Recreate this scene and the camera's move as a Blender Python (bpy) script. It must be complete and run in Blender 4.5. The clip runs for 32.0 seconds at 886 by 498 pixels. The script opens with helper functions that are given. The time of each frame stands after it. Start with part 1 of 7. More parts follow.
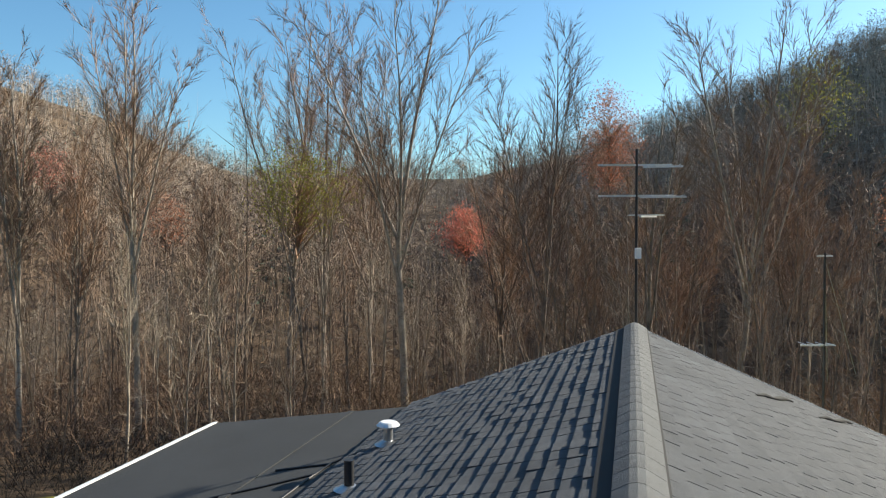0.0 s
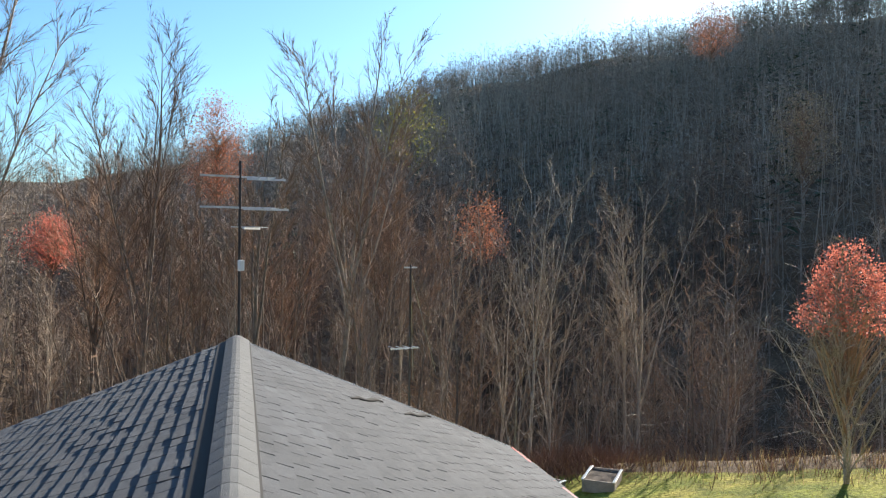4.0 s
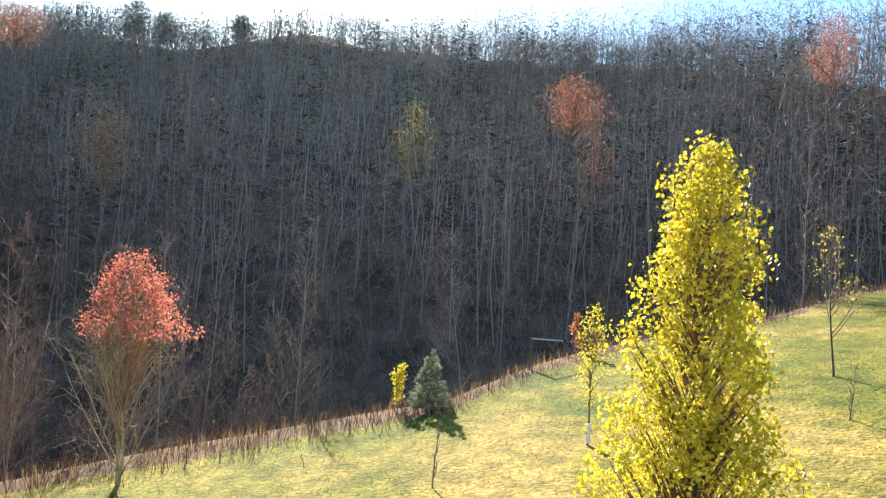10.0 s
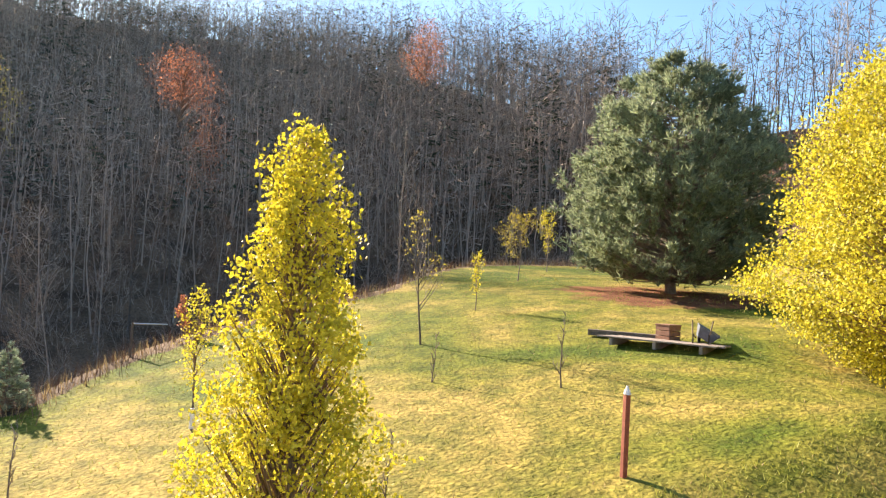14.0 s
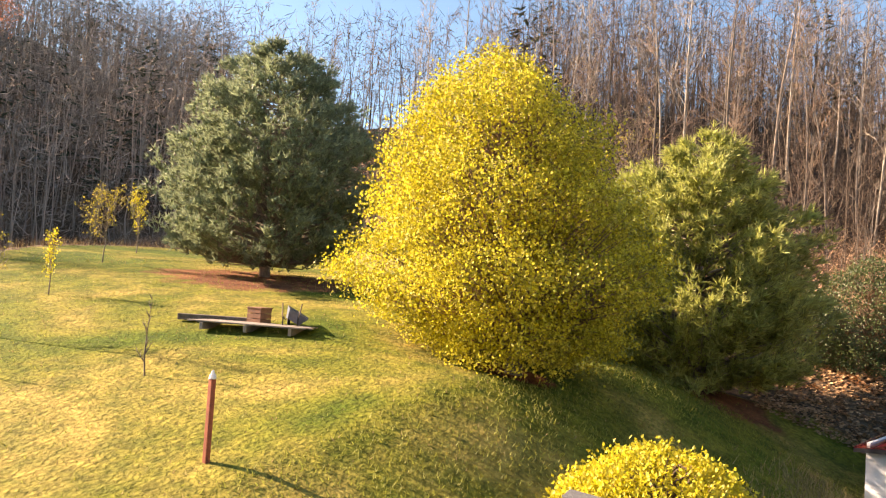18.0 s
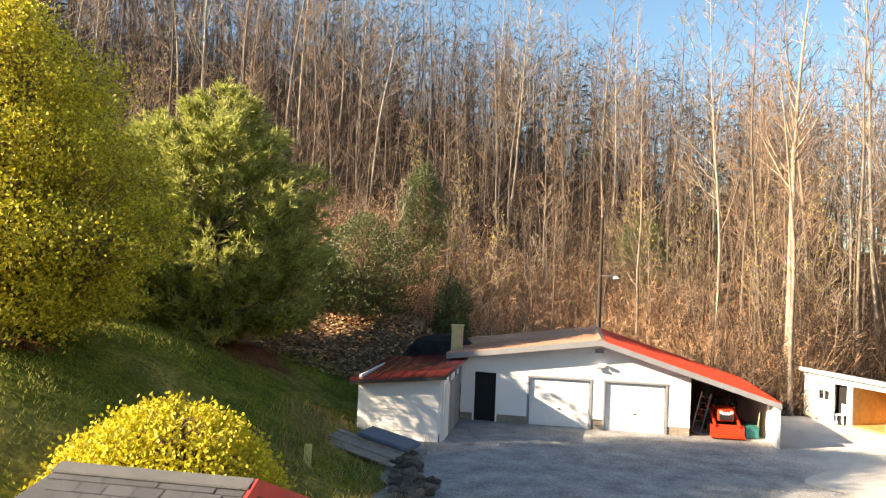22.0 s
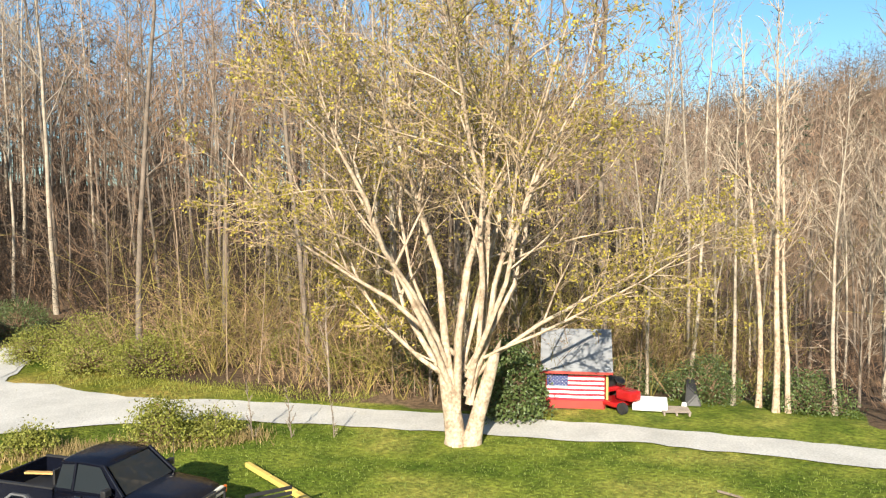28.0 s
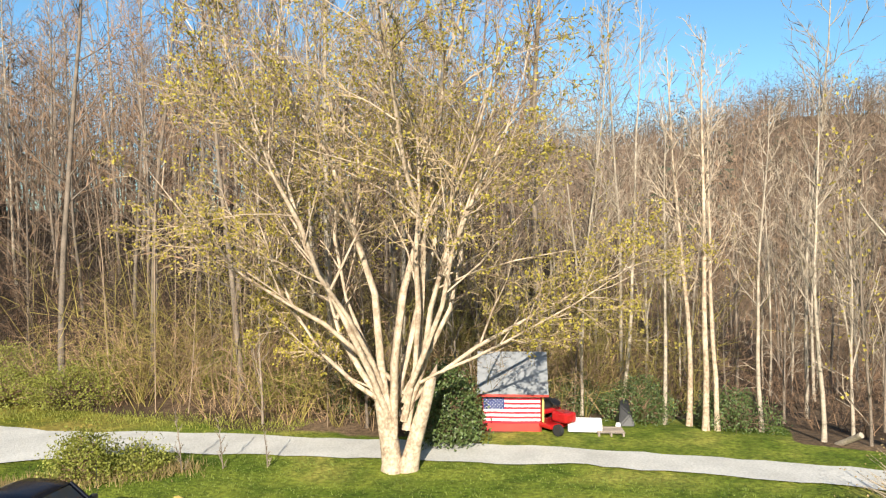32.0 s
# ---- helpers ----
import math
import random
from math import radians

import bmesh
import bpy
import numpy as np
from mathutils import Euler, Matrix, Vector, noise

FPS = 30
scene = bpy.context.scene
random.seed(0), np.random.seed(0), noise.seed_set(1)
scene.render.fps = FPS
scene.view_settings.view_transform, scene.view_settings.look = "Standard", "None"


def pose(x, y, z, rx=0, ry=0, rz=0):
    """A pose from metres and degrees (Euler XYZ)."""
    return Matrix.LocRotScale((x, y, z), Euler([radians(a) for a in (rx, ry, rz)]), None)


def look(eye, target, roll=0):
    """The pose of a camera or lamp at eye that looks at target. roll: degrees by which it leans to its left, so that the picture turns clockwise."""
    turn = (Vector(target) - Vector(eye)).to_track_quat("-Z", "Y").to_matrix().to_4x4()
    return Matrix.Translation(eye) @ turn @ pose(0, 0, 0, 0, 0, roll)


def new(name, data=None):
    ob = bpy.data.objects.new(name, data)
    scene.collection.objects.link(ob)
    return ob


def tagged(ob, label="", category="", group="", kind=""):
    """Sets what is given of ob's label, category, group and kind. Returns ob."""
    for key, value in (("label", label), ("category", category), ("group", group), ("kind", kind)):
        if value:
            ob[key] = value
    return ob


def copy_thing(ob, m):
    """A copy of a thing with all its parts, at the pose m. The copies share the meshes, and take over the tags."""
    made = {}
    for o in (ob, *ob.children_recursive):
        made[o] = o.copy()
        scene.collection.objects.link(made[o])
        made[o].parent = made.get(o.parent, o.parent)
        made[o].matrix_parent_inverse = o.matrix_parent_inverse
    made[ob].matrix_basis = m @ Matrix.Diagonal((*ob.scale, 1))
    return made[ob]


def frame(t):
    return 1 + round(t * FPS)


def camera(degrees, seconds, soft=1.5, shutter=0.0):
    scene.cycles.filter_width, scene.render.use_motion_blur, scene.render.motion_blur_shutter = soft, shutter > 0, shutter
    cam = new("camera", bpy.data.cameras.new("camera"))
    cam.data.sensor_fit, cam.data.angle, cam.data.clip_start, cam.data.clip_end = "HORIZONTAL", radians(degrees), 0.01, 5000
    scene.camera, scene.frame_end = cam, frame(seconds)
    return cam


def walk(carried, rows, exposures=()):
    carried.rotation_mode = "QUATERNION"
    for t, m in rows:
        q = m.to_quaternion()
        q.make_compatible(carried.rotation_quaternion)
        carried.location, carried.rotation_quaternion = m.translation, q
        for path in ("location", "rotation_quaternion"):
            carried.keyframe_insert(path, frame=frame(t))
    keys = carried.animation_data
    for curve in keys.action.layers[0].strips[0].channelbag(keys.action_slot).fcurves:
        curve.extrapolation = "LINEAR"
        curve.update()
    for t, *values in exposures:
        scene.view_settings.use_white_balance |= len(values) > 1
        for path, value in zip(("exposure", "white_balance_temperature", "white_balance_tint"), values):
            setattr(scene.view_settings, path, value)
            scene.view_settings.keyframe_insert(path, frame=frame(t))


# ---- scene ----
cam = camera(59.56, 32.0, soft=1.25)
PATH = [
    (0.0, (0.000, 0.000, 6.200), (1.695, 9.850, 5.871), -0.25),
    (0.5, (0.011, 0.001, 6.200), (2.325, 9.722, 5.800), -0.78),
    (1.0, (0.022, 0.003, 6.200), (2.804, 9.598, 5.762), -0.80),
    (1.5, (0.033, 0.004, 6.200), (3.354, 9.431, 5.865), -0.57),
    (2.0, (0.044, 0.005, 6.199), (3.942, 9.209, 5.884), -0.50),
    (2.5, (0.056, 0.005, 6.199), (4.615, 8.901, 5.922), -0.23),
    (3.0, (0.071, 0.003, 6.197), (5.325, 8.506, 5.916), 0.13),
    (3.5, (0.089, -0.003, 6.194), (5.775, 8.219, 5.945), 0.37),
    (5.5, (0.113, -0.015, 6.188), (7.778, 6.406, 6.372), 1.77),
    (6.0, (0.144, -0.033, 6.179), (8.148, 5.960, 6.335), 1.92),
    (6.5, (0.180, -0.058, 6.168), (8.622, 5.301, 6.270), 2.09),
    (7.0, (0.216, -0.085, 6.156), (9.085, 4.533, 6.296), 2.78),
    (7.5, (0.246, -0.109, 6.148), (9.479, 3.725, 6.377), 2.72),
    (8.0, (0.268, -0.130, 6.143), (9.672, 3.261, 6.423), 2.56),
    (8.5, (0.286, -0.148, 6.141), (9.845, 2.778, 6.379), 2.63),
    (9.0, (0.302, -0.166, 6.141), (10.075, 1.932, 6.421), 3.15),
    (9.5, (0.318, -0.184, 6.141), (10.251, 0.949, 6.373), 4.27),
    (10.0, (0.334, -0.202, 6.141), (10.311, 0.368, 6.484), 4.01),
    (10.5, (0.349, -0.222, 6.142), (10.338, -0.476, 6.528), 4.95),
    (11.0, (0.362, -0.244, 6.143), (10.314, -1.153, 6.525), 5.21),
    (11.5, (0.372, -0.266, 6.144), (10.247, -1.784, 6.564), 4.71),
    (12.0, (0.378, -0.287, 6.144), (10.166, -2.269, 6.659), 4.17),
    (12.5, (0.379, -0.308, 6.144), (10.028, -2.874, 6.691), 3.78),
    (13.0, (0.376, -0.330, 6.143), (9.890, -3.372, 6.621), 3.34),
    (13.5, (0.370, -0.354, 6.142), (9.637, -4.084, 6.594), 2.77),
    (14.0, (0.359, -0.383, 6.141), (9.427, -4.578, 6.543), 3.18),
    (14.5, (0.345, -0.417, 6.142), (9.116, -5.200, 6.581), 2.99),
    (16.5, (0.329, -0.454, 6.143), (7.588, -7.315, 6.623), 3.92),
    (17.0, (0.312, -0.488, 6.144), (6.965, -7.941, 6.591), 3.87),
    (17.5, (0.296, -0.516, 6.144), (6.585, -8.274, 6.657), 3.88),
    (18.0, (0.281, -0.538, 6.143), (6.170, -8.604, 6.642), 3.67),
    (18.5, (0.265, -0.557, 6.142), (5.669, -8.956, 6.645), 4.00),
    (19.0, (0.250, -0.575, 6.140), (4.879, -9.425, 6.634), 3.65),
    (19.5, (0.235, -0.593, 6.140), (4.139, -9.792, 6.513), 4.21),
    (20.0, (0.218, -0.611, 6.142), (3.667, -9.988, 6.552), 3.02),
    (20.5, (0.199, -0.628, 6.144), (2.882, -10.250, 6.617), 2.74),
    (21.0, (0.178, -0.643, 6.147), (2.073, -10.451, 6.615), 3.07),
    (21.5, (0.156, -0.657, 6.148), (1.397, -10.574, 6.492), 2.72),
    (22.0, (0.132, -0.668, 6.149), (0.408, -10.662, 6.371), 2.35),
    (22.5, (0.104, -0.679, 6.148), (-0.215, -10.673, 6.237), 1.66),
    (23.0, (0.073, -0.688, 6.146), (-1.233, -10.602, 6.072), 1.59),
    (23.5, (0.042, -0.696, 6.143), (-2.013, -10.482, 6.076), 1.01),
    (24.0, (0.011, -0.703, 6.139), (-3.061, -10.215, 5.852), 1.47),
    (24.5, (-0.019, -0.709, 6.134), (-3.904, -9.904, 5.534), 0.86),
    (25.0, (-0.048, -0.714, 6.129), (-4.912, -9.433, 5.559), 1.18),
    (25.5, (-0.079, -0.720, 6.124), (-5.623, -9.025, 5.585), 1.27),
    (26.0, (-0.112, -0.723, 6.120), (-6.610, -8.280, 5.300), 1.01),
    (26.5, (-0.145, -0.724, 6.118), (-7.313, -7.668, 5.498), 0.56),
    (28.5, (-0.174, -0.722, 6.117), (-9.244, -4.866, 5.366), -0.59),
    (29.0, (-0.195, -0.720, 6.117), (-9.348, -4.660, 5.285), -1.03),
    (29.5, (-0.206, -0.720, 6.117), (-9.401, -4.585, 5.396), -0.94),
    (30.0, (-0.210, -0.720, 6.117), (-9.455, -4.476, 5.459), -0.32),
    (30.5, (-0.210, -0.721, 6.117), (-9.444, -4.511, 5.501), -0.68),
    (31.0, (-0.209, -0.720, 6.117), (-9.406, -4.595, 5.474), -0.59),
    (31.5, (-0.208, -0.720, 6.116), (-9.376, -4.689, 5.671), -0.60),
    (32.0, (-0.206, -0.718, 6.115), (-9.387, -4.672, 5.825), -0.42),
]
EXPOSURES = [(0, 1.1, 5950, 7), (3, 1.35, 5950, 11), (6, 1.6, 5500, 10), (7, 1.68, 5400, 8), (9, 1.84, 5450, 10), (11, 2.06, 6900, 20), (12.5, 1.98, 6800, 19), (13, 1.9, 6550, 18), (17, 2.0, 7950, 29), (18, 2.0, 7850, 27), (20, 2.1, 8000, 20), (21, 2.05, 7950, 17), (22.5, 1.72, 7400, 15), (24, 1.35, 6850, 13), (26, 1.2, 6400, 9), (29, 1.15, 6050, 8), (32, 1.05, 6050, 8)]
walk(cam, [(t, look(eye, target, roll)) for t, eye, target, roll in PATH], EXPOSURES)

# ---------- world, sun ----------
SUN_YAW, SUN_EL = -72.5, 24.8
sun_dir = Vector((-math.sin(radians(SUN_YAW)) * math.cos(radians(SUN_EL)), math.cos(radians(SUN_YAW)) * math.cos(radians(SUN_EL)), math.sin(radians(SUN_EL))))
world = bpy.data.worlds.new("sky")
scene.world = world
world.use_nodes = True
wn = world.node_tree.nodes
sky = wn.new("ShaderNodeTexSky")
sky.sky_type = "NISHITA"
sky.sun_disc = False
sky.sun_elevation = radians(SUN_EL)
sky.sun_rotation = radians(-SUN_YAW)
sky.altitude = 900
sky.dust_density = 1.5
sky.ozone_density = 1.6
wn["Background"].inputs[1].default_value = 0.072
clear = wn.new("ShaderNodeMix")
clear.data_type, clear.blend_type = "RGBA", "MULTIPLY"
clear.inputs[0].default_value = 1.0
clear.inputs[7].default_value = (0.80, 1.05, 1.08, 1)
world.node_tree.links.new(sky.outputs[0], clear.inputs[6])
world.node_tree.links.new(clear.outputs[2], wn["Background"].inputs[0])
sun_data = bpy.data.lights.new("sun", "SUN")
sun_data.energy = 5.0
sun_data.angle = radians(0.5)
sun_data.color = (1.0, 0.86, 0.66)
sun = new("sun", sun_data)
sun.matrix_world = look(sun_dir * 100, (0, 0, 0))


# ---------- materials ----------
def mat(name, col, rough=0.7, metal=0.0, var=0.25, scale=3.0, bump=0.0, bscale=40.0, col2=None, per_object=0.0, island=0.0, translucent=0.0, spec=0.5, stain=0.0):
    """A surface with two scales of colour change, relief, and a change from piece to piece."""
    m = bpy.data.materials.new(name)
    m.use_nodes = True
    nt = m.node_tree
    N, L = nt.nodes, nt.links
    b = N["Principled BSDF"]
    b.inputs["Roughness"].default_value = rough
    b.inputs["Metallic"].default_value = metal
    b.inputs["Specular IOR Level"].default_value = spec
    tc = N.new("ShaderNodeTexCoord")
    n1 = N.new("ShaderNodeTexNoise")
    n1.inputs["Scale"].default_value = scale
    n1.inputs["Detail"].default_value = 6
    n2 = N.new("ShaderNodeTexNoise")
    n2.inputs["Scale"].default_value = bscale
    n2.inputs["Detail"].default_value = 3
    for n in (n1, n2):
        L.new(tc.outputs["Object"], n.inputs["Vector"])
    add = N.new("ShaderNodeMath")
    add.operation = "MULTIPLY_ADD"
    add.inputs[1].default_value = 0.45
    L.new(n2.outputs[0], add.inputs[0])
    mul = N.new("ShaderNodeMath")
    mul.operation = "MULTIPLY"
    mul.inputs[1].default_value = 0.55
    L.new(n1.outputs[0], mul.inputs[0])
    L.new(mul.outputs[0], add.inputs[2])
    val = add.outputs[0]
    ramp = N.new("ShaderNodeValToRGB")
    c2 = col2 or tuple(c * (1 - var) for c in col)
    hi = tuple(min(1, c * (1 + var)) for c in col)
    ramp.color_ramp.elements[0].position = 0.36
    ramp.color_ramp.elements[1].position = 0.64
    ramp.color_ramp.elements[0].color = (*c2, 1)
    ramp.color_ramp.elements[1].color = (*hi, 1)
    L.new(val, ramp.inputs[0])
    out = ramp.outputs[0]
    for amount, node, sock in ((per_object, "ShaderNodeObjectInfo", "Random"), (island, "ShaderNodeNewGeometry", "Random Per Island")):
        if amount:
            oi = N.new(node)
            mr = N.new("ShaderNodeMapRange")
            mr.inputs[3].default_value = 1 - amount
            mr.inputs[4].default_value = 1 + amount
            L.new(oi.outputs[sock], mr.inputs[0])
            hs = N.new("ShaderNodeHueSaturation")
            L.new(mr.outputs[0], hs.inputs["Value"])
            L.new(out, hs.inputs["Color"])
            out = hs.outputs[0]
    L.new(out, b.inputs["Base Color"])
    if bump:
        bp = N.new("ShaderNodeBump")
        bp.inputs["Strength"].default_value = bump
        bp.inputs["Distance"].default_value = 0.02
        L.new(n2.outputs[0], bp.inputs["Height"])
        L.new(bp.outputs[0], b.inputs["Normal"])
    if translucent:
        tr = N.new("ShaderNodeBsdfTranslucent")
        L.new(out, tr.inputs["Color"])
        mx = N.new("ShaderNodeMixShader")
        mx.inputs[0].default_value = translucent
        L.new(b.outputs[0], mx.inputs[1])
        L.new(tr.outputs[0], mx.inputs[2])
        L.new(mx.outputs[0], N["Material Output"].inputs["Surface"])
    return m


def glass_mat(name, tint=(0.02, 0.025, 0.03)):
    m = bpy.data.materials.new(name)
    m.use_nodes = True
    b = m.node_tree.nodes["Principled BSDF"]
    b.inputs["Base Color"].default_value = (*tint, 1)
    b.inputs["Roughness"].default_value = 0.04
    b.inputs["Specular IOR Level"].default_value = 0.5
    return m


M_BARK = mat("bark grey-brown", (0.20, 0.16, 0.125), 0.9, var=0.45, scale=2.5, bump=0.6, bscale=22, per_object=0.35)
M_BARKPALE = mat("bark pale", (0.33, 0.28, 0.22), 0.85, var=0.4, scale=3, bump=0.5, bscale=18, per_object=0.15)
M_BIRCH = mat("birch bark white", (0.54, 0.44, 0.33), 0.85, var=0.12, scale=3.2, bump=1.0, bscale=13, col2=(0.25, 0.18, 0.12))
M_TWIG = mat("twigs brown", (0.24, 0.155, 0.10), 0.9, var=0.3, scale=0.5, per_object=0.35, island=0.3)
M_TWIGPALE = mat("twigs tan", (0.30, 0.245, 0.185), 0.9, var=0.3, scale=0.5, per_object=0.25, island=0.3)
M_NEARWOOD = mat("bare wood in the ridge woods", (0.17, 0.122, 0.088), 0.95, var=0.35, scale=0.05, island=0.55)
# darker copy of the wood above; shade among the trees is in its colour
M_SHADEWOOD = mat("bare wood with deep shade in colour", (0.125, 0.087, 0.06), 0.95, var=0.35, scale=0.05, island=0.6)
# paler, greyer copy of the wood: haze is put into the colour
M_HAZEWOOD = mat("far bare wood paled as haze", (0.29, 0.235, 0.185), 0.95, var=0.35, scale=0.02, island=0.45)
M_FARGREEN = mat("far conifer", (0.06, 0.085, 0.05), 0.9, var=0.4, scale=0.3, island=0.35)
M_LEAFYEL = mat("leaves yellow-green", (0.58, 0.515, 0.04), 0.55, var=0.25, scale=1.5, island=0.3, translucent=0.4)
M_LEAFGOLD = mat("leaves gold-green", (0.54, 0.485, 0.045), 0.6, var=0.35, scale=0.8, island=0.5, translucent=0.4)
M_LEAFOLIVE = mat("leaves olive", (0.26, 0.24, 0.035), 0.6, var=0.3, scale=1.5, island=0.35, translucent=0.4)
M_LEAFBUD = mat("leaf buds", (0.44, 0.37, 0.06), 0.6, var=0.3, scale=1.5, island=0.3, translucent=0.4)
M_LEAFRED = mat("leaves red", (0.56, 0.19, 0.13), 0.6, var=0.3, scale=1.5, island=0.3, translucent=0.45)
M_LEAFORANGE = mat("leaves orange", (0.42, 0.17, 0.09), 0.7, var=0.3, scale=1.5, island=0.35, translucent=0.35)
M_PINE = mat("pine needles", (0.25, 0.30, 0.175), 0.6, var=0.3, scale=1.2, island=0.4, translucent=0.4)
M_PINE2 = mat("pine needles olive", (0.37, 0.39, 0.105), 0.6, var=0.3, scale=1.2, island=0.4, translucent=0.4)
M_SPRUCE = mat("spruce needles", (0.26, 0.32, 0.22), 0.6, var=0.3, scale=1.2, island=0.4, translucent=0.3)
M_LEAFDARK = mat("evergreen leaves", (0.085, 0.12, 0.035), 0.45, var=0.3, scale=1.2, island=0.4, translucent=0.15)
M_SHRUB = mat("shrub leaves", (0.24, 0.25, 0.045), 0.6, var=0.3, scale=1.2, island=0.4, translucent=0.3)
M_STRAW = mat("dry grass", (0.36, 0.27, 0.12), 0.8, var=0.3, scale=0.6, island=0.35, translucent=0.3)
M_DRYRED = mat("dry brush", (0.20, 0.105, 0.06), 0.85, var=0.3, scale=0.6, island=0.4)
M_SHINGLE = mat("asphalt shingles grey", (0.064, 0.068, 0.076), 0.9, var=0.25, scale=1.5, bump=0.5, bscale=160, per_object=0.12)
M_RIDGE = mat("ridge cap shingles", (0.105, 0.107, 0.108), 0.9, var=0.2, scale=2, bump=0.5, bscale=160, per_object=0.03)
M_MEMBRANE = mat("roll roofing", (0.026, 0.028, 0.031), 0.9, var=0.2, scale=0.8, bump=0.25, bscale=120)
M_WHITE = mat("white siding", (0.80, 0.80, 0.79), 0.55, var=0.05, scale=1.2, bscale=30)
M_WHITEDOOR = mat("white door paint", (0.82, 0.82, 0.81), 0.45, var=0.04, scale=1.5, bscale=20)
M_TRIMGREY = mat("grey trim", (0.25, 0.26, 0.28), 0.6, var=0.12)
M_REDROOF = mat("red metal roof", (0.52, 0.055, 0.025), 0.42, var=0.12, scale=0.8, bscale=12, col2=(0.46, 0.06, 0.035))
M_RUST = mat("rusted faded roof", (0.42, 0.29, 0.22), 0.5, var=0.15, scale=0.35, bscale=8, col2=(0.37, 0.16, 0.09))
M_REDPAINT = mat("red paint boards", (0.42, 0.04, 0.03), 0.6, var=0.18, scale=2)
M_BLOCK = mat("concrete block", (0.30, 0.26, 0.21), 0.9, var=0.25, scale=2, bump=0.4, bscale=60)
M_DARK = mat("dark interior", (0.012, 0.012, 0.013), 0.9, var=0.2)
M_TAN = mat("tan chimney", (0.55, 0.45, 0.24), 0.8, var=0.15)
M_WOOD = mat("fresh wood", (0.55, 0.33, 0.12), 0.6, var=0.2, scale=4)
M_OLDWOOD = mat("weathered wood", (0.27, 0.225, 0.19), 0.85, var=0.3, scale=3, bump=0.3, bscale=50)
M_GREYSIDE = mat("grey siding", (0.30, 0.29, 0.275), 0.6, var=0.08)
M_METAL = mat("galvanised metal", (0.55, 0.56, 0.57), 0.35, metal=0.9, var=0.1)
M_ALU = mat("antenna aluminium", (0.72, 0.73, 0.74), 0.4, metal=0.5, var=0.1)
M_BLACKMETAL = mat("black metal", (0.02, 0.02, 0.022), 0.5, var=0.2)
M_RUSTPOST = mat("rust-red post", (0.27, 0.075, 0.04), 0.75, var=0.3, scale=6)
M_CARBLACK = mat("black car paint", (0.005, 0.006, 0.012), 0.22, var=0.15, spec=0.35)
M_CARRED = mat("red car paint", (0.36, 0.012, 0.014), 0.2, var=0.06, spec=0.6)
M_CARRED2 = mat("dark red car paint", (0.22, 0.01, 0.022), 0.22, var=0.06, spec=0.6)
M_CARGREY = mat("grey car paint", (0.23, 0.24, 0.25), 0.28, metal=0.4, var=0.06)
M_TYRE = mat("tyre rubber", (0.02, 0.02, 0.021), 0.85, var=0.2)
M_CHROME = mat("chrome", (0.7, 0.7, 0.72), 0.18, metal=1.0, var=0.04)
M_GLASS = glass_mat("dark glass")
M_LAMPGLASS = mat("headlamp glass", (0.75, 0.73, 0.66), 0.12, var=0.05, spec=0.8)
M_AMBER = mat("amber lens", (0.7, 0.16, 0.02), 0.2, var=0.05)
M_TRACTOR = mat("orange tractor paint", (0.52, 0.045, 0.015), 0.4, var=0.1)
M_FLAGRED = mat("flag red", (0.42, 0.02, 0.04), 0.8, var=0.08)
M_FLAGWHITE = mat("flag white", (0.78, 0.77, 0.76), 0.8, var=0.05)
M_FLAGBLUE = mat("flag blue", (0.03, 0.045, 0.16), 0.8, var=0.08)
M_TARP = mat("blue-grey tarp", (0.10, 0.13, 0.19), 0.4, var=0.2, bump=0.4, bscale=6)
M_TEAL = mat("teal plastic", (0.02, 0.16, 0.15), 0.4, var=0.1)
M_STONE = mat("field stone", (0.085, 0.075, 0.062), 0.9, var=0.3, scale=3, bump=0.5, bscale=30, per_object=0.3)
M_YELLOWPAINT = mat("yellow timber", (0.62, 0.47, 0.12), 0.6, var=0.15)


# ---------- mesh helpers ----------
def part(name, bm, material, parent=None, label=""):
    """Links a bmesh, or a finished mesh, as one mesh object under a thing."""
    if isinstance(bm, bmesh.types.BMesh):
        me = bpy.data.meshes.new(name)
        bm.to_mesh(me)
        bm.free()
    else:
        me = bm
    if not me.materials:
        me.materials.append(material)
    ob = new(name, me)
    if parent:
        ob.parent = parent
    if label:
        ob["label"] = label
    return ob


def mesh_of(name, verts, faces, material, smooth=False):
    me = bpy.data.meshes.new(name)
    me.from_pydata(verts, [], faces)
    me.materials.append(material)
    if smooth:
        me.polygons.foreach_set("use_smooth", [True] * len(me.polygons))
    me.update()
    return me


def box(sx, sy, sz, at=(0, 0, 0), bevel=0.0, rot=None, bm=None):
    """A bevelled block with its centre at a place."""
    own = bmesh.new()
    bmesh.ops.create_cube(own, size=1)
    bmesh.ops.scale(own, vec=(sx, sy, sz), verts=own.verts)
    if bevel:
        bmesh.ops.bevel(own, geom=own.edges[:], offset=bevel, segments=2, affect="EDGES", profile=0.6)
    if rot:
        bmesh.ops.rotate(own, cent=(0, 0, 0), matrix=Euler([radians(a) for a in rot]).to_matrix(), verts=own.verts)
    bmesh.ops.translate(own, vec=at, verts=own.verts)
    if bm is None:
        return own
    me = bpy.data.meshes.new("tmp")
    own.to_mesh(me)
    own.free()
    bm.from_mesh(me)
    bpy.data.meshes.remove(me)
    return bm


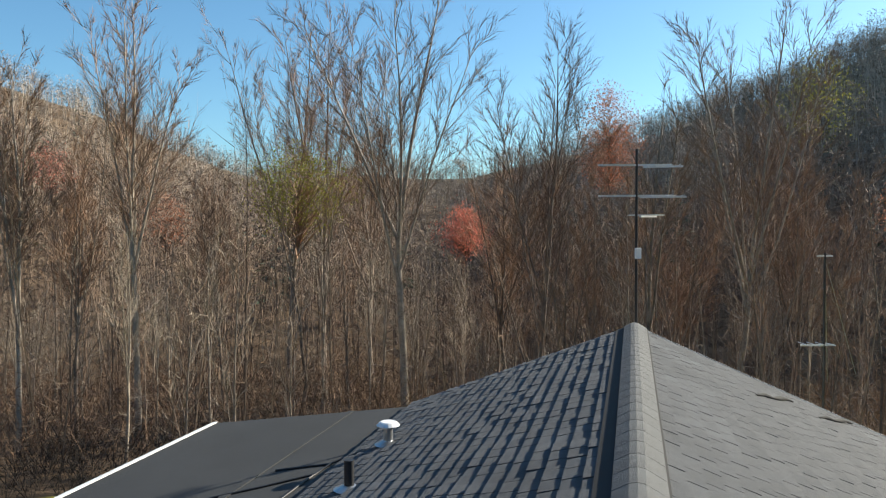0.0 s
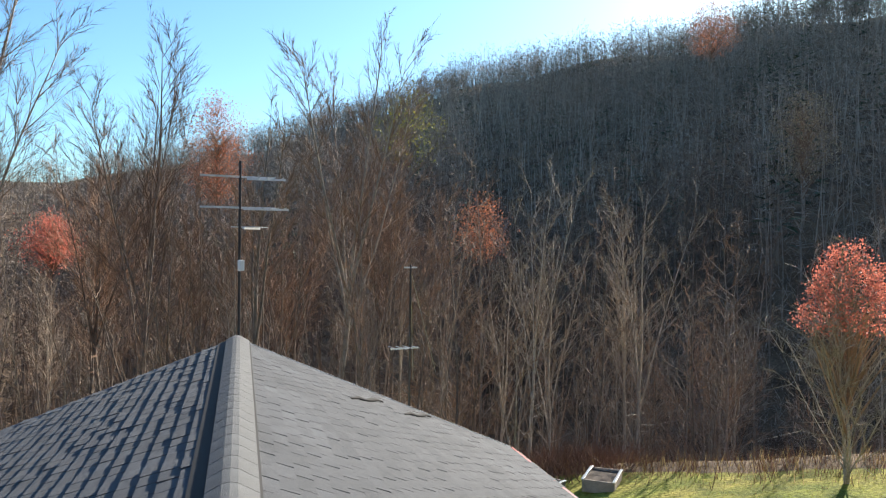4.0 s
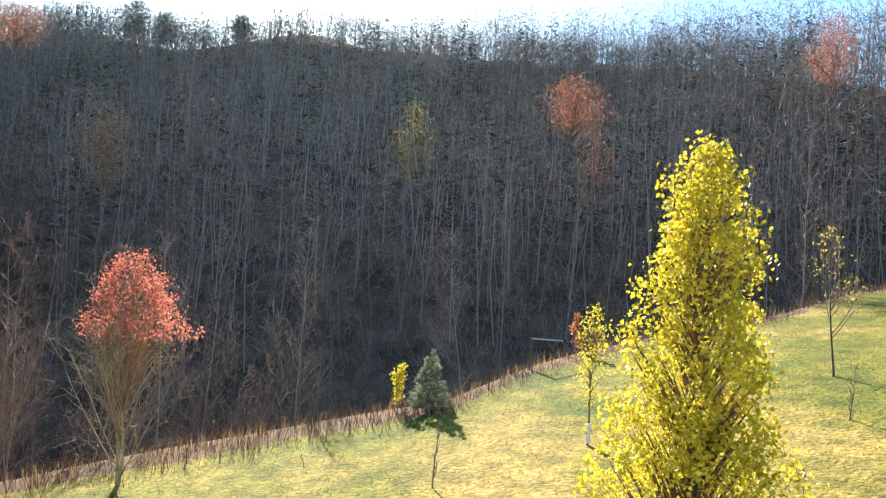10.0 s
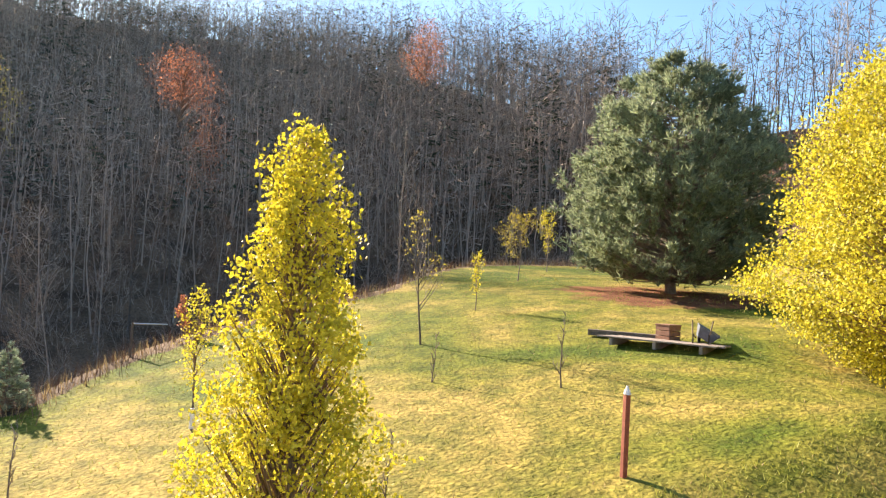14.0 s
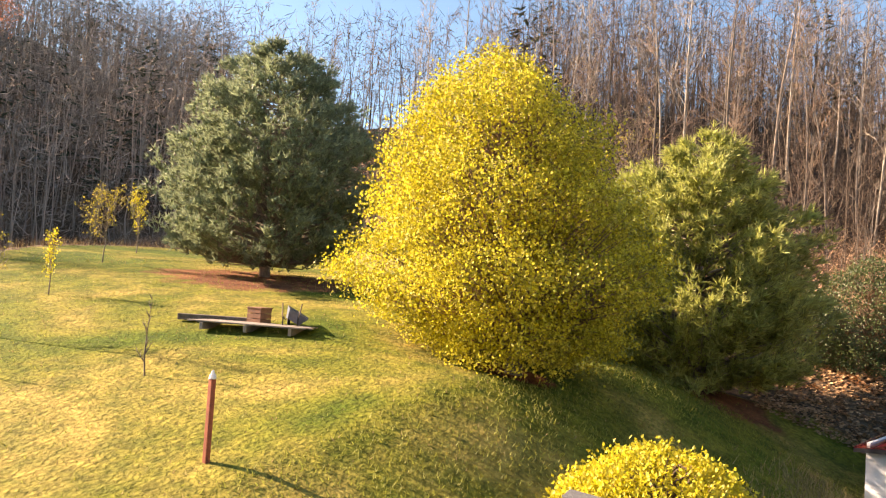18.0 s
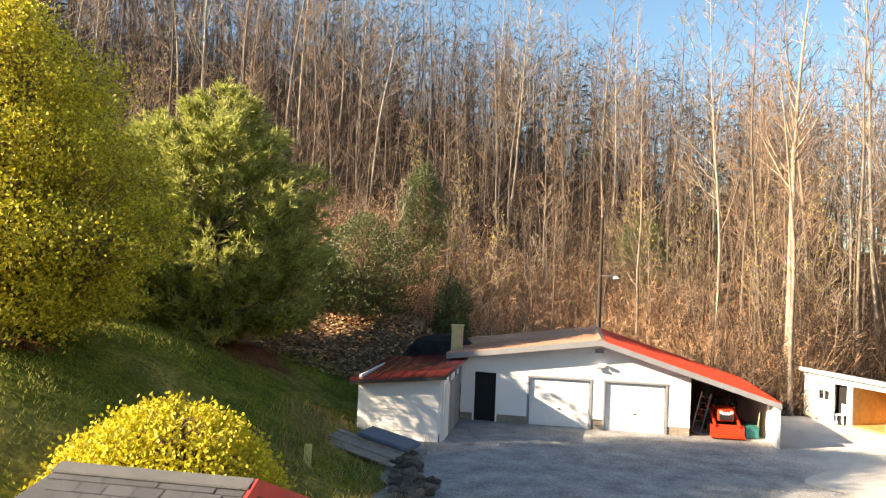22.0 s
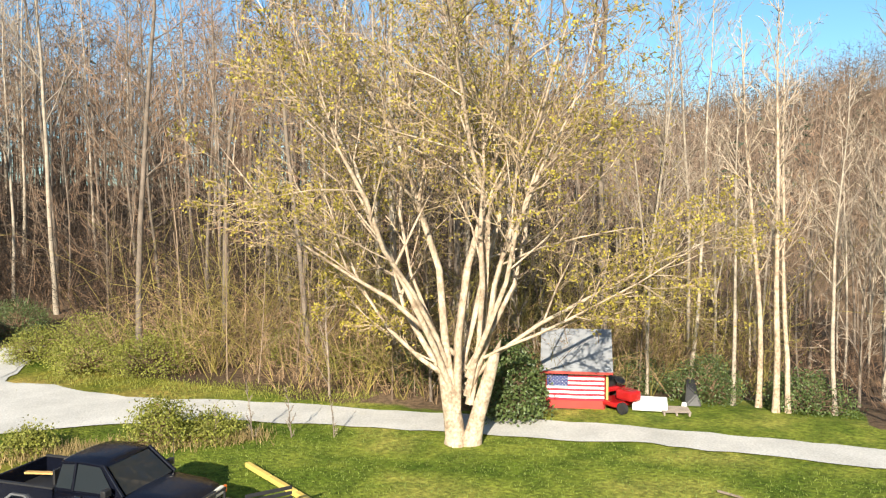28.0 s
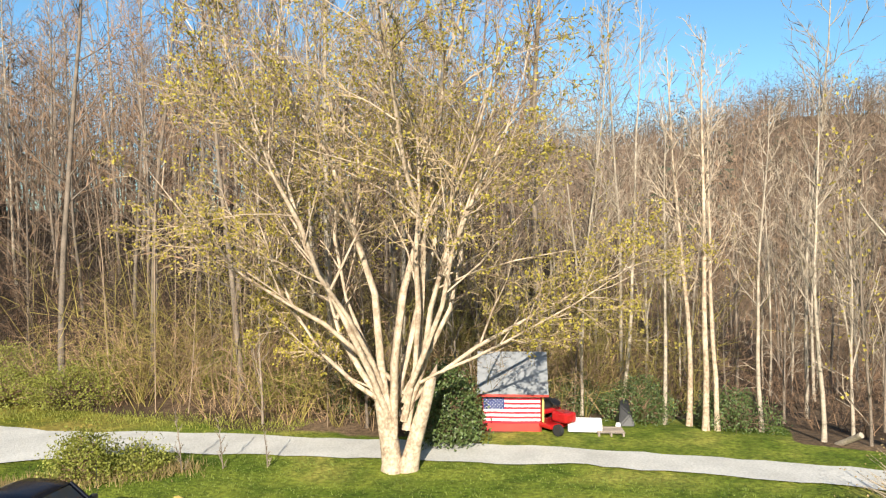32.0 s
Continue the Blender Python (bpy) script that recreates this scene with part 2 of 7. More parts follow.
def cyl(r, h, at=(0, 0, 0), r2=None, seg=16, rot=None, bm=None, bevel=0.0):
    own = bmesh.new()
    bmesh.ops.create_cone(own, cap_ends=True, segments=seg, radius1=r, radius2=r if r2 is None else r2, depth=h)
    if bevel:
        bmesh.ops.bevel(own, geom=[e for e in own.edges if abs(e.verts[0].co.z - e.verts[1].co.z) < 1e-6], offset=bevel, segments=2, affect="EDGES")
    if rot:
        bmesh.ops.rotate(own, cent=(0, 0, 0), matrix=Euler([radians(a) for a in rot]).to_matrix(), verts=own.verts)
    bmesh.ops.translate(own, vec=at, verts=own.verts)
    if bm is None:
        return own
    me = bpy.data.meshes.new("tmp")
    own.to_mesh(me)
    own.free()
    bm.from_mesh(me)
    bpy.data.meshes.remove(me)
    return bm


def prism(poly, y0, y1, bevel=0.0):
    """An outline in x and z, drawn out from y0 to y1."""
    bm = bmesh.new()
    a = [bm.verts.new((x, y0, z)) for x, z in poly]
    b = [bm.verts.new((x, y1, z)) for x, z in poly]
    bm.faces.new(a)
    bm.faces.new(b[::-1])
    n = len(poly)
    for i in range(n):
        bm.faces.new((a[i], b[i], b[(i + 1) % n], a[(i + 1) % n]))
    bmesh.ops.recalc_face_normals(bm, faces=bm.faces)
    if bevel:
        bmesh.ops.bevel(bm, geom=bm.edges[:], offset=bevel, segments=2, affect="EDGES", profile=0.6)
    return bm


def thing(name, m, label, category, group="", kind=""):
    e = new(name)
    e.empty_display_size = 0.3
    e.matrix_world = m
    return tagged(e, label, category, group, kind)


class Tubes:
    """Gathers tapered tubes and leaves into one mesh."""

    def __init__(self):
        self.v, self.f = [], []

    def tube(self, pts, rads, k=5, tip=True):
        base = len(self.v)
        n = len(pts)
        for i, p in enumerate(pts):
            d = (pts[min(i + 1, n - 1)] - pts[max(i - 1, 0)]).normalized()
            a = d.cross(Vector((0.31, 0.95, 0.05))).normalized() if abs(d.z) > 0.8 else d.cross(Vector((0, 0, 1))).normalized()
            b = d.cross(a)
            if tip and i == n - 1:
                self.v.append(tuple(p))
                break
            for j in range(k):
                w = math.tau * j / k
                self.v.append(tuple(p + (a * math.cos(w) + b * math.sin(w)) * rads[i]))
        rings = n - 1 if tip else n
        for i in range(rings - 1):
            for j in range(k):
                q = base + i * k
                self.f.append((q + j, q + (j + 1) % k, q + k + (j + 1) % k, q + k + j))
        if tip:
            q = base + (rings - 1) * k
            for j in range(k):
                self.f.append((q + j, q + (j + 1) % k, base + rings * k))

    def leaf(self, p, n, up, w, h):
        s = n.cross(up)
        if s.length < 1e-4:
            s = Vector((1, 0, 0))
        s = s.normalized() * w * 0.5
        u = up.normalized() * h
        q = len(self.v)
        fold = n * (w * 0.18)
        self.v += [tuple(p), tuple(p + u * 0.45 + s + fold), tuple(p + u), tuple(p + u * 0.45 - s + fold)]
        self.f += [(q, q + 1, q + 2), (q, q + 2, q + 3)]

    def blade(self, p, d, w):
        s = d.cross(Vector((random.uniform(-1, 1), random.uniform(-1, 1), 0.3)))
        if s.length < 1e-5:
            return
        s = s.normalized() * w * 0.5
        q = len(self.v)
        self.v += [tuple(p - s), tuple(p + s), tuple(p + d)]
        self.f.append((q, q + 1, q + 2))

    def mesh(self, name, material, smooth=False):
        return mesh_of(name, self.v, self.f, material, smooth)


def rv(r=1.0):
    return Vector((random.gauss(0, 1), random.gauss(0, 1), random.gauss(0, 1))).normalized() * r


def grow(T, p, d, length, r, k, segs, lift=0.15, wob=0.12):
    """One branch: a bending tapered tube. Returns its points and way at each."""
    pts, dirs = [p.copy()], [d.copy()]
    step = length / segs
    for i in range(segs):
        d = (d + rv(wob) + Vector((0, 0, lift))).normalized()
        p = p + d * step
        pts.append(p.copy())
        dirs.append(d.copy())
    T.tube(pts, [r * (1 - 0.85 * i / segs) for i in range(segs + 1)], k)
    return pts, dirs


def aside(d, angle):
    """A way that leaves d by an angle in degrees, to any side."""
    a = d.cross(rv()).normalized()
    return (d * math.cos(radians(angle)) + a * math.sin(radians(angle))).normalized()


def bare_tree(seed, h, r, start=0.35, n1=16, n2=6, n3=4, spread=0.3, angle=45, lift=0.16, twig=0.012, leaves=0, leaf=0.1):
    """A leafless tree: trunk with limbs, twigs, and perhaps young leaves, as three gatherings."""
    random.seed(seed)
    trunk, twigs, lv = Tubes(), Tubes(), Tubes()
    pts = [Vector((0, 0, -0.4))]
    d = Vector((0, 0, 1))
    segs = 12
    for i in range(segs):
        d = (d + Vector((random.gauss(0, 0.035), random.gauss(0, 0.035), 0.12))).normalized()
        pts.append(pts[-1] + d * (h + 0.4) / segs)
    rads = [r * (1.35 if i == 0 else (1 - 0.9 * (i / segs) ** 0.9)) for i in range(segs + 1)]
    trunk.tube(pts, rads, 7)

    def at(t):
        q = t * segs
        i = min(int(q), segs - 1)
        return pts[i].lerp(pts[i + 1], q - i), r * (1 - 0.9 * t ** 0.9)

    for i in range(n1):
        t = start + (0.97 - start) * (i + random.random()) / n1
        p, rr = at(t)
        az = random.uniform(0, math.tau)
        el = radians(90 - angle * random.uniform(0.75, 1.25))
        d = Vector((math.cos(az) * math.cos(el), math.sin(az) * math.cos(el), math.sin(el)))
        ln = h * spread * (1.15 - 0.75 * (t - start) / (1 - start)) * random.uniform(0.7, 1.2)
        bp, bd = grow(trunk, p, d, ln, max(rr * 0.42, 0.018), 4, 4, lift, 0.1)
        for j in range(n2):
            s = (j + 0.6 + random.random() * 0.6) / (n2 + 0.6)
            q = min(int(s * 4), 3)
            p2 = bp[q].lerp(bp[q + 1], s * 4 - q)
            sp, sd = grow(twigs, p2, aside(bd[q + 1], random.uniform(25, 50)), ln * random.uniform(0.3, 0.5) * (1.1 - 0.5 * s), max(0.006, twig * 1.3), 3, 1, lift, 0.12)
            for m in range(n3):
                u = random.uniform(0.25, 1.0)
                p3 = sp[0].lerp(sp[1], u)
                d3 = aside(sd[1], random.uniform(20, 55))
                l3 = ln * random.uniform(0.14, 0.26)
                twigs.blade(p3, (d3 + Vector((0, 0, lift))).normalized() * l3, twig * 1.9)
                for _ in range(leaves):
                    lv.leaf(p3 + d3 * l3 * random.random() + rv(0.12), rv(), rv(), leaf, leaf * 1.2)
    return trunk, twigs, lv


def vase_tree(seed, h, r, fork=0.42, leaders=4, fan=13, nb=9, nt=7, nl=2, twig=0.013, reach=0.15, leaves=0, leaf=0.1):
    """A leafless forest tree: a clear bole that parts into steep leaders with rising branches and fine twigs."""
    random.seed(seed)
    trunk, twigs, lv = Tubes(), Tubes(), Tubes()
    pts, d, segs = [Vector((0, 0, -0.4))], Vector((0, 0, 1)), 7
    for i in range(segs):
        d = (d + Vector((random.gauss(0, 0.03), random.gauss(0, 0.03), 0.15))).normalized()
        pts.append(pts[-1] + d * (h * fork + 0.4) / segs)
    trunk.tube(pts, [r * (1.4 if i == 0 else 1 - 0.38 * i / segs) for i in range(segs + 1)], 7, tip=False)
    for i in range(5):
        q = random.uniform(0.35, 0.95) * segs
        c = pts[int(q)].lerp(pts[int(q) + 1], q - int(q))
        az = random.uniform(0, math.tau)
        sp, sd = grow(trunk, c, Vector((math.cos(az), math.sin(az), random.uniform(-0.2, 0.7))).normalized(), h * random.uniform(0.06, 0.14), 0.02, 3, 3, 0.08, 0.16)
        for _ in range(nt):
            u = random.randrange(3)
            twigs.blade(sp[u].lerp(sp[u + 1], random.random()), (aside(sd[u + 1], random.uniform(20, 50))) * h * random.uniform(0.02, 0.06), twig * 1.6)
    for k in range(leaders):
        q = segs if k == 0 else random.uniform(0.72, 0.99) * segs
        c = pts[-1] if k == 0 else pts[int(q)].lerp(pts[int(q) + 1], q - int(q))
        az = math.tau * k / max(1, leaders - 1) + random.uniform(-0.5, 0.5)
        tilt = radians(fan * (0.25 if k == 0 else random.uniform(0.7, 1.4)))
        d = Vector((math.cos(az) * math.sin(tilt), math.sin(az) * math.sin(tilt), math.cos(tilt)))
        ln = (h - c.z) * (1.0 if k == 0 else random.uniform(0.72, 0.98))
        bp, bd = grow(trunk, c, d, ln, r * (0.6 if k == 0 else random.uniform(0.38, 0.52)), 5, 6, 0.035, 0.055)
        for j in range(nb):
            t = (0.12 + 0.86 * (j + random.random()) / nb) * 6
            i = min(int(t), 5)
            ln2 = h * reach * (1.2 - 0.12 * t) * random.uniform(0.65, 1.2)
            sp, sd = grow(trunk if j % 2 else twigs, bp[i].lerp(bp[i + 1], t - i), aside(bd[i + 1], random.uniform(20, 42)), ln2, max(0.012, r * 0.12), 3, 3, 0.05, 0.05)
            for m in range(nt):
                u = random.uniform(0.25, 2.95)
                p3, d3 = sp[int(u)].lerp(sp[int(u) + 1], u - int(u)), (aside(sd[int(u) + 1], random.uniform(14, 34)) + Vector((0, 0, 0.1))).normalized()
                l3 = ln2 * random.uniform(0.28, 0.55)
                twigs.blade(p3, d3 * l3, twig * 1.8)
                for _ in range(nl):
                    twigs.blade(p3 + d3 * l3 * random.uniform(0.2, 0.7), aside(d3, random.uniform(14, 32)) * l3 * random.uniform(0.4, 0.7), twig * 1.4)
                for _ in range(leaves):
                    lv.leaf(p3 + d3 * l3 * random.random() + rv(0.1), rv(), rv(), leaf, leaf * 1.2)
    return trunk, twigs, lv


def tree_thing(name, gathered, m, label, bark, twig, leaf=None, category="tree", group=""):
    t = thing(name, m, label, category, group)
    part("trunk", gathered[0].mesh("trunk", bark, True), bark, t)
    if gathered[1].f:
        tagged(part("crown", gathered[1].mesh("crown", twig), twig, t), kind="stuff")
    if leaf and gathered[2].f:
        tagged(part("foliage", gathered[2].mesh("foliage", leaf), leaf, t), kind="stuff")
    return t


# ---------- lie of the land ----------
def smooth(t):
    t = min(1.0, max(0.0, t))
    return t * t * (3 - 2 * t)


# yaw, angle of the ridge, where the hill starts, where its ridge is
HILLS = [(90, 7, 70, 300), (55, 8, 70, 300), (20, 9, 65, 300), (10, 5.5, 65, 330), (3, 3.2, 65, 350), (-12, 3.2, 65, 350), (-25, 6.5, 60, 320), (-39, 10.6, 60, 280), (-46, 12.0, 60, 260), (-60, 14.2, 44, 240),
         (-77, 16, 44, 220), (-91, 16, 46, 200), (-105, 15.5, 55, 165), (-117, 14, 68, 125), (-127, 11.5, 70, 105), (-140, 11, 50, 92), (-152, 12.3, 46, 95), (-165, 12, 44, 100), (-180, 9.0, 42, 110),
         (-192, 6, 42, 110), (-205, 2.0, 42, 100), (-215, 0.8, 40, 90), (-233, 0.8, 36, 80), (-247, 1.2, 36, 85), (-256, 3.0, 40, 200), (-266, 6, 40, 330), (-270, 7, 70, 300)]
EDGE = [(-40, 30), (-60, 25.8), (-75, 25.2), (-88, 25.8), (-95, 31), (-111, 38.7), (-117, 49.4), (-124, 57), (-140, 62)]


def table(rows, a):
    for p, q in zip(rows, rows[1:]):
        if p[0] >= a >= q[0]:
            t = (p[0] - a) / (p[0] - q[0])
            return [u + (v - u) * t for u, v in zip(p[1:], q[1:])]
    return list(rows[-1][1:]) if a < rows[-1][0] else list(rows[0][1:])


def yaw_of(x, y):
    a = math.degrees(math.atan2(-x, y))
    return a - 360 if a > 90 else a


def local(x, y):
    t = min(1.0, max(0.0, (x - 2.2 + 5.0 * smooth((-y - 31) / 9)) / (8.8 - 2.8 * smooth((-y - 29) / 10))))
    s = 0.45 * t + 0.55 * smooth(t)
    yy = y if y > -16 else -16 - 6 * (1 - math.exp((y + 16) / 6))
    high = 0.07 * x - 0.2 * yy - 1.2 * smooth((-y - 26) / 14) * (1 - smooth((x - 8) / 8))
    dip = 1.0 * smooth((-y - 15) / 6) * (1 - smooth((x - 11) / 7)) + 0.9 * smooth((-y - 24) / 9) * (1 - smooth((x - 10) / 8))
    high -= dip * (1 - smooth((-y - 35.5) / 4.5))
    low = -0.12 * max(0.0, y - 12)
    if x < -24:
        low -= 0.12 * (-24 - x) * smooth((y + 26) / 20)
    z = low + (high - low) * s
    a, r = yaw_of(x, y), math.hypot(x, y)
    if -140 < a < -40:
        (re,) = table(EDGE, a)
        z -= 9.0 * smooth((r - re - 1) / 20) * smooth((a + 128) / 10)
    return z


def height(x, y):
    r = math.hypot(x, y)
    ang, r0, r1 = table(HILLS, yaw_of(x, y))
    if r <= r0:
        z = local(x, y)
    else:
        zl = local(x * r0 / r, y * r0 / r)
        top = 6.2 + r1 * math.tan(radians(ang))
        if r < r1:
            z = zl + (top - zl) * ((r - r0) / (r1 - r0)) ** 1.12
        else:
            z = top - (r - r1) * 0.18 * smooth((r - r1) / 60) if r < r1 + 400 else top - 72
    if r > 14 and not (-24 < x < 3 and -33 < y < 14):
        z += noise.noise((x * 0.09, y * 0.09, 0)) * 0.22 * smooth((r - 14) / 15) * (1 if r > 42 else 0.4) * smooth(abs(x + 10.5) / 2.5 - 5.4)
    if r > 60:
        z += noise.noise((x * 0.02, y * 0.02, 3)) * min(6, (r - 60) * 0.05)
    return z


def is_lawn(x, y):
    a, r = yaw_of(x, y), math.hypot(x, y)
    if -142 < a < -30:
        return 3.0 * (table(EDGE, a)[0] - r) + 1.5 * noise.noise((x * 0.3, y * 0.3, 1))
    if -190 < a <= -142:
        lim = 60 + (35 - 60) * smooth((-142 - a) / 24)
        return (lim - r) * 1.5 + 2 * noise.noise((x * 0.3, y * 0.3, 1))
    if a <= -190:
        # beside the driveway
        edge = -19.2 - 3.2 * smooth((y + 16) / 12) - 5.0 * smooth((y + 9) / 6)
        return (x - edge) * 2 + noise.noise((x * 0.4, y * 0.4, 1)) if y > -36 else -4
    return 4 if r < 24 else -4


MULCH = [(27.4, -23.8, 5.0, 4.4), (9.6, -31.8, 2.6, 3.0), (11.9, -20.3, 1.3, 1.3)]


def build_ground():
    radii = [0, 3, 6, 8]
    while radii[-1] < 70:
        radii.append(radii[-1] + max(0.7, radii[-1] * 0.028))
    while radii[-1] < 2600:
        radii.append(radii[-1] * 1.07)
    na = 300
    verts, faces, lawn, mulch, fresh = [(0, 0, height(0.01, 0.01))], [], [1.0], [0.0], [0.0]
    for r in radii[1:]:
        for i in range(na):
            w = math.tau * i / na
            x, y = r * math.cos(w), r * math.sin(w)
            verts.append((x, y, height(x, y)))
            fresh.append(max(smooth((-10.5 - x) / 2.5) * smooth((y + 21) / 4), 0.4 * smooth((y - 0.5) / 6) * smooth((x - 8) / 5)))
            mulch.append(max(0.0, *(1.3 - math.hypot((x - u) / a, (y - v) / b) for u, v, a, b in MULCH)))
            lawn.append(min(1, max(0, 0.5 + is_lawn(x, y) * 0.25)) if r < 75 else 0.0)
    for i in range(na):
        faces.append((0, 1 + i, 1 + (i + 1) % na))
    for k in range(len(radii) - 2):
        q = 1 + k * na
        for i in range(na):
            j = (i + 1) % na
            faces.append((q + i, q + na + i, q + na + j, q + j))
    m = bpy.data.materials.new("lawn and forest floor")
    m.use_nodes = True
    nt = m.node_tree
    N, L = nt.nodes, nt.links
    b = N["Principled BSDF"]
    b.inputs["Roughness"].default_value = 0.95
    b.inputs["Specular IOR Level"].default_value = 0.15
    tc = N.new("ShaderNodeTexCoord")

    def nz(scale, detail=5.0, distort=0.0):
        n = N.new("ShaderNodeTexNoise")
        n.inputs["Scale"].default_value = scale
        n.inputs["Detail"].default_value = detail
        n.inputs["Distortion"].default_value = distort
        L.new(tc.outputs["Object"], n.inputs["Vector"])
        return n.outputs[0]

    def ramp(src, stops):
        r = N.new("ShaderNodeValToRGB")
        e = r.color_ramp.elements
        while len(e) < len(stops):
            e.new(0.5)
        for s, (p, c) in zip(e, stops):
            s.position, s.color = p, (*c, 1)
        L.new(src, r.inputs[0])
        return r.outputs[0]

    def mix(f, a, b2, kind="MIX"):
        x = N.new("ShaderNodeMix")
        x.data_type, x.blend_type = "RGBA", kind
        if isinstance(f, float):
            x.inputs[0].default_value = f
        else:
            L.new(f, x.inputs[0])
        L.new(a, x.inputs[6])
        L.new(b2, x.inputs[7])
        return x.outputs[2]

    broad = ramp(nz(0.16, 4, 0.6), [(0.39, (0.085, 0.125, 0.011)), (0.5, (0.175, 0.178, 0.024)), (0.63, (0.32, 0.25, 0.068))])
    af = N.new("ShaderNodeAttribute")
    af.attribute_name = "fresh"
    broad = mix(af.outputs["Fac"], broad, ramp(nz(0.3, 4, 0.6), [(0.36, (0.10, 0.145, 0.016)), (0.52, (0.18, 0.215, 0.032)), (0.7, (0.30, 0.285, 0.07))]))
    fine = ramp(nz(7, 6), [(0.3, (0.55, 0.55, 0.5)), (0.7, (1.35, 1.35, 1.3))])
    tuft = ramp(nz(1.3, 5, 0.4), [(0.36, (0.6, 0.68, 0.55)), (0.62, (1.2, 1.15, 1.1))])
    grass = mix(1.0, mix(1.0, broad, fine, "MULTIPLY"), tuft, "MULTIPLY")
    litter = mix(1.0, ramp(nz(0.25, 5, 0.5), [(0.35, (0.07, 0.048, 0.031)), (0.65, (0.185, 0.13, 0.083))]), ramp(nz(6, 6), [(0.3, (0.5, 0.5, 0.5)), (0.7, (1.45, 1.4, 1.35))]), "MULTIPLY")
    at = N.new("ShaderNodeAttribute")
    at.attribute_name = "lawn"
    add = N.new("ShaderNodeMath")
    add.operation = "MULTIPLY_ADD"
    add.inputs[1].default_value = 0.5
    L.new(nz(1.2, 5), add.inputs[0])
    L.new(at.outputs["Fac"], add.inputs[2])
    edge = ramp(add.outputs[0], [(0.68, (0, 0, 0)), (0.82, (1, 1, 1))])
    sep = N.new("ShaderNodeSeparateColor")
    L.new(edge, sep.inputs[0])
    am = N.new("ShaderNodeAttribute")
    am.attribute_name = "mulch"
    add2 = N.new("ShaderNodeMath")
    add2.operation = "MULTIPLY_ADD"
    add2.inputs[1].default_value = 0.8
    L.new(nz(0.9, 5), add2.inputs[0])
    L.new(am.outputs["Fac"], add2.inputs[2])
    sep2 = N.new("ShaderNodeSeparateColor")
    L.new(ramp(add2.outputs[0], [(0.72, (0, 0, 0)), (0.92, (1, 1, 1))]), sep2.inputs[0])
    needles = mix(1.0, ramp(nz(0.8, 5), [(0.35, (0.13, 0.05, 0.025)), (0.65, (0.27, 0.115, 0.05))]), ramp(nz(9, 6), [(0.3, (0.6, 0.6, 0.6)), (0.7, (1.3, 1.3, 1.3))]), "MULTIPLY")
    L.new(mix(sep2.outputs[0], mix(sep.outputs[0], litter, grass), needles), b.inputs["Base Color"])
    bp = N.new("ShaderNodeBump")
    bp.inputs["Strength"].default_value = 0.9
    bp.inputs["Distance"].default_value = 0.08
    L.new(nz(9, 6), bp.inputs["Height"])
    L.new(bp.outputs[0], b.inputs["Normal"])
    me = mesh_of("ground", verts, faces, m, True)
    a = me.attributes.new("lawn", "FLOAT", "POINT")
    a.data.foreach_set("value", lawn)
    a = me.attributes.new("fresh", "FLOAT", "POINT")
    a.data.foreach_set("value", fresh)
    a = me.attributes.new("mulch", "FLOAT", "POINT")
    a.data.foreach_set("value", mulch)
    return tagged(new("ground", me), "sloping spring lawn and leaf-strewn forest floor", "ground", kind="structure")


build_ground()


# ---------- gravel and driveway ----------
def sheet(name, outline, z, material, label, rough=0.18):
    """A flat sheet with a ragged outline."""
    random.seed(len(name) * 7 + len(outline))
    pts = []
    for p, q in zip(outline, outline[1:] + outline[:1]):
        n = max(1, int(math.hypot(q[0] - p[0], q[1] - p[1]) / 0.5))
        for i in range(n):
            x, y = p[0] + (q[0] - p[0]) * i / n, p[1] + (q[1] - p[1]) * i / n
            k = rough * 2
            pts.append((x + k * noise.noise((x * 0.7, y * 0.7, 5)) + random.gauss(0, rough * 0.25), y + k * noise.noise((x * 0.7, y * 0.7, 9)) + random.gauss(0, rough * 0.25)))
    bm = bmesh.new()
    top = [bm.verts.new((x, y, z)) for x, y in pts]
    f = bm.faces.new(top)
    bmesh.ops.triangulate(bm, faces=[f])
    ob = part(name, bm, material)
    return tagged(ob, label, name.replace("_", " "), kind="structure")


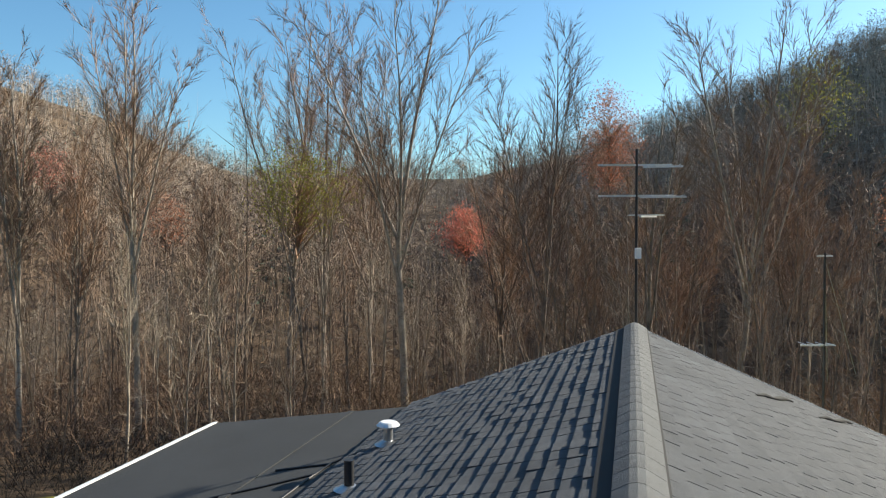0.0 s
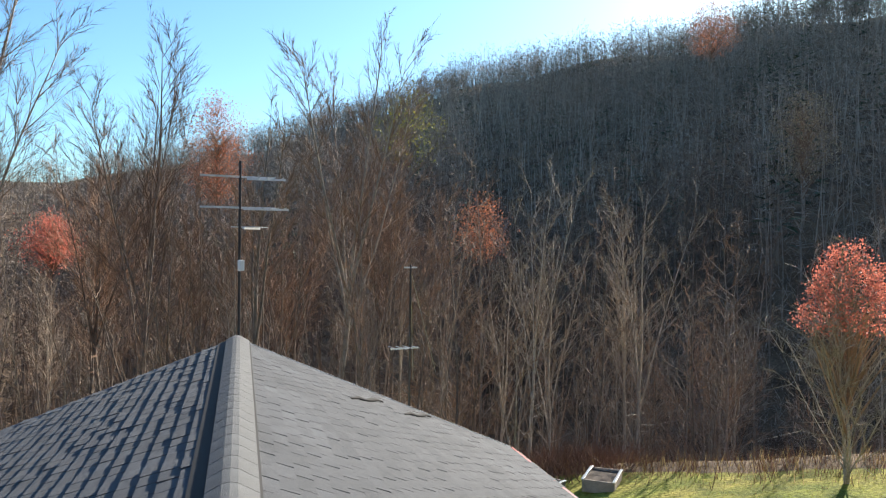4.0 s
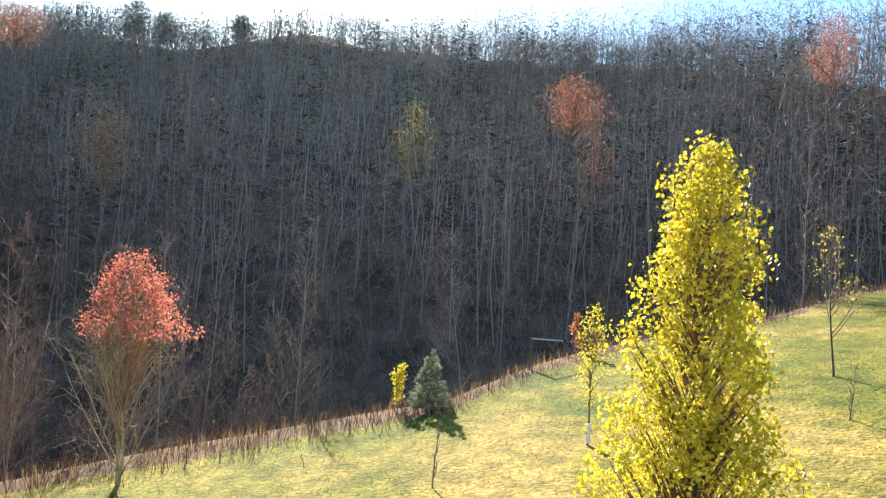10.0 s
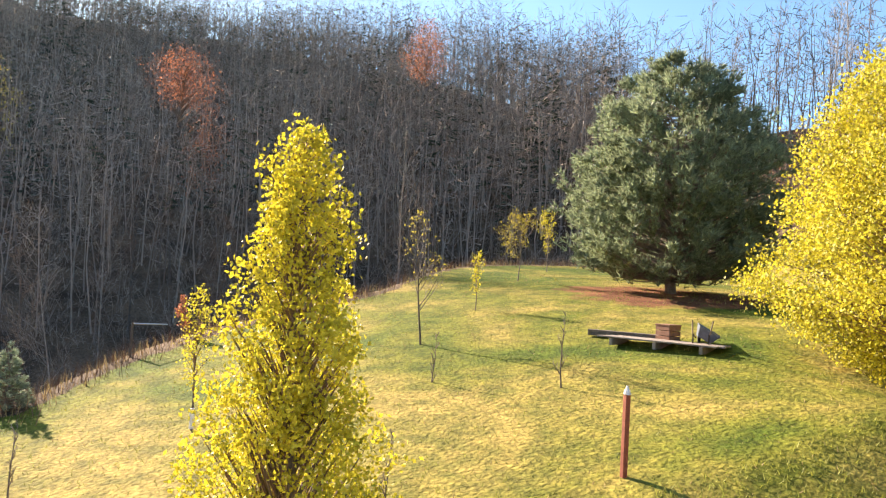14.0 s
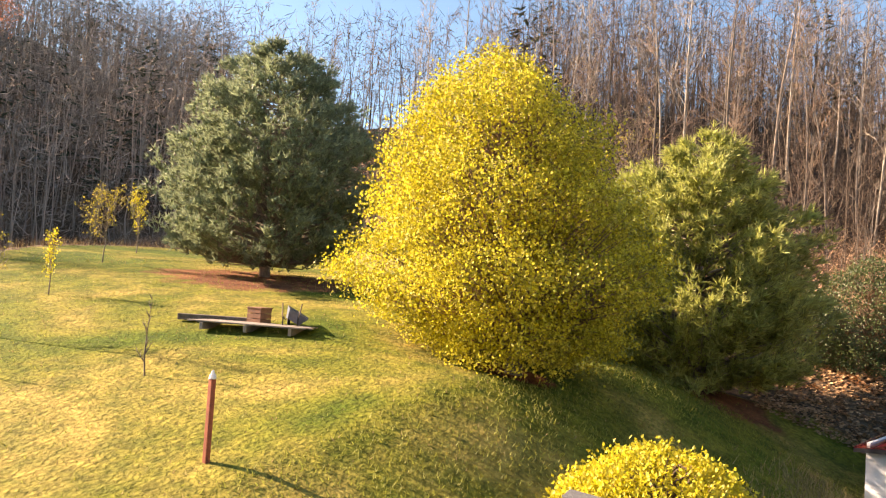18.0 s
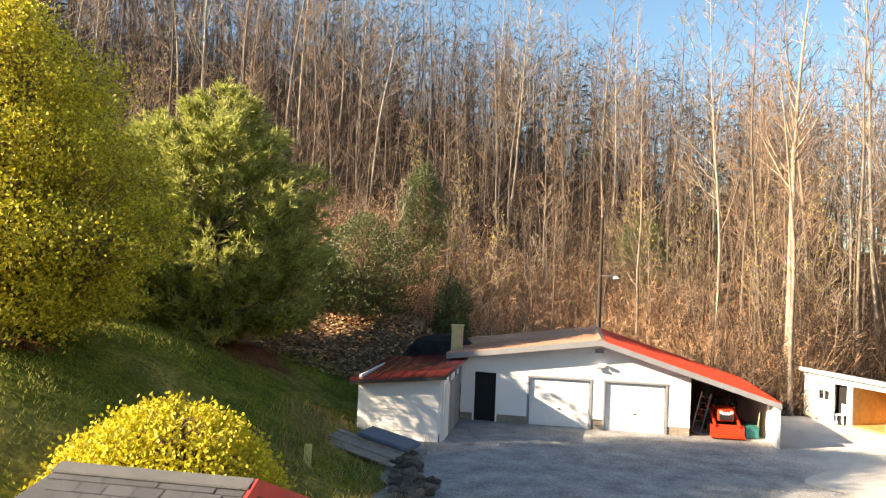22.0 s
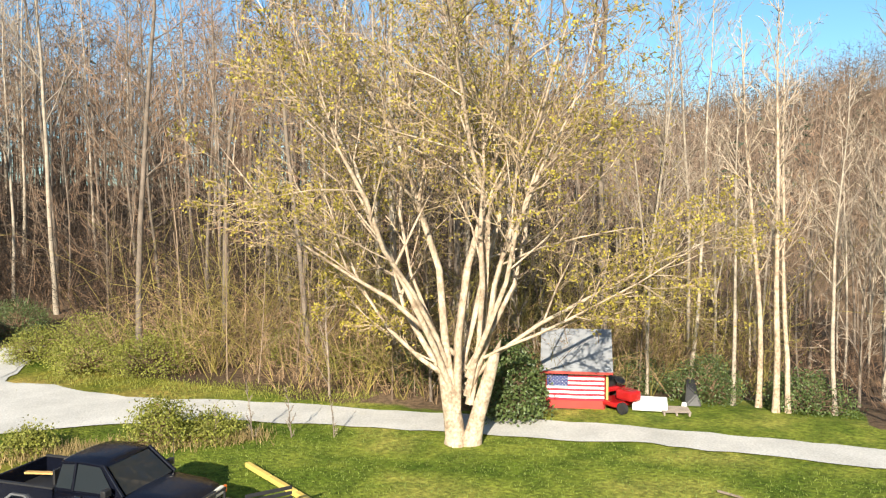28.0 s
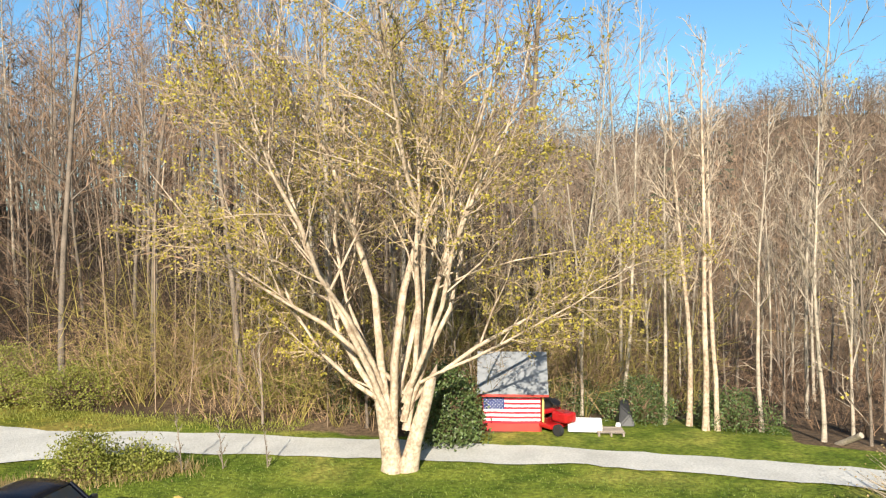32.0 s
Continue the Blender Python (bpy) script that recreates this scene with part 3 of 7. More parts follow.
M_GRAVEL = mat("grey gravel", (0.26, 0.265, 0.275), 0.95, var=0.45, scale=1.2, bump=1.0, bscale=15)
M_PALE = mat("pale limestone gravel", (0.53, 0.515, 0.485), 0.95, var=0.2, scale=0.7, bump=0.7, bscale=16)
def fade_to_pale(m):
    """Pale limestone dust and stones spread into the grey gravel towards the driveway."""
    N, L = m.node_tree.nodes, m.node_tree.links
    b = N["Principled BSDF"]
    grey = b.inputs["Base Color"].links[0].from_socket
    tc, sep, nz, nz2 = N.new("ShaderNodeTexCoord"), N.new("ShaderNodeSeparateXYZ"), N.new("ShaderNodeTexNoise"), N.new("ShaderNodeTexNoise")
    nz.inputs["Scale"].default_value, nz.inputs["Detail"].default_value = 0.45, 8
    nz2.inputs["Scale"].default_value, nz2.inputs["Detail"].default_value = 14, 4
    L.new(tc.outputs["Object"], sep.inputs[0])
    L.new(tc.outputs["Object"], nz.inputs["Vector"])
    L.new(tc.outputs["Object"], nz2.inputs["Vector"])
    mr, add, add2, ramp = N.new("ShaderNodeMapRange"), N.new("ShaderNodeMath"), N.new("ShaderNodeMath"), N.new("ShaderNodeValToRGB")
    mr.inputs[1].default_value, mr.inputs[2].default_value = -7.5, -13.0
    L.new(sep.outputs[0], mr.inputs[0])
    for node, noise_, prev, k in ((add, nz, mr.outputs[0], 1.1), (add2, nz2, add.outputs[0], 0.5)):
        node.operation = "MULTIPLY_ADD"
        node.inputs[1].default_value = k
        L.new(noise_.outputs[0], node.inputs[0])
        L.new(prev, node.inputs[2])
    ramp.color_ramp.elements[0].position, ramp.color_ramp.elements[1].position = 0.62, 0.86
    half_ = N.new("ShaderNodeMath")
    half_.operation = "MULTIPLY"
    half_.inputs[1].default_value = 0.5
    L.new(add2.outputs[0], half_.inputs[0])
    L.new(half_.outputs[0], ramp.inputs[0])
    mx = N.new("ShaderNodeMix")
    mx.data_type = "RGBA"
    mx.inputs[7].default_value = (0.5, 0.49, 0.46, 1)
    L.new(ramp.outputs[0], mx.inputs[0])
    L.new(grey, mx.inputs[6])
    L.new(mx.outputs[2], b.inputs["Base Color"])


fade_to_pale(M_GRAVEL)
sheet("gravel_lot", [(2.3, -5), (2.3, -20), (2.1, -27.8), (0.6, -32.4), (-9, -31), (-10, -38), (-12, -38), (-13.6, -36), (-15.5, -36.6), (-17.4, -32.2), (-20.5, -32.6), (-21.6, -31), (-18.6, -28.6), (-16.4, -26.6), (-16.6, -22.5), (-13.6, -21.2),
                     (-10.6, -19.6), (-9.9, -18), (-10.9, -15.2), (-12.2, -9.9), (-12.0, -5)], 0.03, M_GRAVEL, "grey gravel parking lot with tyre marks")
sheet("driveway", [(-10.6, -24.5), (-13.2, -28.5), (-13.9, -35.8), (-15.4, -36.3), (-17.2, -32), (-20.3, -32.4), (-21.4, -31), (-18.4, -28.5), (-16.1, -26.8), (-16.9, -20.4), (-18.8, -15), (-19.7, -11), (-20.95, -5.5), (-21.8, 1), (-22.0, 12), (-20.2, 12), (-20.2, 0.8),
                   (-19.5, -5.2), (-18.0, -10.2), (-16.3, -16.2), (-14.4, -18.9), (-12.6, -20.6)], 0.05, M_PALE, "pale limestone gravel driveway in full sun", 0.12)
sheet("gravel_spill", [(-7.6, -15.2), (-8.0, -18.4), (-9.6, -20.2), (-10.4, -19.4), (-9.9, -17.5), (-10.7, -15.1), (-12.0, -10.2), (-11.6, -8.5), (-8.6, -9.5)], 0.045, M_PALE, "fresh pale gravel beside the parked pickup", 0.12)


# ---------- house under the camera ----------
HOUSE = Matrix.Translation((0.04, 0, 0)) @ pose(0, 0, 0, 0, 0, -23.5)
house = thing("house", HOUSE, "single-storey house with grey asphalt shingle gable roof", "house")
RZ, XR, XL, SR, SL, Y0, Y1 = 4.64, 4.38, -3.5, 0.431, 0.389, -3.0, 12.02
for nm, x in (("wall", XR - 0.45), ("wall", XL + 0.4)):
    part(nm, box(0.16, Y1 - Y0 - 0.8, 2.6, (x, (Y0 + Y1) / 2, 1.3 - 0.6)), M_WHITE, house)
for y in (Y0 + 0.4, Y1 - 0.4):
    part("gable_wall", prism([(XL + 0.48, -0.6), (XR - 0.53, -0.6), (XR - 0.53, RZ - SR * (XR - 0.53) - 0.16), (0, RZ - 0.18), (XL + 0.48, RZ + SL * (XL + 0.48) - 0.16)], y - 0.08, y + 0.08), M_WHITE, house)


def slope_slab(x, s, y0, y1, z, thick=0.1):
    """A roof plane from the ridge at x = 0 down to x."""
    return prism([(0, z), (x, z - s * abs(x)), (x, z - s * abs(x) - thick), (0, z - thick)], y0, y1)


roof_e = part("roof_slope", slope_slab(XR, SR, Y0, Y1, RZ), M_SHINGLE, house, "sunlit grey shingled roof slope")
roof_w = part("roof_slope", slope_slab(XL, SL, Y0, Y1, RZ), M_SHINGLE, house, "shaded dark grey shingled roof slope")
part("fascia", prism([(XR, RZ - SR * XR + 0.01), (XR + 0.03, RZ - SR * XR), (XR + 0.03, RZ - SR * XR - 0.17), (XR, RZ - SR * XR - 0.17)], Y0, Y1), M_REDPAINT, house, "dark red painted eave board")
for x, s in ((XR, SR), (XL, -SL)):
    part("rake_edge", prism([(0, RZ + 0.012), (x, RZ - abs(s * x) + 0.012), (x, RZ - abs(s * x) - 0.15), (0, RZ - 0.15)], Y1, Y1 + 0.03), M_TRIMGREY, house)


def shingles(parent, x_end, s, y0, y1, course, tab, near, seedn, lift=0.014):
    """Courses of shingle tabs down one slope: single pieces inside the near stretch, the rest joined."""
    random.seed(seedn)
    sg = 1 if x_end > 0 else -1
    ln = abs(x_end) * math.hypot(1, s)
    ux, uz = sg / math.hypot(1, s), -s / math.hypot(1, s)
    nx, nz = -uz * sg, ux * sg
    shared = None
    V, F = [], []
    count = 0
    rows = int((ln - 0.1) / course)
    for c in range(rows):
        a0, a1 = 0.16 + c * course, 0.16 + c * course + course * 1.25
        off = (c % 2) * tab * 0.5 + random.uniform(-0.008, 0.008)
        n = int((y1 - y0) / tab)
        for i in range(n):
            yy = y0 + off + i * tab
            if yy + tab > y1 + 0.02:
                continue
            up = random.uniform(0.7, 1.2) * lift
            w = tab - 0.011 - random.uniform(0, 0.003)
            pts = [(a0, 0, 0.002), (a0, w, 0.002), (a1, w, up), (a1, 0, up), (a1, 0, 0.0), (a1, w, 0.0)]
            fs = [(0, 1, 2, 3), (3, 2, 5, 4), (0, 3, 4), (1, 5, 2)]
            if sg < 0:
                fs = [f[::-1] for f in fs]
            if near[0] < yy < near[1] and near[2] < a0 < near[3] and count < 290:
                key = round(up / lift, 1)
                if shared is None:
                    shared = {}
                if key not in shared:
                    vs = [((a - a0) * ux + h * nx, b, (a - a0) * uz + h * nz) for a, b, h in [(p[0], min(p[1], tab - 0.012), p[2]) for p in pts]]
                    shared[key] = mesh_of("shingle", vs, fs, M_SHINGLE)
                ob = new("shingle", shared[key])
                ob.parent = parent
                ob.location = (a0 * ux, yy, RZ + a0 * uz)
                count += 1
            else:
                q = len(V)
                V += [(a * ux + h * nx, yy + b, RZ + a * uz + h * nz) for a, b, h in pts]
                F += [tuple(k + q for k in f) for f in fs]
    ob = part("shingle_field", mesh_of("shingle_field", V, F, M_SHINGLE_FIELD), M_SHINGLE_FIELD, parent)
    tagged(ob, kind="stuff")


M_SHINGLE_FIELD = mat("asphalt shingles grey field", (0.064, 0.068, 0.076), 0.9, var=0.25, scale=1.5, bump=0.5, bscale=160, island=0.12)
shingles(roof_e, XR, SR, 2.0, Y1, 0.145, 0.31, (6.0, 11.0, 0.8, 3.2), 3)
shingles(roof_w, XL, SL, 2.0, Y1, 0.16, 0.235, (7.0, 11.5, 0.2, 3.2), 4, lift=0.03)
for y0_, y1_, x_ in ((10.4, 11.3, 1.5), (10.9, 11.75, 2.35)):
    T = Tubes()
    T.tube([Vector((x_ + (0.35 + 0.05 * i) * 0, y0_ + (y1_ - y0_) * i / 5 + 0.05 * math.sin(i * 2), RZ - SR * x_ + 0.02)) + Vector((0.12 * i, 0, -SR * 0.12 * i)) for i in range(6)], [0.01, 0.035, 0.02, 0.045, 0.03, 0.01], 5, tip=False)
    part("tar_patch", T.mesh("tar_patch", M_DARK, True), M_DARK, house, "black tar repair streak")
# ridge vent under overlapping cap pieces; its wide black side paints the cap's shadow
part("ridge_vent", prism([(-0.27, RZ - 0.27 * SL + 0.03), (0, RZ + 0.035), (0.2, RZ - 0.2 * SR + 0.03), (0.2, RZ - 0.2 * SR - 0.03), (-0.27, RZ - 0.27 * SL - 0.03)], 1.0, Y1 - 0.02), M_DARK, house)
cap = None
for i in range(37):
    if cap is None:
        bm = prism([(-0.15, RZ - 0.15 * SL + 0.05), (-0.05, RZ + 0.045), (0, RZ + 0.055), (0.05, RZ + 0.045), (0.18, RZ - 0.18 * SR + 0.05), (0.18, RZ - 0.18 * SR + 0.03), (0, RZ + 0.038), (-0.15, RZ - 0.15 * SL + 0.03)], 0, 0.30)
        for v in bm.verts:
            if v.co.y < 0.1:
                v.co.z += 0.0015
        cap = bpy.data.meshes.new("ridge_cap")
        bm.to_mesh(cap)
        bm.free()
        cap.materials.append(M_RIDGE)
    ob = new("ridge_cap", cap)
    ob.parent = house
    ob.location = (0, 1.0 + i * 0.297, 0)
# low addition roof beside the west eave
ZL = RZ + SL * XL
FX = -7.08
flat = part("flat_roof", prism([(XL + 0.12, ZL - 0.03), (FX, ZL - 0.53), (FX, ZL - 0.65), (XL + 0.12, ZL - 0.15)], -2.0, Y1 - 0.02), M_MEMBRANE, house, "dark grey roll-roofed low addition roof")
part("drip_edge", prism([(FX - 0.035, ZL - 0.515), (FX + 0.05, ZL - 0.505), (FX + 0.05, ZL - 0.522), (FX - 0.012, ZL - 0.54), (FX - 0.012, ZL - 0.67), (FX - 0.035, ZL - 0.67)], -2.0, Y1), M_WHITEDOOR, house, "white metal drip edge")
part("seam", prism([(-4.6, ZL - 0.178), (-4.5, ZL - 0.164), (-4.5, ZL - 0.180), (-4.6, ZL - 0.193)], -2.0, Y1 - 0.03), M_MEMBRANE, house)
part("wall", box(0.16, Y1 + 1.4, 2.9, (FX + 0.3, (Y1 - 2.6) / 2, 0.8)), M_WHITE, house)
part("wall", box(XL - FX - 0.4, 0.16, 2.9, ((XL + FX) / 2, Y1 - 0.4, 0.8)), M_WHITE, house)
for way in (((-2.98, 8.82, 3.47), (-3.3, 9.0, 3.37), (-3.66, 8.92, 3.225), (-3.72, 8.3, 3.215), (-3.74, 7.7, 3.21), (-3.9, 6.4, 3.19), (-4.0, 4.6, 3.18)), ((-3.66, 8.9, 3.225), (-3.9, 8.86, 3.19), (-4.35, 8.78, 3.13)), ((-3.7, 8.5, 3.22), (-4.2, 8.14, 3.15), (-4.65, 7.86, 3.09), (-5.3, 7.3, 3.0))):
    T = Tubes()
    T.tube([Vector(c) for c in way], [0.014] * len(way), 6, tip=False)
    part("cable", T.mesh("cable", M_BLACKMETAL, True), M_BLACKMETAL, house, "black cable lying on the roof")
hinv = HOUSE.inverted()


def on_west(x, y):
    p = hinv @ Vector((x, y, 0))
    return Vector((p.x, p.y, RZ + SL * p.x))


p = on_west(0.92, 9.36)
vent = part("vent_pipe", cyl(0.06, 0.26, tuple(p + Vector((0, 0, 0.11))), seg=18), M_METAL, house, "galvanised vent pipe with a round cap")
part("cap", cyl(0.15, 0.05, tuple(p + Vector((0, 0, 0.26))), r2=0.10, seg=18, bevel=0.01), M_WHITEDOOR, vent)
part("flashing", cyl(0.17, 0.05, tuple(p + Vector((0, 0, 0.03))), r2=0.075, seg=18), M_METAL, vent)
p = on_west(0.36, 7.62)
stack = part("plumbing_pipe", cyl(0.05, 0.30, tuple(p + Vector((0, 0, 0.15))), seg=14), M_BLACKMETAL, house)
part("flashing", cyl(0.16, 0.04, tuple(p + Vector((0, 0, 0.03))), r2=0.06, seg=14), M_METAL, stack)
part("rear_wing", box(5.6, 4.6, 3.2, (0.6, Y0 - 1.9, 1.0)), M_WHITE, house, "low white rear wing")
# small south porch gable with red rake boards
W0, W1 = Vector((4.07, -8.4, 0)), Vector((2.06, -8.12, 0))
WU = (W1 - W0).normalized()
porch = Matrix(((WU.x, -WU.y, 0, W0.x), (WU.y, WU.x, 0, W0.y), (0, 0, 1, 0), (0, 0, 0, 1)))
wing = thing("porch", porch, "small porch with grey shingle gable roof and red rake boards", "porch")
WL = (W1 - W0).length
for sgn in (-1, 1):
    bm = bmesh.new()
    for zz in (4.0, 3.9):
        for yy, dz in ((0, 0), (sgn * 1.7, -0.68)):
            for xx in (0 if yy == 0 else -0.5, WL):
                bm.verts.new((xx, yy, zz + dz))
    bmesh.ops.convex_hull(bm, input=bm.verts)
    slab = part("roof_slope", bm, M_SHINGLE, wing)
    nx_, ny_ = 0.37, 0.93
    random.seed(5)
    for c in range(11):
        for i in range(9):
            t0, t1 = c * 0.16 + 0.05, c * 0.16 + 0.24
            xa = -0.28 * t0 + i * 0.29 + (c % 2) * 0.14
            if xa + 0.28 > WL:
                continue
            up = random.uniform(0.012, 0.024)
            vs = []
            for t, h in ((t0, 0.003), (t1, up)):
                for xx in (xa, xa + 0.28):
                    vs.append((xx, sgn * (t * ny_ + h * nx_), 4.0 - t * nx_ + h * ny_))
            vs += [(xa, sgn * t1 * ny_, 4.0 - t1 * nx_), (xa + 0.28, sgn * t1 * ny_, 4.0 - t1 * nx_)]
            part("shingle", mesh_of("shingle", vs, [(0, 1, 3, 2), (2, 3, 5, 4)], M_SHINGLE), M_SHINGLE, slab)
    part("rake_board", prism([(0, 4.03), (sgn * 1.75, 3.33), (sgn * 1.75, 3.17), (0, 3.87)], 0, 0.04), M_REDPAINT, wing).matrix_local = Matrix(((0, 1, 0, WL + 0.002), (1, 0, 0, 0), (0, 0, 1, 0), (0, 0, 0, 1)))
part("ridge_cap", prism([(-0.16, 3.985), (0, 4.035), (0.16, 3.985), (0.16, 3.965), (0, 4.015), (-0.16, 3.965)], -0.02, WL), M_RIDGE, wing).matrix_local = Matrix(((0, 1, 0, 0), (1, 0, 0, 0), (0, 0, 1, 0), (0, 0, 0, 1)))
for xx in (0.15, WL - 0.15):
    for yy in (-1.4, 1.4):
        part("post", box(0.12, 0.12, 3.35, (xx, yy, 1.67)), M_WHITEDOOR, wing)
part("soffit", box(WL, 2.7, 0.06, (WL / 2, 0, 3.33)), M_WHITE, wing)


def antenna(name, base, top, bars, label, guys=()):
    t = thing(name, Matrix.Translation(base), label, "antenna")
    h = top - base[2]
    part("mast", cyl(0.022, h, (0, 0, h / 2), seg=10), M_BLACKMETAL, t)
    for z, half, off, tilt, el in bars:
        z -= base[2]
        d = Vector((math.cos(radians(tilt)), math.sin(radians(tilt)), 0))
        c = d * off
        bm = bmesh.new()
        box(2 * half, 0.03, 0.03, (0, 0, 0), bm=bm)
        ob = part("boom", bm, M_ALU, t)
        ob.matrix_local = Matrix.Translation((c.x, c.y, z)) @ pose(0, 0, 0, 0, 0, tilt)
        for i in range(el):
            u = -half + 2 * half * (i + 0.5) / el
            e = part("element", cyl(0.007, 0.5 - 0.03 * i, (0, 0, 0), seg=6, rot=(90, 0, 0)), M_ALU, ob)
            e.location = (u, 0, 0.02)
    for (x, y, z), z1 in guys:
        T = Tubes()
        T.tube([Vector((0, 0, z1 - base[2])), Vector((x - base[0], y - base[1], z - base[2]))], [0.004, 0.004], 4, tip=False)
        part("guy_wire", T.mesh("guy_wire", M_METAL), M_METAL, t)
    return t


antenna("tv_antenna", (5.05, 11.45, 2.4), 7.35, [(7.10, 0.58, -0.03, -8, 0), (6.62, 0.58, -0.02, -12, 0), (7.07, 0.3, 0.4, -20, 5), (6.6, 0.35, 0.4, -20, 6), (6.3, 0.24, 0.35, 35, 6)], "tall television antenna mast behind the roof ridge")
part("junction_box", box(0.09, 0.07, 0.17, (5.05, 11.39, 5.72), 0.012), M_WHITEDOOR, None)
bpy.data.objects["junction_box"].parent = bpy.data.objects["tv_antenna"]
bpy.data.objects["junction_box"].matrix_parent_inverse = bpy.data.objects["tv_antenna"].matrix_world.inverted()
antenna("tv_antenna", (8.95, 12.3, 0.2), 5.65, [(5.6, 0.13, 0.0, -20, 0), (4.02, 0.3, -0.12, -8, 4)], "dark antenna mast with guy wires beside the house", [((10.6, 13.6, 3.2), 5.55), ((10.2, 13.9, 3.0), 5.55)])


# ---------- garage ----------
GA = pose(-2.62, -31.58, 0, 0, 0, 172.114)
garage = thing("garage", GA, "white two-door garage with red metal roof and open carport", "garage")
GL, GR, GD, GP, PZ, SRG, SLG = -2.69, 6.2, 6.6, 2.74, 3.50, 0.30, 0.145


def garage_z(u):
    return PZ - (SRG * (u - GP) if u > GP else SLG * (GP - u))


def wall_piece(u0, u1, z0, z1=None, y0=0.0, y1=0.15):
    """A stretch of the front wall, up to the roof if z1 is not given."""
    poly = [(u0, z0), (u1, z0)]
    if z1 is None:
        poly.append((u1, garage_z(u1) - 0.12))
        if u0 < GP < u1:
            poly.append((GP, PZ - 0.12))
        poly.append((u0, garage_z(u0) - 0.12))
    else:
        poly += [(u1, z1), (u0, z1)]
    return prism(poly, y0, y1)


for u0, u1, z0, z1 in ((GL, -2.15, 0.34, None), (-2.15, -1.27, 1.99, None), (-1.27, 0.0, 0.34, None), (0.0, 2.45, 1.89, None), (2.45, 2.96, 0.42, None), (2.96, 5.32, 1.89, None), (5.32, GR, 0.34, None)):
    w = part("front_wall", wall_piece(u0, u1, z0, z1), M_WHITE, garage)
    n = int((garage_z((u0 + u1) / 2) - 0.12 - z0) / 0.13)
    for i in range(n):
        zz = z0 + i * 0.13
        if zz + 0.13 < min(garage_z(u0), garage_z(u1)) - 0.13:
            part("siding_board", prism([(0, zz), (0, zz + 0.128), (0.006, zz + 0.128), (0.02, zz)], u0, u1), M_WHITE, w).matrix_local = Matrix(((0, 1, 0, 0), (-1, 0, 0, -0.002), (0, 0, 1, 0), (0, 0, 0, 1)))
for u0, u1 in ((GL, -2.15), (-1.27, 0.0), (2.45, 2.96), (5.32, GR)):
    n = max(1, round((u1 - u0) / 0.4))
    fw = part("block_footing", wall_piece(u0, u1, -0.1, 0.34 if u0 != 2.45 else 0.42, 0.02, 0.18), M_BLOCK, garage)
    for i in range(n):
        a = u0 + (u1 - u0) * i / n
        for zz in (0.0, 0.17):
            part("block", box((u1 - u0) / n - 0.012, 0.03, 0.158, (a + (u1 - u0) / n / 2, 0.012, zz + 0.085), 0.006), M_BLOCK, fw)
for u0, u1 in ((0.0, 2.45), (2.96, 5.32)):
    d = part("garage_door", box(u1 - u0 - 0.1, 0.05, 1.86, ((u0 + u1) / 2, 0.10, 0.94)), M_WHITEDOOR, garage, "white overhead garage door")
    for i in range(4):
        part("door_panel", box(u1 - u0 - 0.16, 0.03, 0.43, ((u0 + u1) / 2, 0.075, 0.245 + i * 0.462), 0.012), M_WHITEDOOR, d)
    part("handle", box(0.14, 0.04, 0.04, ((u0 + u1) / 2, 0.045, 0.72), 0.01), M_BLACKMETAL, d)
    for x in (u0 + 0.0, u1 - 0.0):
        part("door_trim", box(0.075, 0.09, 1.93, (x, 0.0, 0.965), 0.008), M_TRIMGREY, garage)
    part("door_trim", box(u1 - u0 + 0.09, 0.09, 0.08, ((u0 + u1) / 2, 0.0, 1.93), 0.008), M_TRIMGREY, garage)
part("side_door", box(0.86, 0.05, 1.9, (-1.71, 0.12, 1.0)), M_DARK, garage, "black panel in the walk-in doorway")
for x in (-2.17, -1.25):
    part("door_trim", box(0.07, 0.06, 1.95, (x, -0.01, 1.02), 0.006), M_WHITEDOOR, garage)
part("side_wall", box(0.15, GD, 2.4, (GL + 0.08, GD / 2, 1.2)), M_WHITE, garage)
part("side_wall", box(0.15, GD, 2.3, (GR - 0.08, GD / 2, 1.15)), M_WHITE, garage)
part("back_wall", wall_piece(GL, GR, 0, None, GD - 0.15, GD), M_WHITE, garage)
# roof planes with standing ribs
rr = part("roof_slope", prism([(GP, PZ + 0.08), (9.38, garage_z(9.38) + 0.08), (9.38, garage_z(9.38) - 0.03), (GP, PZ - 0.03)], -0.55, GD + 0.3), M_REDROOF, garage, "bright red metal roof slope")
rl = part("roof_slope", prism([(GP, PZ + 0.08), (-3.25, garage_z(-3.25) + 0.08), (-3.25, garage_z(-3.25) - 0.03), (GP, PZ - 0.03)], -0.55, GD + 0.3), M_RUST, garage, "faded and rusted metal roof slope")
for i in range(17):
    y = -0.5 + i * 0.42
    part("rib", prism([(GP + 0.1, PZ + 0.04), (9.38, garage_z(9.38) + 0.08), (9.38, garage_z(9.38) + 0.105), (GP + 0.1, PZ + 0.066)], y, y + 0.05), M_REDROOF, rr)
    part("rib", prism([(GP - 0.1, PZ + 0.055), (-3.25, garage_z(-3.25) + 0.08), (-3.25, garage_z(-3.25) + 0.105), (GP - 0.1, PZ + 0.08)], y, y + 0.05), M_RUST, rl)
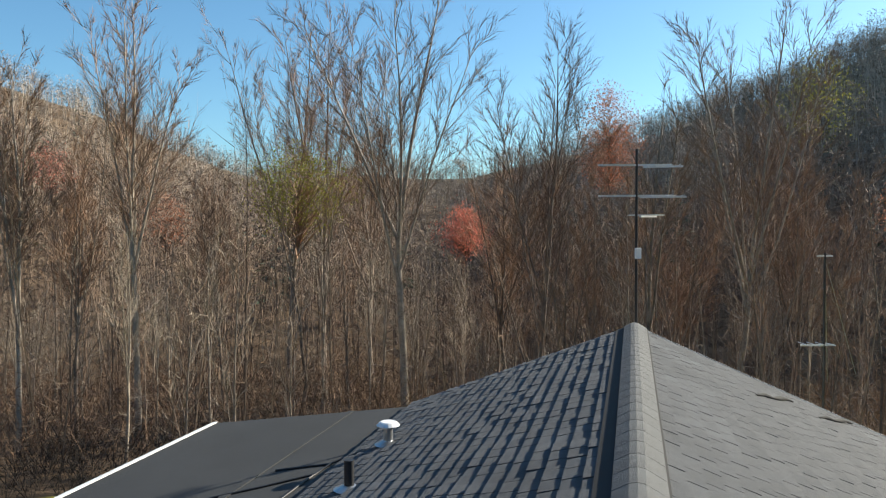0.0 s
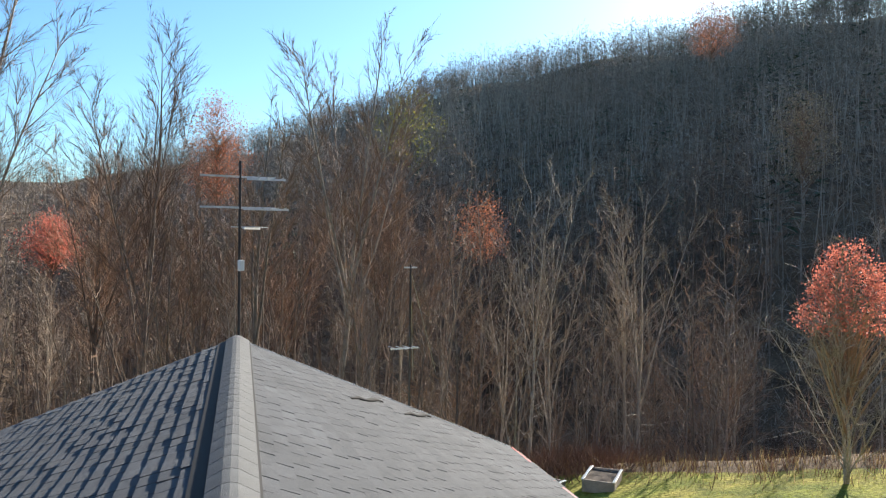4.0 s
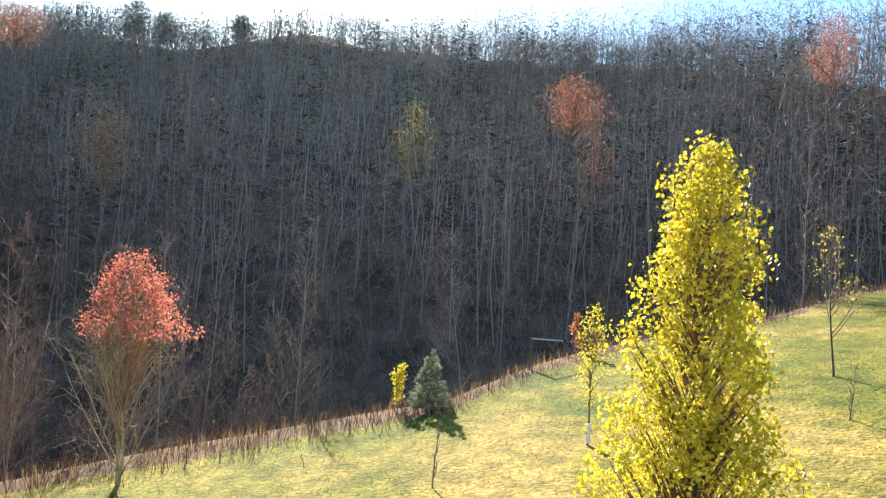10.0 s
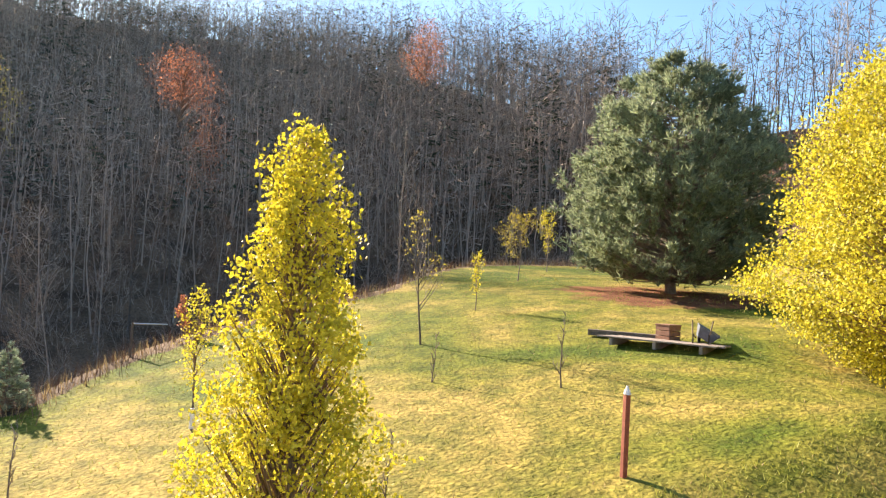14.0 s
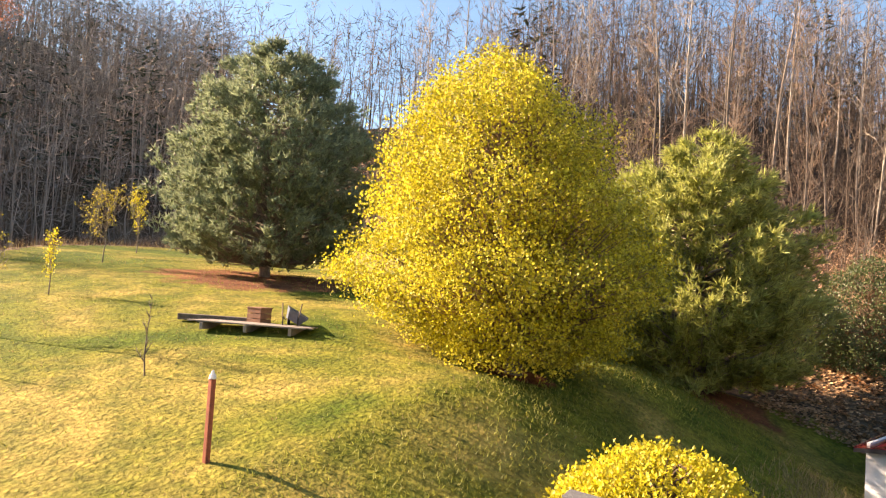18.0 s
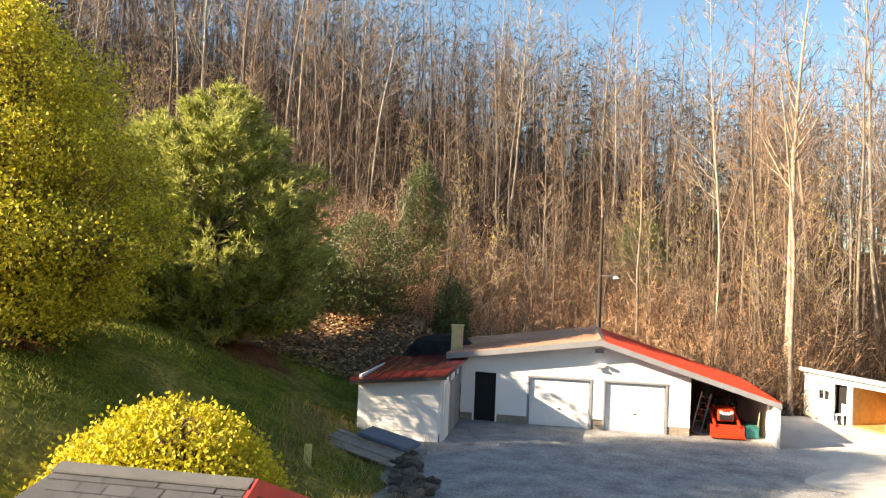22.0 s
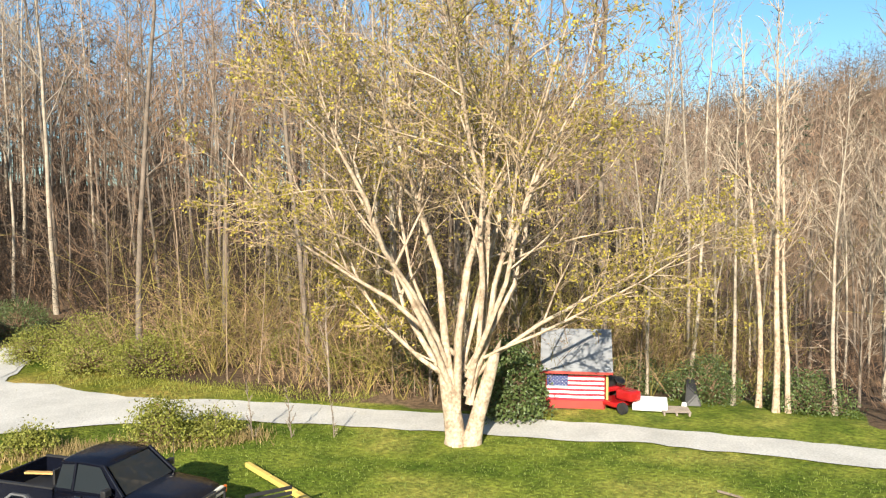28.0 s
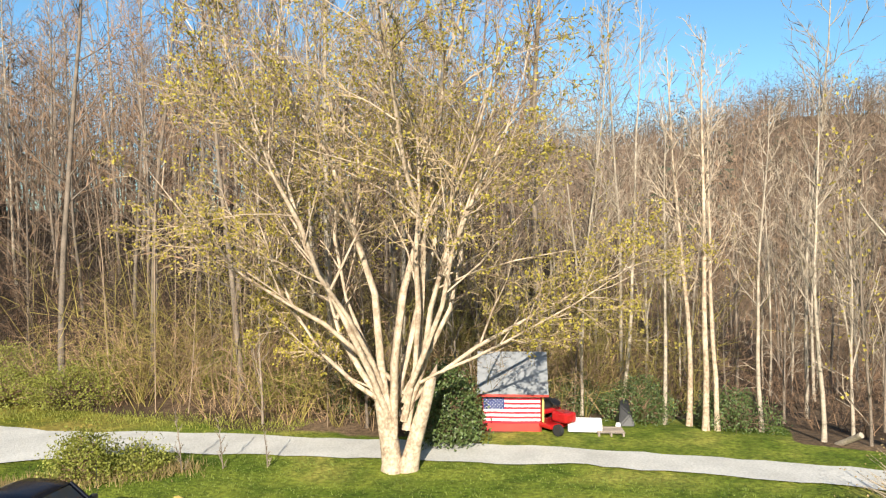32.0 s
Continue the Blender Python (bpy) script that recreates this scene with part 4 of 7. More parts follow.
part("ridge_flashing", prism([(GP - 0.2, PZ + 0.04), (GP, PZ + 0.115), (GP + 0.2, PZ + 0.035), (GP + 0.2, PZ + 0.02), (GP, PZ + 0.09), (GP - 0.2, PZ + 0.02)], -0.57, GD + 0.3), M_RUST, garage)
part("rake_board", prism([(GP, PZ + 0.06), (9.38, garage_z(9.38) + 0.06), (9.38, garage_z(9.38) - 0.14), (GP, PZ - 0.16)], -0.60, -0.552), M_TRIMGREY, garage, "grey rake board in shade")
part("rake_board", prism([(GP, PZ + 0.06), (-3.25, garage_z(-3.25) + 0.06), (-3.25, garage_z(-3.25) - 0.14), (GP, PZ - 0.16)], -0.60, -0.552), M_TRIMGREY, garage, "grey rake board in shade")
lamp = part("wall_lamp", box(0.16, 0.12, 0.22, (GP + 0.05, -0.07, 2.52), 0.02), M_WHITEDOOR, garage, "white floodlight fixture under the gable")
for x in (-0.14, 0.16):
    part("lamp_head", cyl(0.085, 0.16, (GP + 0.05 + x, -0.2, 2.52 + x * 0.3), r2=0.05, seg=14, rot=(65, 0, 0)), M_WHITEDOOR, lamp)
part("gable_vent", box(0.34, 0.04, 0.16, (GP - 0.03, -0.025, 3.08), 0.01), M_TRIMGREY, garage)
# carport under the long red slope
for y in (0.0, GD - 0.2):
    part("carport_post", box(0.12, 0.12, garage_z(9.1) - 0.1, (9.08, y + 0.1, (garage_z(9.1) - 0.1) / 2)), M_WHITEDOOR, garage)
part("carport_wall", box(0.08, GD + 1.2, 1.42, (9.14, GD / 2 - 0.6, 0.71)), M_WHITE, garage)
part("carport_back_wall", box(2.9, 0.1, 1.3, (7.7, GD - 0.1, 0.65)), M_OLDWOOD, garage)
part("carport_beam", box(0.1, GD, 0.16, (9.08, GD / 2, garage_z(9.08) - 0.12)), M_OLDWOOD, garage)
# lean-to built into the bank
lt = thing("lean_to", GA, "white-sided lean-to shed with red metal roof", "shed")
bm = bmesh.new()
top = [(-6.0, -4.75, 2.06), (-2.55, -4.75, 2.42), (-2.4, 1.2, 2.58), (-6.0, 1.2, 2.22)]
vs = [bm.verts.new((x, y, z + dz)) for dz in (0, -0.09) for x, y, z in top]
bmesh.ops.convex_hull(bm, input=vs)
M_REDGLOSS = mat("glossy dark red metal", (0.13, 0.008, 0.012), 0.22, var=0.2, scale=0.6, bscale=5, spec=0.7)
lr = part("roof", bm, M_REDGLOSS, lt, "glossy red metal roof with pale streaks")
for i in range(9):
    x = -5.95 + i * 0.42
    t = (x + 6.2) / 3.7
    T = Tubes()
    T.tube([Vector((x, -4.75, 2.06 + 0.36 * t + 0.012)), Vector((x + 0.01, 1.2, 2.22 + 0.33 * t + 0.012))], [0.022, 0.022], 4, tip=False)
    part("rib", T.mesh("rib", M_REDGLOSS), M_REDGLOSS, lr)
part("fascia", prism([(-6.0, 2.04), (-2.55, 2.40), (-2.55, 2.27), (-6.0, 1.91)], -4.78, -4.752), M_BLACKMETAL, lt)
fw = part("front_wall", prism([(-5.75, 0.0), (-2.85, 0.0), (-2.85, 2.28), (-5.75, 1.96)], -4.35, -4.22), M_WHITE, lt)
for i in range(14):
    zz = 0.35 + i * 0.122
    x0 = -5.75 if zz < 1.8 else -5.75 + (zz - 1.8) * 7
    if zz < 2.05:
        part("siding_board", prism([(0, zz), (0, zz + 0.113), (0.006, zz + 0.113), (0.022, zz)], x0, -2.87), M_WHITE, fw).matrix_local = Matrix(((0, 1, 0, 0), (-1, 0, 0, -4.353), (0, 0, 1, 0), (0, 0, 0, 1)))
part("corner_board", box(0.1, 0.1, 1.95, (-2.83, -4.29, 1.3)), M_WHITEDOOR, lt)
sw = part("side_wall", box(0.1, 4.2, 2.3, (-2.77, -2.1, 1.15)), M_WHITE, lt)
for y in (-3.55, -2.1, -1.0):
    part("wall_panel", box(0.05, 0.92, 1.9, (-2.70, y, 1.0), 0.012), M_TRIMGREY if y > -2.5 else M_WHITEDOOR, sw)
    part("batten", box(0.06, 0.06, 2.2, (-2.69, y + 0.5, 1.12), 0.008), M_TRIMGREY, sw)
part("side_wall", box(0.1, 5.2, 2.0, (-5.7, -1.7, 1.2)), M_WHITE, lt)
ch = thing("chimney", GA, "square tan chimney rising behind the lean-to roof", "chimney")
part("shaft", box(0.44, 0.44, 2.4, (-3.05, 0.9, 2.5), 0.02), M_TAN, ch)
part("cap", box(0.52, 0.52, 0.06, (-3.05, 0.9, 3.72), 0.015), M_TAN, ch)


# ---------- open-bay shed ----------
SH = pose(-15.56, -36.44, 0, 0, 0, 112.5)
shed = thing("shed", SH, "white shed with open timber-lined bay and grey side wall", "shed")
SD = 2.2
for u0, u1, z0, z1 in ((0, 0.82, 0, 2.1), (0.82, 1.41, 0, 0.98), (0.82, 1.41, 1.36, 2.1), (1.41, 1.64, 0, 2.1), (1.64, 2.3, 1.74, 2.1), (2.3, 2.57, 0, 2.1), (2.57, 4.2, 1.76, 2.1), (4.2, 4.34, 0, 2.1)):
    part("front_wall", prism([(u0, z0), (u1, z0), (u1, z1), (u0, z1)], 0, 0.08), M_WHITE, shed)
w = part("window", box(0.59, 0.04, 0.38, (1.115, 0.05, 1.17)), M_GLASS, shed)
for x in (0.82, 1.115, 1.41):
    part("frame", box(0.04, 0.05, 0.42, (x, 0.0, 1.17)), M_WHITEDOOR, w)
# dark panel behind the opening stands in for the shade inside
part("doorway", box(0.66, 0.04, 1.74, (1.97, 0.3, 0.87)), M_DARK, shed, "doorway with a dark panel painted in for its shade")
for nm, bmx, mt in (("inner_wall", box(1.75, 0.05, 1.9, (3.4, SD - 0.1, 0.95)), M_WOOD), ("inner_wall", box(0.05, SD - 0.2, 1.9, (2.55, SD / 2, 0.95)), M_WOOD), ("inner_wall", box(0.05, SD - 0.2, 1.9, (4.2, SD / 2, 0.95)), M_WOOD),
                    ("bay_floor", box(1.7, SD - 0.1, 0.12, (3.4, SD / 2, 0.06)), M_WOOD), ("back_wall", box(4.34, 0.08, 1.8, (2.17, SD, 0.9)), M_WHITE), ("side_wall", box(0.08, SD, 1.9, (0.04, SD / 2, 0.95)), M_WHITE)):
    part(nm, bmx, mt, shed)
w2 = part("window", box(0.6, 0.04, 0.34, (3.3, SD - 0.14, 1.35)), M_GLASS, shed)
for x in (3.0, 3.3, 3.6):
    part("frame", box(0.035, 0.05, 0.38, (x, SD - 0.17, 1.35)), M_WHITEDOOR, w2)
gs = part("side_wall", box(0.08, SD, 1.8, (4.38, SD / 2, 0.9)), M_GREYSIDE, shed, "grey lap-sided end wall")
for i in range(15):
    part("siding_board", prism([(0, 0.05 + i * 0.12), (0, 0.168 + i * 0.12), (0.006, 0.168 + i * 0.12), (0.024, 0.05 + i * 0.12)], 0.02, SD - 0.02), M_GREYSIDE, gs).matrix_local = Matrix(((1, 0, 0, 4.424), (0, 1, 0, 0), (0, 0, 1, 0), (0, 0, 0, 1)))
for x, y in ((4.43, 0.03), (4.43, SD - 0.03), (4.3, -0.03)):
    part("corner_board", box(0.09, 0.06, 1.9, (x, y, 0.95)), M_WHITEDOOR, shed)
bm = bmesh.new()
vs = [bm.verts.new(c) for c in ((-0.15, -0.2, 2.26), (4.55, -0.2, 2.2), (4.6, SD + 0.2, 1.84), (-0.15, SD + 0.2, 1.9), (-0.15, -0.2, 2.14), (4.55, -0.2, 2.08), (4.6, SD + 0.2, 1.74), (-0.15, SD + 0.2, 1.8))]
bmesh.ops.convex_hull(bm, input=vs)
part("roof", bm, M_TRIMGREY, shed)
part("fascia", prism([(-0.15, 2.25), (4.55, 2.19), (4.55, 2.03), (-0.15, 2.09)], -0.235, -0.202), M_WHITEDOOR, shed)

# ---------- flag shed ----------
FS = pose(-21.75, -8.75, 0, 0, 0, 109.0)
fs = thing("flag_shed", FS, "small red shed with grey roof and a large striped flag", "shed")
FW, FD, FH = 1.75, 1.7, 1.32
part("front_wall", box(FW, 0.08, FH, (FW / 2, 0.04, FH / 2)), M_REDPAINT, fs)
part("back_wall", box(FW, 0.08, FH, (FW / 2, FD, FH / 2)), M_REDPAINT, fs)
for x in (0.04, FW - 0.04):
    part("gable_wall", prism([(0, 0), (FD, 0), (FD, FH), (FD / 2, FH + 0.85), (0, FH)], -0.04, 0.04), M_REDPAINT, fs).matrix_local = Matrix(((0, 1, 0, x), (1, 0, 0, 0), (0, 0, 1, 0), (0, 0, 0, 1)))
for s in (0, 1):
    y0, y1 = (-0.22, FD / 2) if s == 0 else (FD + 0.22, FD / 2)
    bm = bmesh.new()
    vs = [bm.verts.new((x, y, z)) for x in (-0.16, FW + 0.2) for y, z in ((y0, FH - 0.17), (y1, FH + 0.93), (y0, FH - 0.23), (y1, FH + 0.87))]
    bmesh.ops.convex_hull(bm, input=vs)
    rf = part("roof_slope", bm, mat("grey metal roofing", (0.30, 0.31, 0.33), 0.5, metal=0.3, var=0.15), fs)
part("fascia", box(FW + 0.36, 0.03, 0.07, (FW / 2 + 0.02, -0.235, FH - 0.2)), M_REDPAINT, fs)
part("side_board", box(0.06, 0.12, 1.2, (FW + 0.05, 0.1, 0.75)), M_YELLOWPAINT, fs)
flag = thing("flag", FS @ Matrix.Translation((0.03, -0.02, 0.25)), "red, white and blue striped flag with stars on the shed wall", "flag")
fwid, fhei = 1.68, 0.9


def wave(x, z):
    return -0.012 * math.sin(x * 4 + z * 2) - 0.008 * math.sin(z * 9 + x)


for i in range(13):
    z1 = fhei - i * fhei / 13
    z0 = z1 - fhei / 13
    x0 = 0.62 if i < 7 else 0.0
    V, F = [], []
    for j in range(15):
        x = x0 + (fwid - x0) * j / 14
        V += [(x, wave(x, z0), z0 + 0.006 * math.sin(x * 5)), (x, wave(x, z1), z1 + 0.006 * math.sin(x * 5))]
        if j:
            q = 2 * j
            F.append((q - 2, q, q + 1, q - 1))
    part("stripe", mesh_of("stripe", V, F, M_FLAGRED if i % 2 == 0 else M_FLAGWHITE), M_FLAGRED, flag)
zc = fhei - 7 * fhei / 13
V, F = [], []
for j in range(7):
    x = 0.62 * j / 6
    V += [(x, wave(x, zc), zc), (x, wave(x, fhei), fhei)]
    if j:
        q = 2 * j
        F.append((q - 2, q, q + 1, q - 1))
canton = part("canton", mesh_of("canton", V, F, M_FLAGBLUE), M_FLAGBLUE, flag)
star = None
for r in range(9):
    for c in range(6 if r % 2 == 0 else 5):
        x = 0.052 + c * 0.103 + (0 if r % 2 == 0 else 0.0515)
        z = fhei - 0.045 - r * (fhei - zc - 0.06) / 8.4
        if star is None:
            vs = []
            for k in range(10):
                w = math.tau * k / 10 + math.pi / 2
                rr_ = 0.019 if k % 2 == 0 else 0.008
                vs.append((rr_ * math.cos(w), 0, rr_ * math.sin(w)))
            star = mesh_of("star", vs, [tuple(range(10))], M_FLAGWHITE)
        ob = new("star", star)
        ob.parent = canton
        ob.location = (x, wave(x, z) - 0.005, z)


# ---------- vehicles ----------
def loft(sections, cap=True):
    """A skin over rings of equal length."""
    bm = bmesh.new()
    rings = [[bm.verts.new(p) for p in s] for s in sections]
    n = len(rings[0])
    for a, b in zip(rings, rings[1:]):
        for i in range(n):
            bm.faces.new((a[i], a[(i + 1) % n], b[(i + 1) % n], b[i]))
    if cap:
        bm.faces.new(rings[0][::-1])
        bm.faces.new(rings[-1])
    bmesh.ops.recalc_face_normals(bm, faces=bm.faces)
    for f in bm.faces:
        f.smooth = True
    return bm


def ring(x, half, z0, z1, tuck=0.1, rnd=0.12):
    """A cross-section of a car body at x: sides tucked in below and rounded above."""
    return [(x, -half + tuck, z0), (x, half - tuck, z0), (x, half, z0 + (z1 - z0) * 0.35), (x, half - 0.015, z1 - rnd), (x, half - rnd * 0.8, z1 - 0.02), (x, half * 0.45, z1 + 0.012), (x, -half * 0.45, z1 + 0.012), (x, -half + rnd * 0.8, z1 - 0.02), (x, -half + 0.015, z1 - rnd), (x, -half, z0 + (z1 - z0) * 0.35)]


def quad_panel(a, b, c, d, thick=0.01):
    """A thin panel with four corners."""
    bm = bmesh.new()
    p = [Vector(v) for v in (a, b, c, d)]
    n = (p[1] - p[0]).cross(p[3] - p[0]).normalized() * thick
    bmesh.ops.convex_hull(bm, input=[bm.verts.new(v) for v in p] + [bm.verts.new(v + n) for v in p])
    return bm


def wheel(parent, x, y, r, w=0.22):
    side = 1 if y > 0 else -1
    tyre = part("tyre", cyl(r, w, (0, 0, 0), seg=28, rot=(90, 0, 0), bevel=0.035), M_TYRE, parent)
    tyre.location = (x, y, r)
    part("rim", cyl(r * 0.62, 0.04, (0, side * (w / 2 - 0.01), 0), seg=24, rot=(90, 0, 0), bevel=0.012), M_CHROME, tyre)
    part("hub", cyl(r * 0.2, 0.05, (0, side * (w / 2 + 0.012), 0), seg=14, rot=(90, 0, 0), bevel=0.01), M_METAL, tyre)
    return tyre


def car(m, paint, label, length=4.4, half=0.86, belt=0.88, roof=1.42, wagon=False, rack=False, category="car"):
    """A parked car, nose to +x."""
    t = thing("car" if not rack else "suv", m, label, category, "parked vehicles")
    L2 = length / 2
    hood = belt + (0.08 if wagon else 0.0)
    body = loft([ring(-L2, half - 0.12, 0.35, belt - 0.1), ring(-L2 + 0.12, half - 0.03, 0.22, belt), ring(-L2 + 0.9, half, 0.18, belt + 0.03), ring(0, half, 0.18, belt + 0.02), ring(L2 - 1.25, half, 0.18, hood), ring(L2 - 0.5, half - 0.04, 0.2, hood - 0.12), ring(L2 - 0.1, half - 0.1, 0.25, hood - 0.24), ring(L2, half - 0.18, 0.35, hood - 0.36)])
    body = part("body", body, paint, t)
    xr = -L2 + (0.22 if wagon else 1.0)
    xf = L2 - 1.35
    rr0, rf = xr + (0.28 if wagon else 0.62), xf - 0.85
    hw = half - 0.08
    rw = half - 0.26

    bm = bmesh.new()
    vs = [bm.verts.new(p) for p in ((xr, -hw, belt), (xr, hw, belt), (xf, hw, belt), (xf, -hw, belt), (rr0 + 0.03, -rw + 0.04, roof - 0.045), (rr0 + 0.03, rw - 0.04, roof - 0.045), (rf - 0.03, rw - 0.04, roof - 0.045), (rf - 0.03, -rw + 0.04, roof - 0.045))]
    bmesh.ops.convex_hull(bm, input=vs)
    part("greenhouse", bm, M_GLASS, t, "dark tinted windows")
    bm = loft([ring(rr0 - 0.02, rw - 0.03, roof - 0.05, roof - 0.02, 0.02, 0.03), ring(rr0 + 0.15, rw + 0.02, roof - 0.05, roof + 0.012, 0.02, 0.04), ring((rr0 + rf) / 2, rw + 0.02, roof - 0.05, roof + 0.03, 0.02, 0.04), ring(rf - 0.12, rw + 0.02, roof - 0.05, roof + 0.01, 0.02, 0.04), ring(rf + 0.03, rw - 0.03, roof - 0.05, roof - 0.02, 0.02, 0.03)])
    rf_ = part("roof", bm, paint, t)
    for sy in (-1, 1):
        for (xa, xb) in ((xf, rf), (xr, rr0), ((xr + xf) / 2 - 0.05, (rr0 + rf) / 2 - 0.05)):
            T = Tubes()
            T.tube([Vector((xa, sy * hw, belt + 0.01)), Vector((xb, sy * (rw - 0.05), roof - 0.055))], [0.045, 0.03], 6, tip=False)
            part("pillar", T.mesh("pillar", paint, True), paint, t)
        part("mirror", box(0.1, 0.16, 0.11, (xf - 0.25, sy * (half + 0.09), belt + 0.08), 0.03), paint, t)
        for x in (-L2 + 0.85, L2 - 0.9):
            wheel(t, x, sy * (half - 0.13), 0.32)
        part("headlamp", box(0.2, 0.3, 0.13, (L2 - 0.12, sy * (half - 0.3), hood - 0.33), 0.03), M_LAMPGLASS, t)
        if rack:
            T = Tubes()
            T.tube([Vector((rr0 + 0.1, sy * (rw - 0.06), roof + 0.03)), Vector((rr0 + 0.2, sy * (rw - 0.06), roof + 0.09)), Vector((rf - 0.4, sy * (rw - 0.06), roof + 0.09)), Vector((rf - 0.3, sy * (rw - 0.06), roof + 0.03))], [0.022] * 4, 6, tip=False)
            part("roof_rail", T.mesh("roof_rail", M_BLACKMETAL, True), M_BLACKMETAL, t, "black roof rail")
    if rack:
        part("sunroof", box(0.42, rw * 1.5, 0.012, (rf - 0.36, 0, roof + 0.032), 0.004), M_BLACKMETAL, t, "dark glass sunroof")
    part("bumper", box(0.16, half * 1.7, 0.2, (L2 - 0.05, 0, 0.45), 0.05), paint, t)
    part("grille", box(0.05, 0.7, 0.14, (L2 - 0.03, 0, hood - 0.42), 0.02), M_BLACKMETAL, t)
    return t


car(pose(-3.88, -13.0, 0.03, 0, 0, 82), M_CARRED, "red sedan parked nose-in on the gravel", 4.5, 0.87, 0.86, 1.38)
car(pose(-5.8, -12.15, 0.03, 0, 0, 79) @ Matrix.Scale(0.91, 4), M_CARRED2, "dark red sport utility car with black roof rails", 4.5, 0.90, 1.0, 1.68, True, True)
car(pose(-1.38, -12.95, 0.03, 0, 0, 80), M_CARGREY, "dark grey sedan parked on the gravel", 4.4, 0.86, 0.84, 1.32)
car(pose(0.85, -13.5, 0.03, 0, 0, 82), M_CARGREY, "silver grey sedan parked on the gravel", 4.6, 0.88, 0.86, 1.36)


def pickup(m):
    """An extended-cab pickup, nose to +x, wheels at x = -1.5 and 1.6."""
    t = thing("pickup_truck", m, "black extended-cab pickup truck with chrome bumper and side rail", "truck", "parked vehicles")
    P = M_CARBLACK
    h = 0.86
    # lower body with hood
    body = part("body", loft([ring(-0.62, h, 0.5, 1.06), ring(0.4, h, 0.48, 1.07), ring(1.0, h, 0.48, 1.08), ring(1.15, h, 0.5, 1.1), ring(1.9, h - 0.01, 0.55, 1.05), ring(2.25, h - 0.06, 0.6, 0.98), ring(2.36, h - 0.12, 0.62, 0.9)]), P, t)
    # bed: floor and walls
    part("bed_floor", box(1.75, 1.5, 0.06, (-1.52, 0, 0.66)), M_BLACKMETAL, t)
    for sy in (-1, 1):
        part("bed_side", prism([(-2.42, 0.55), (-2.42, 1.06), (-0.64, 1.08), (-0.64, 0.5), (-1.08, 0.5), (-1.16, 0.74), (-1.34, 0.86), (-1.66, 0.86), (-1.84, 0.74), (-1.92, 0.52)], sy * h - 0.03 * sy - 0.03, sy * h - 0.03 * sy + 0.03, 0.01), P, t)
        part("bed_rail", box(1.8, 0.09, 0.04, (-1.53, sy * (h - 0.04), 1.085), 0.012), M_BLACKMETAL, t)
        part("wheel_flare", prism([(-1.95, 0.5), (-1.87, 0.76), (-1.68, 0.9), (-1.32, 0.9), (-1.13, 0.76), (-1.05, 0.5), (-1.10, 0.5), (-1.18, 0.74), (-1.35, 0.86), (-1.65, 0.86), (-1.82, 0.74), (-1.90, 0.5)], sy * (h + 0.01) - 0.04, sy * (h + 0.01) + 0.04), M_METAL, t, "dusty grey wheel flare")
        part("wheel_flare", prism([(1.12, 0.5), (1.2, 0.76), (1.4, 0.9), (1.8, 0.9), (2.0, 0.76), (2.08, 0.5), (2.02, 0.5), (1.94, 0.74), (1.77, 0.86), (1.43, 0.86), (1.26, 0.74), (1.18, 0.5)], sy * (h + 0.01) - 0.04, sy * (h + 0.01) + 0.04), P, t)
        part("running_board", box(1.9, 0.14, 0.05, (0.15, sy * (h + 0.04), 0.42), 0.015), M_METAL, t, "bare metal step rail")
        part("side_moulding", box(1.7, 0.02, 0.06, (0.2, sy * (h + 0.012), 0.76), 0.006), M_METAL, t)
        for x in (-1.5, 1.6):
            wheel(t, x, sy * (h - 0.1), 0.37, 0.25)
        part("mirror", box(0.12, 0.2, 0.15, (0.82, sy * (h + 0.13), 1.2), 0.03), M_BLACKMETAL, t)
        part("door_handle", box(0.14, 0.03, 0.035, (0.02, sy * (h + 0.012), 1.0), 0.01), M_CHROME, t)
        part("headlamp", box(0.1, 0.34, 0.17, (2.33, sy * (h - 0.3), 0.84), 0.03), M_LAMPGLASS, t, "clear headlamp")
        part("indicator", box(0.08, 0.14, 0.16, (2.34, sy * (h - 0.09), 0.83), 0.03), M_AMBER, t)
        # door and rear windows
        part("door_window", quad_panel((-0.1, sy * (h - 0.03), 1.1), (0.88, sy * (h - 0.03), 1.1), (0.44, sy * (h - 0.17), 1.58), (-0.1, sy * (h - 0.17), 1.6)), M_GLASS, t)
        part("rear_window", quad_panel((-0.56, sy * (h - 0.03), 1.12), (-0.18, sy * (h - 0.03), 1.12), (-0.18, sy * (h - 0.17), 1.58), (-0.5, sy * (h - 0.17), 1.56)), M_GLASS, t)
        T = Tubes()
        T.tube([Vector((1.08, sy * (h - 0.04), 1.08)), Vector((0.52, sy * (h - 0.17), 1.62))], [0.045, 0.04], 6, tip=False)
        part("pillar", T.mesh("pillar", P, True), P, t)
        T = Tubes()
        T.tube([Vector((-0.14, sy * (h - 0.025), 1.08)), Vector((-0.14, sy * (h - 0.155), 1.62))], [0.035, 0.03], 6, tip=False)
        part("pillar", T.mesh("pillar", P, True), P, t)
    bm = bmesh.new()
    hw, rw = h - 0.06, h - 0.19
    vs = [bm.verts.new(p) for p in ((-0.62, -hw, 1.05), (-0.62, hw, 1.05), (1.05, hw, 1.05), (1.05, -hw, 1.05), (-0.54, -rw, 1.62), (-0.54, rw, 1.62), (0.5, rw, 1.62), (0.5, -rw, 1.62))]
    bmesh.ops.convex_hull(bm, input=vs)
    part("cab", bm, P, t)
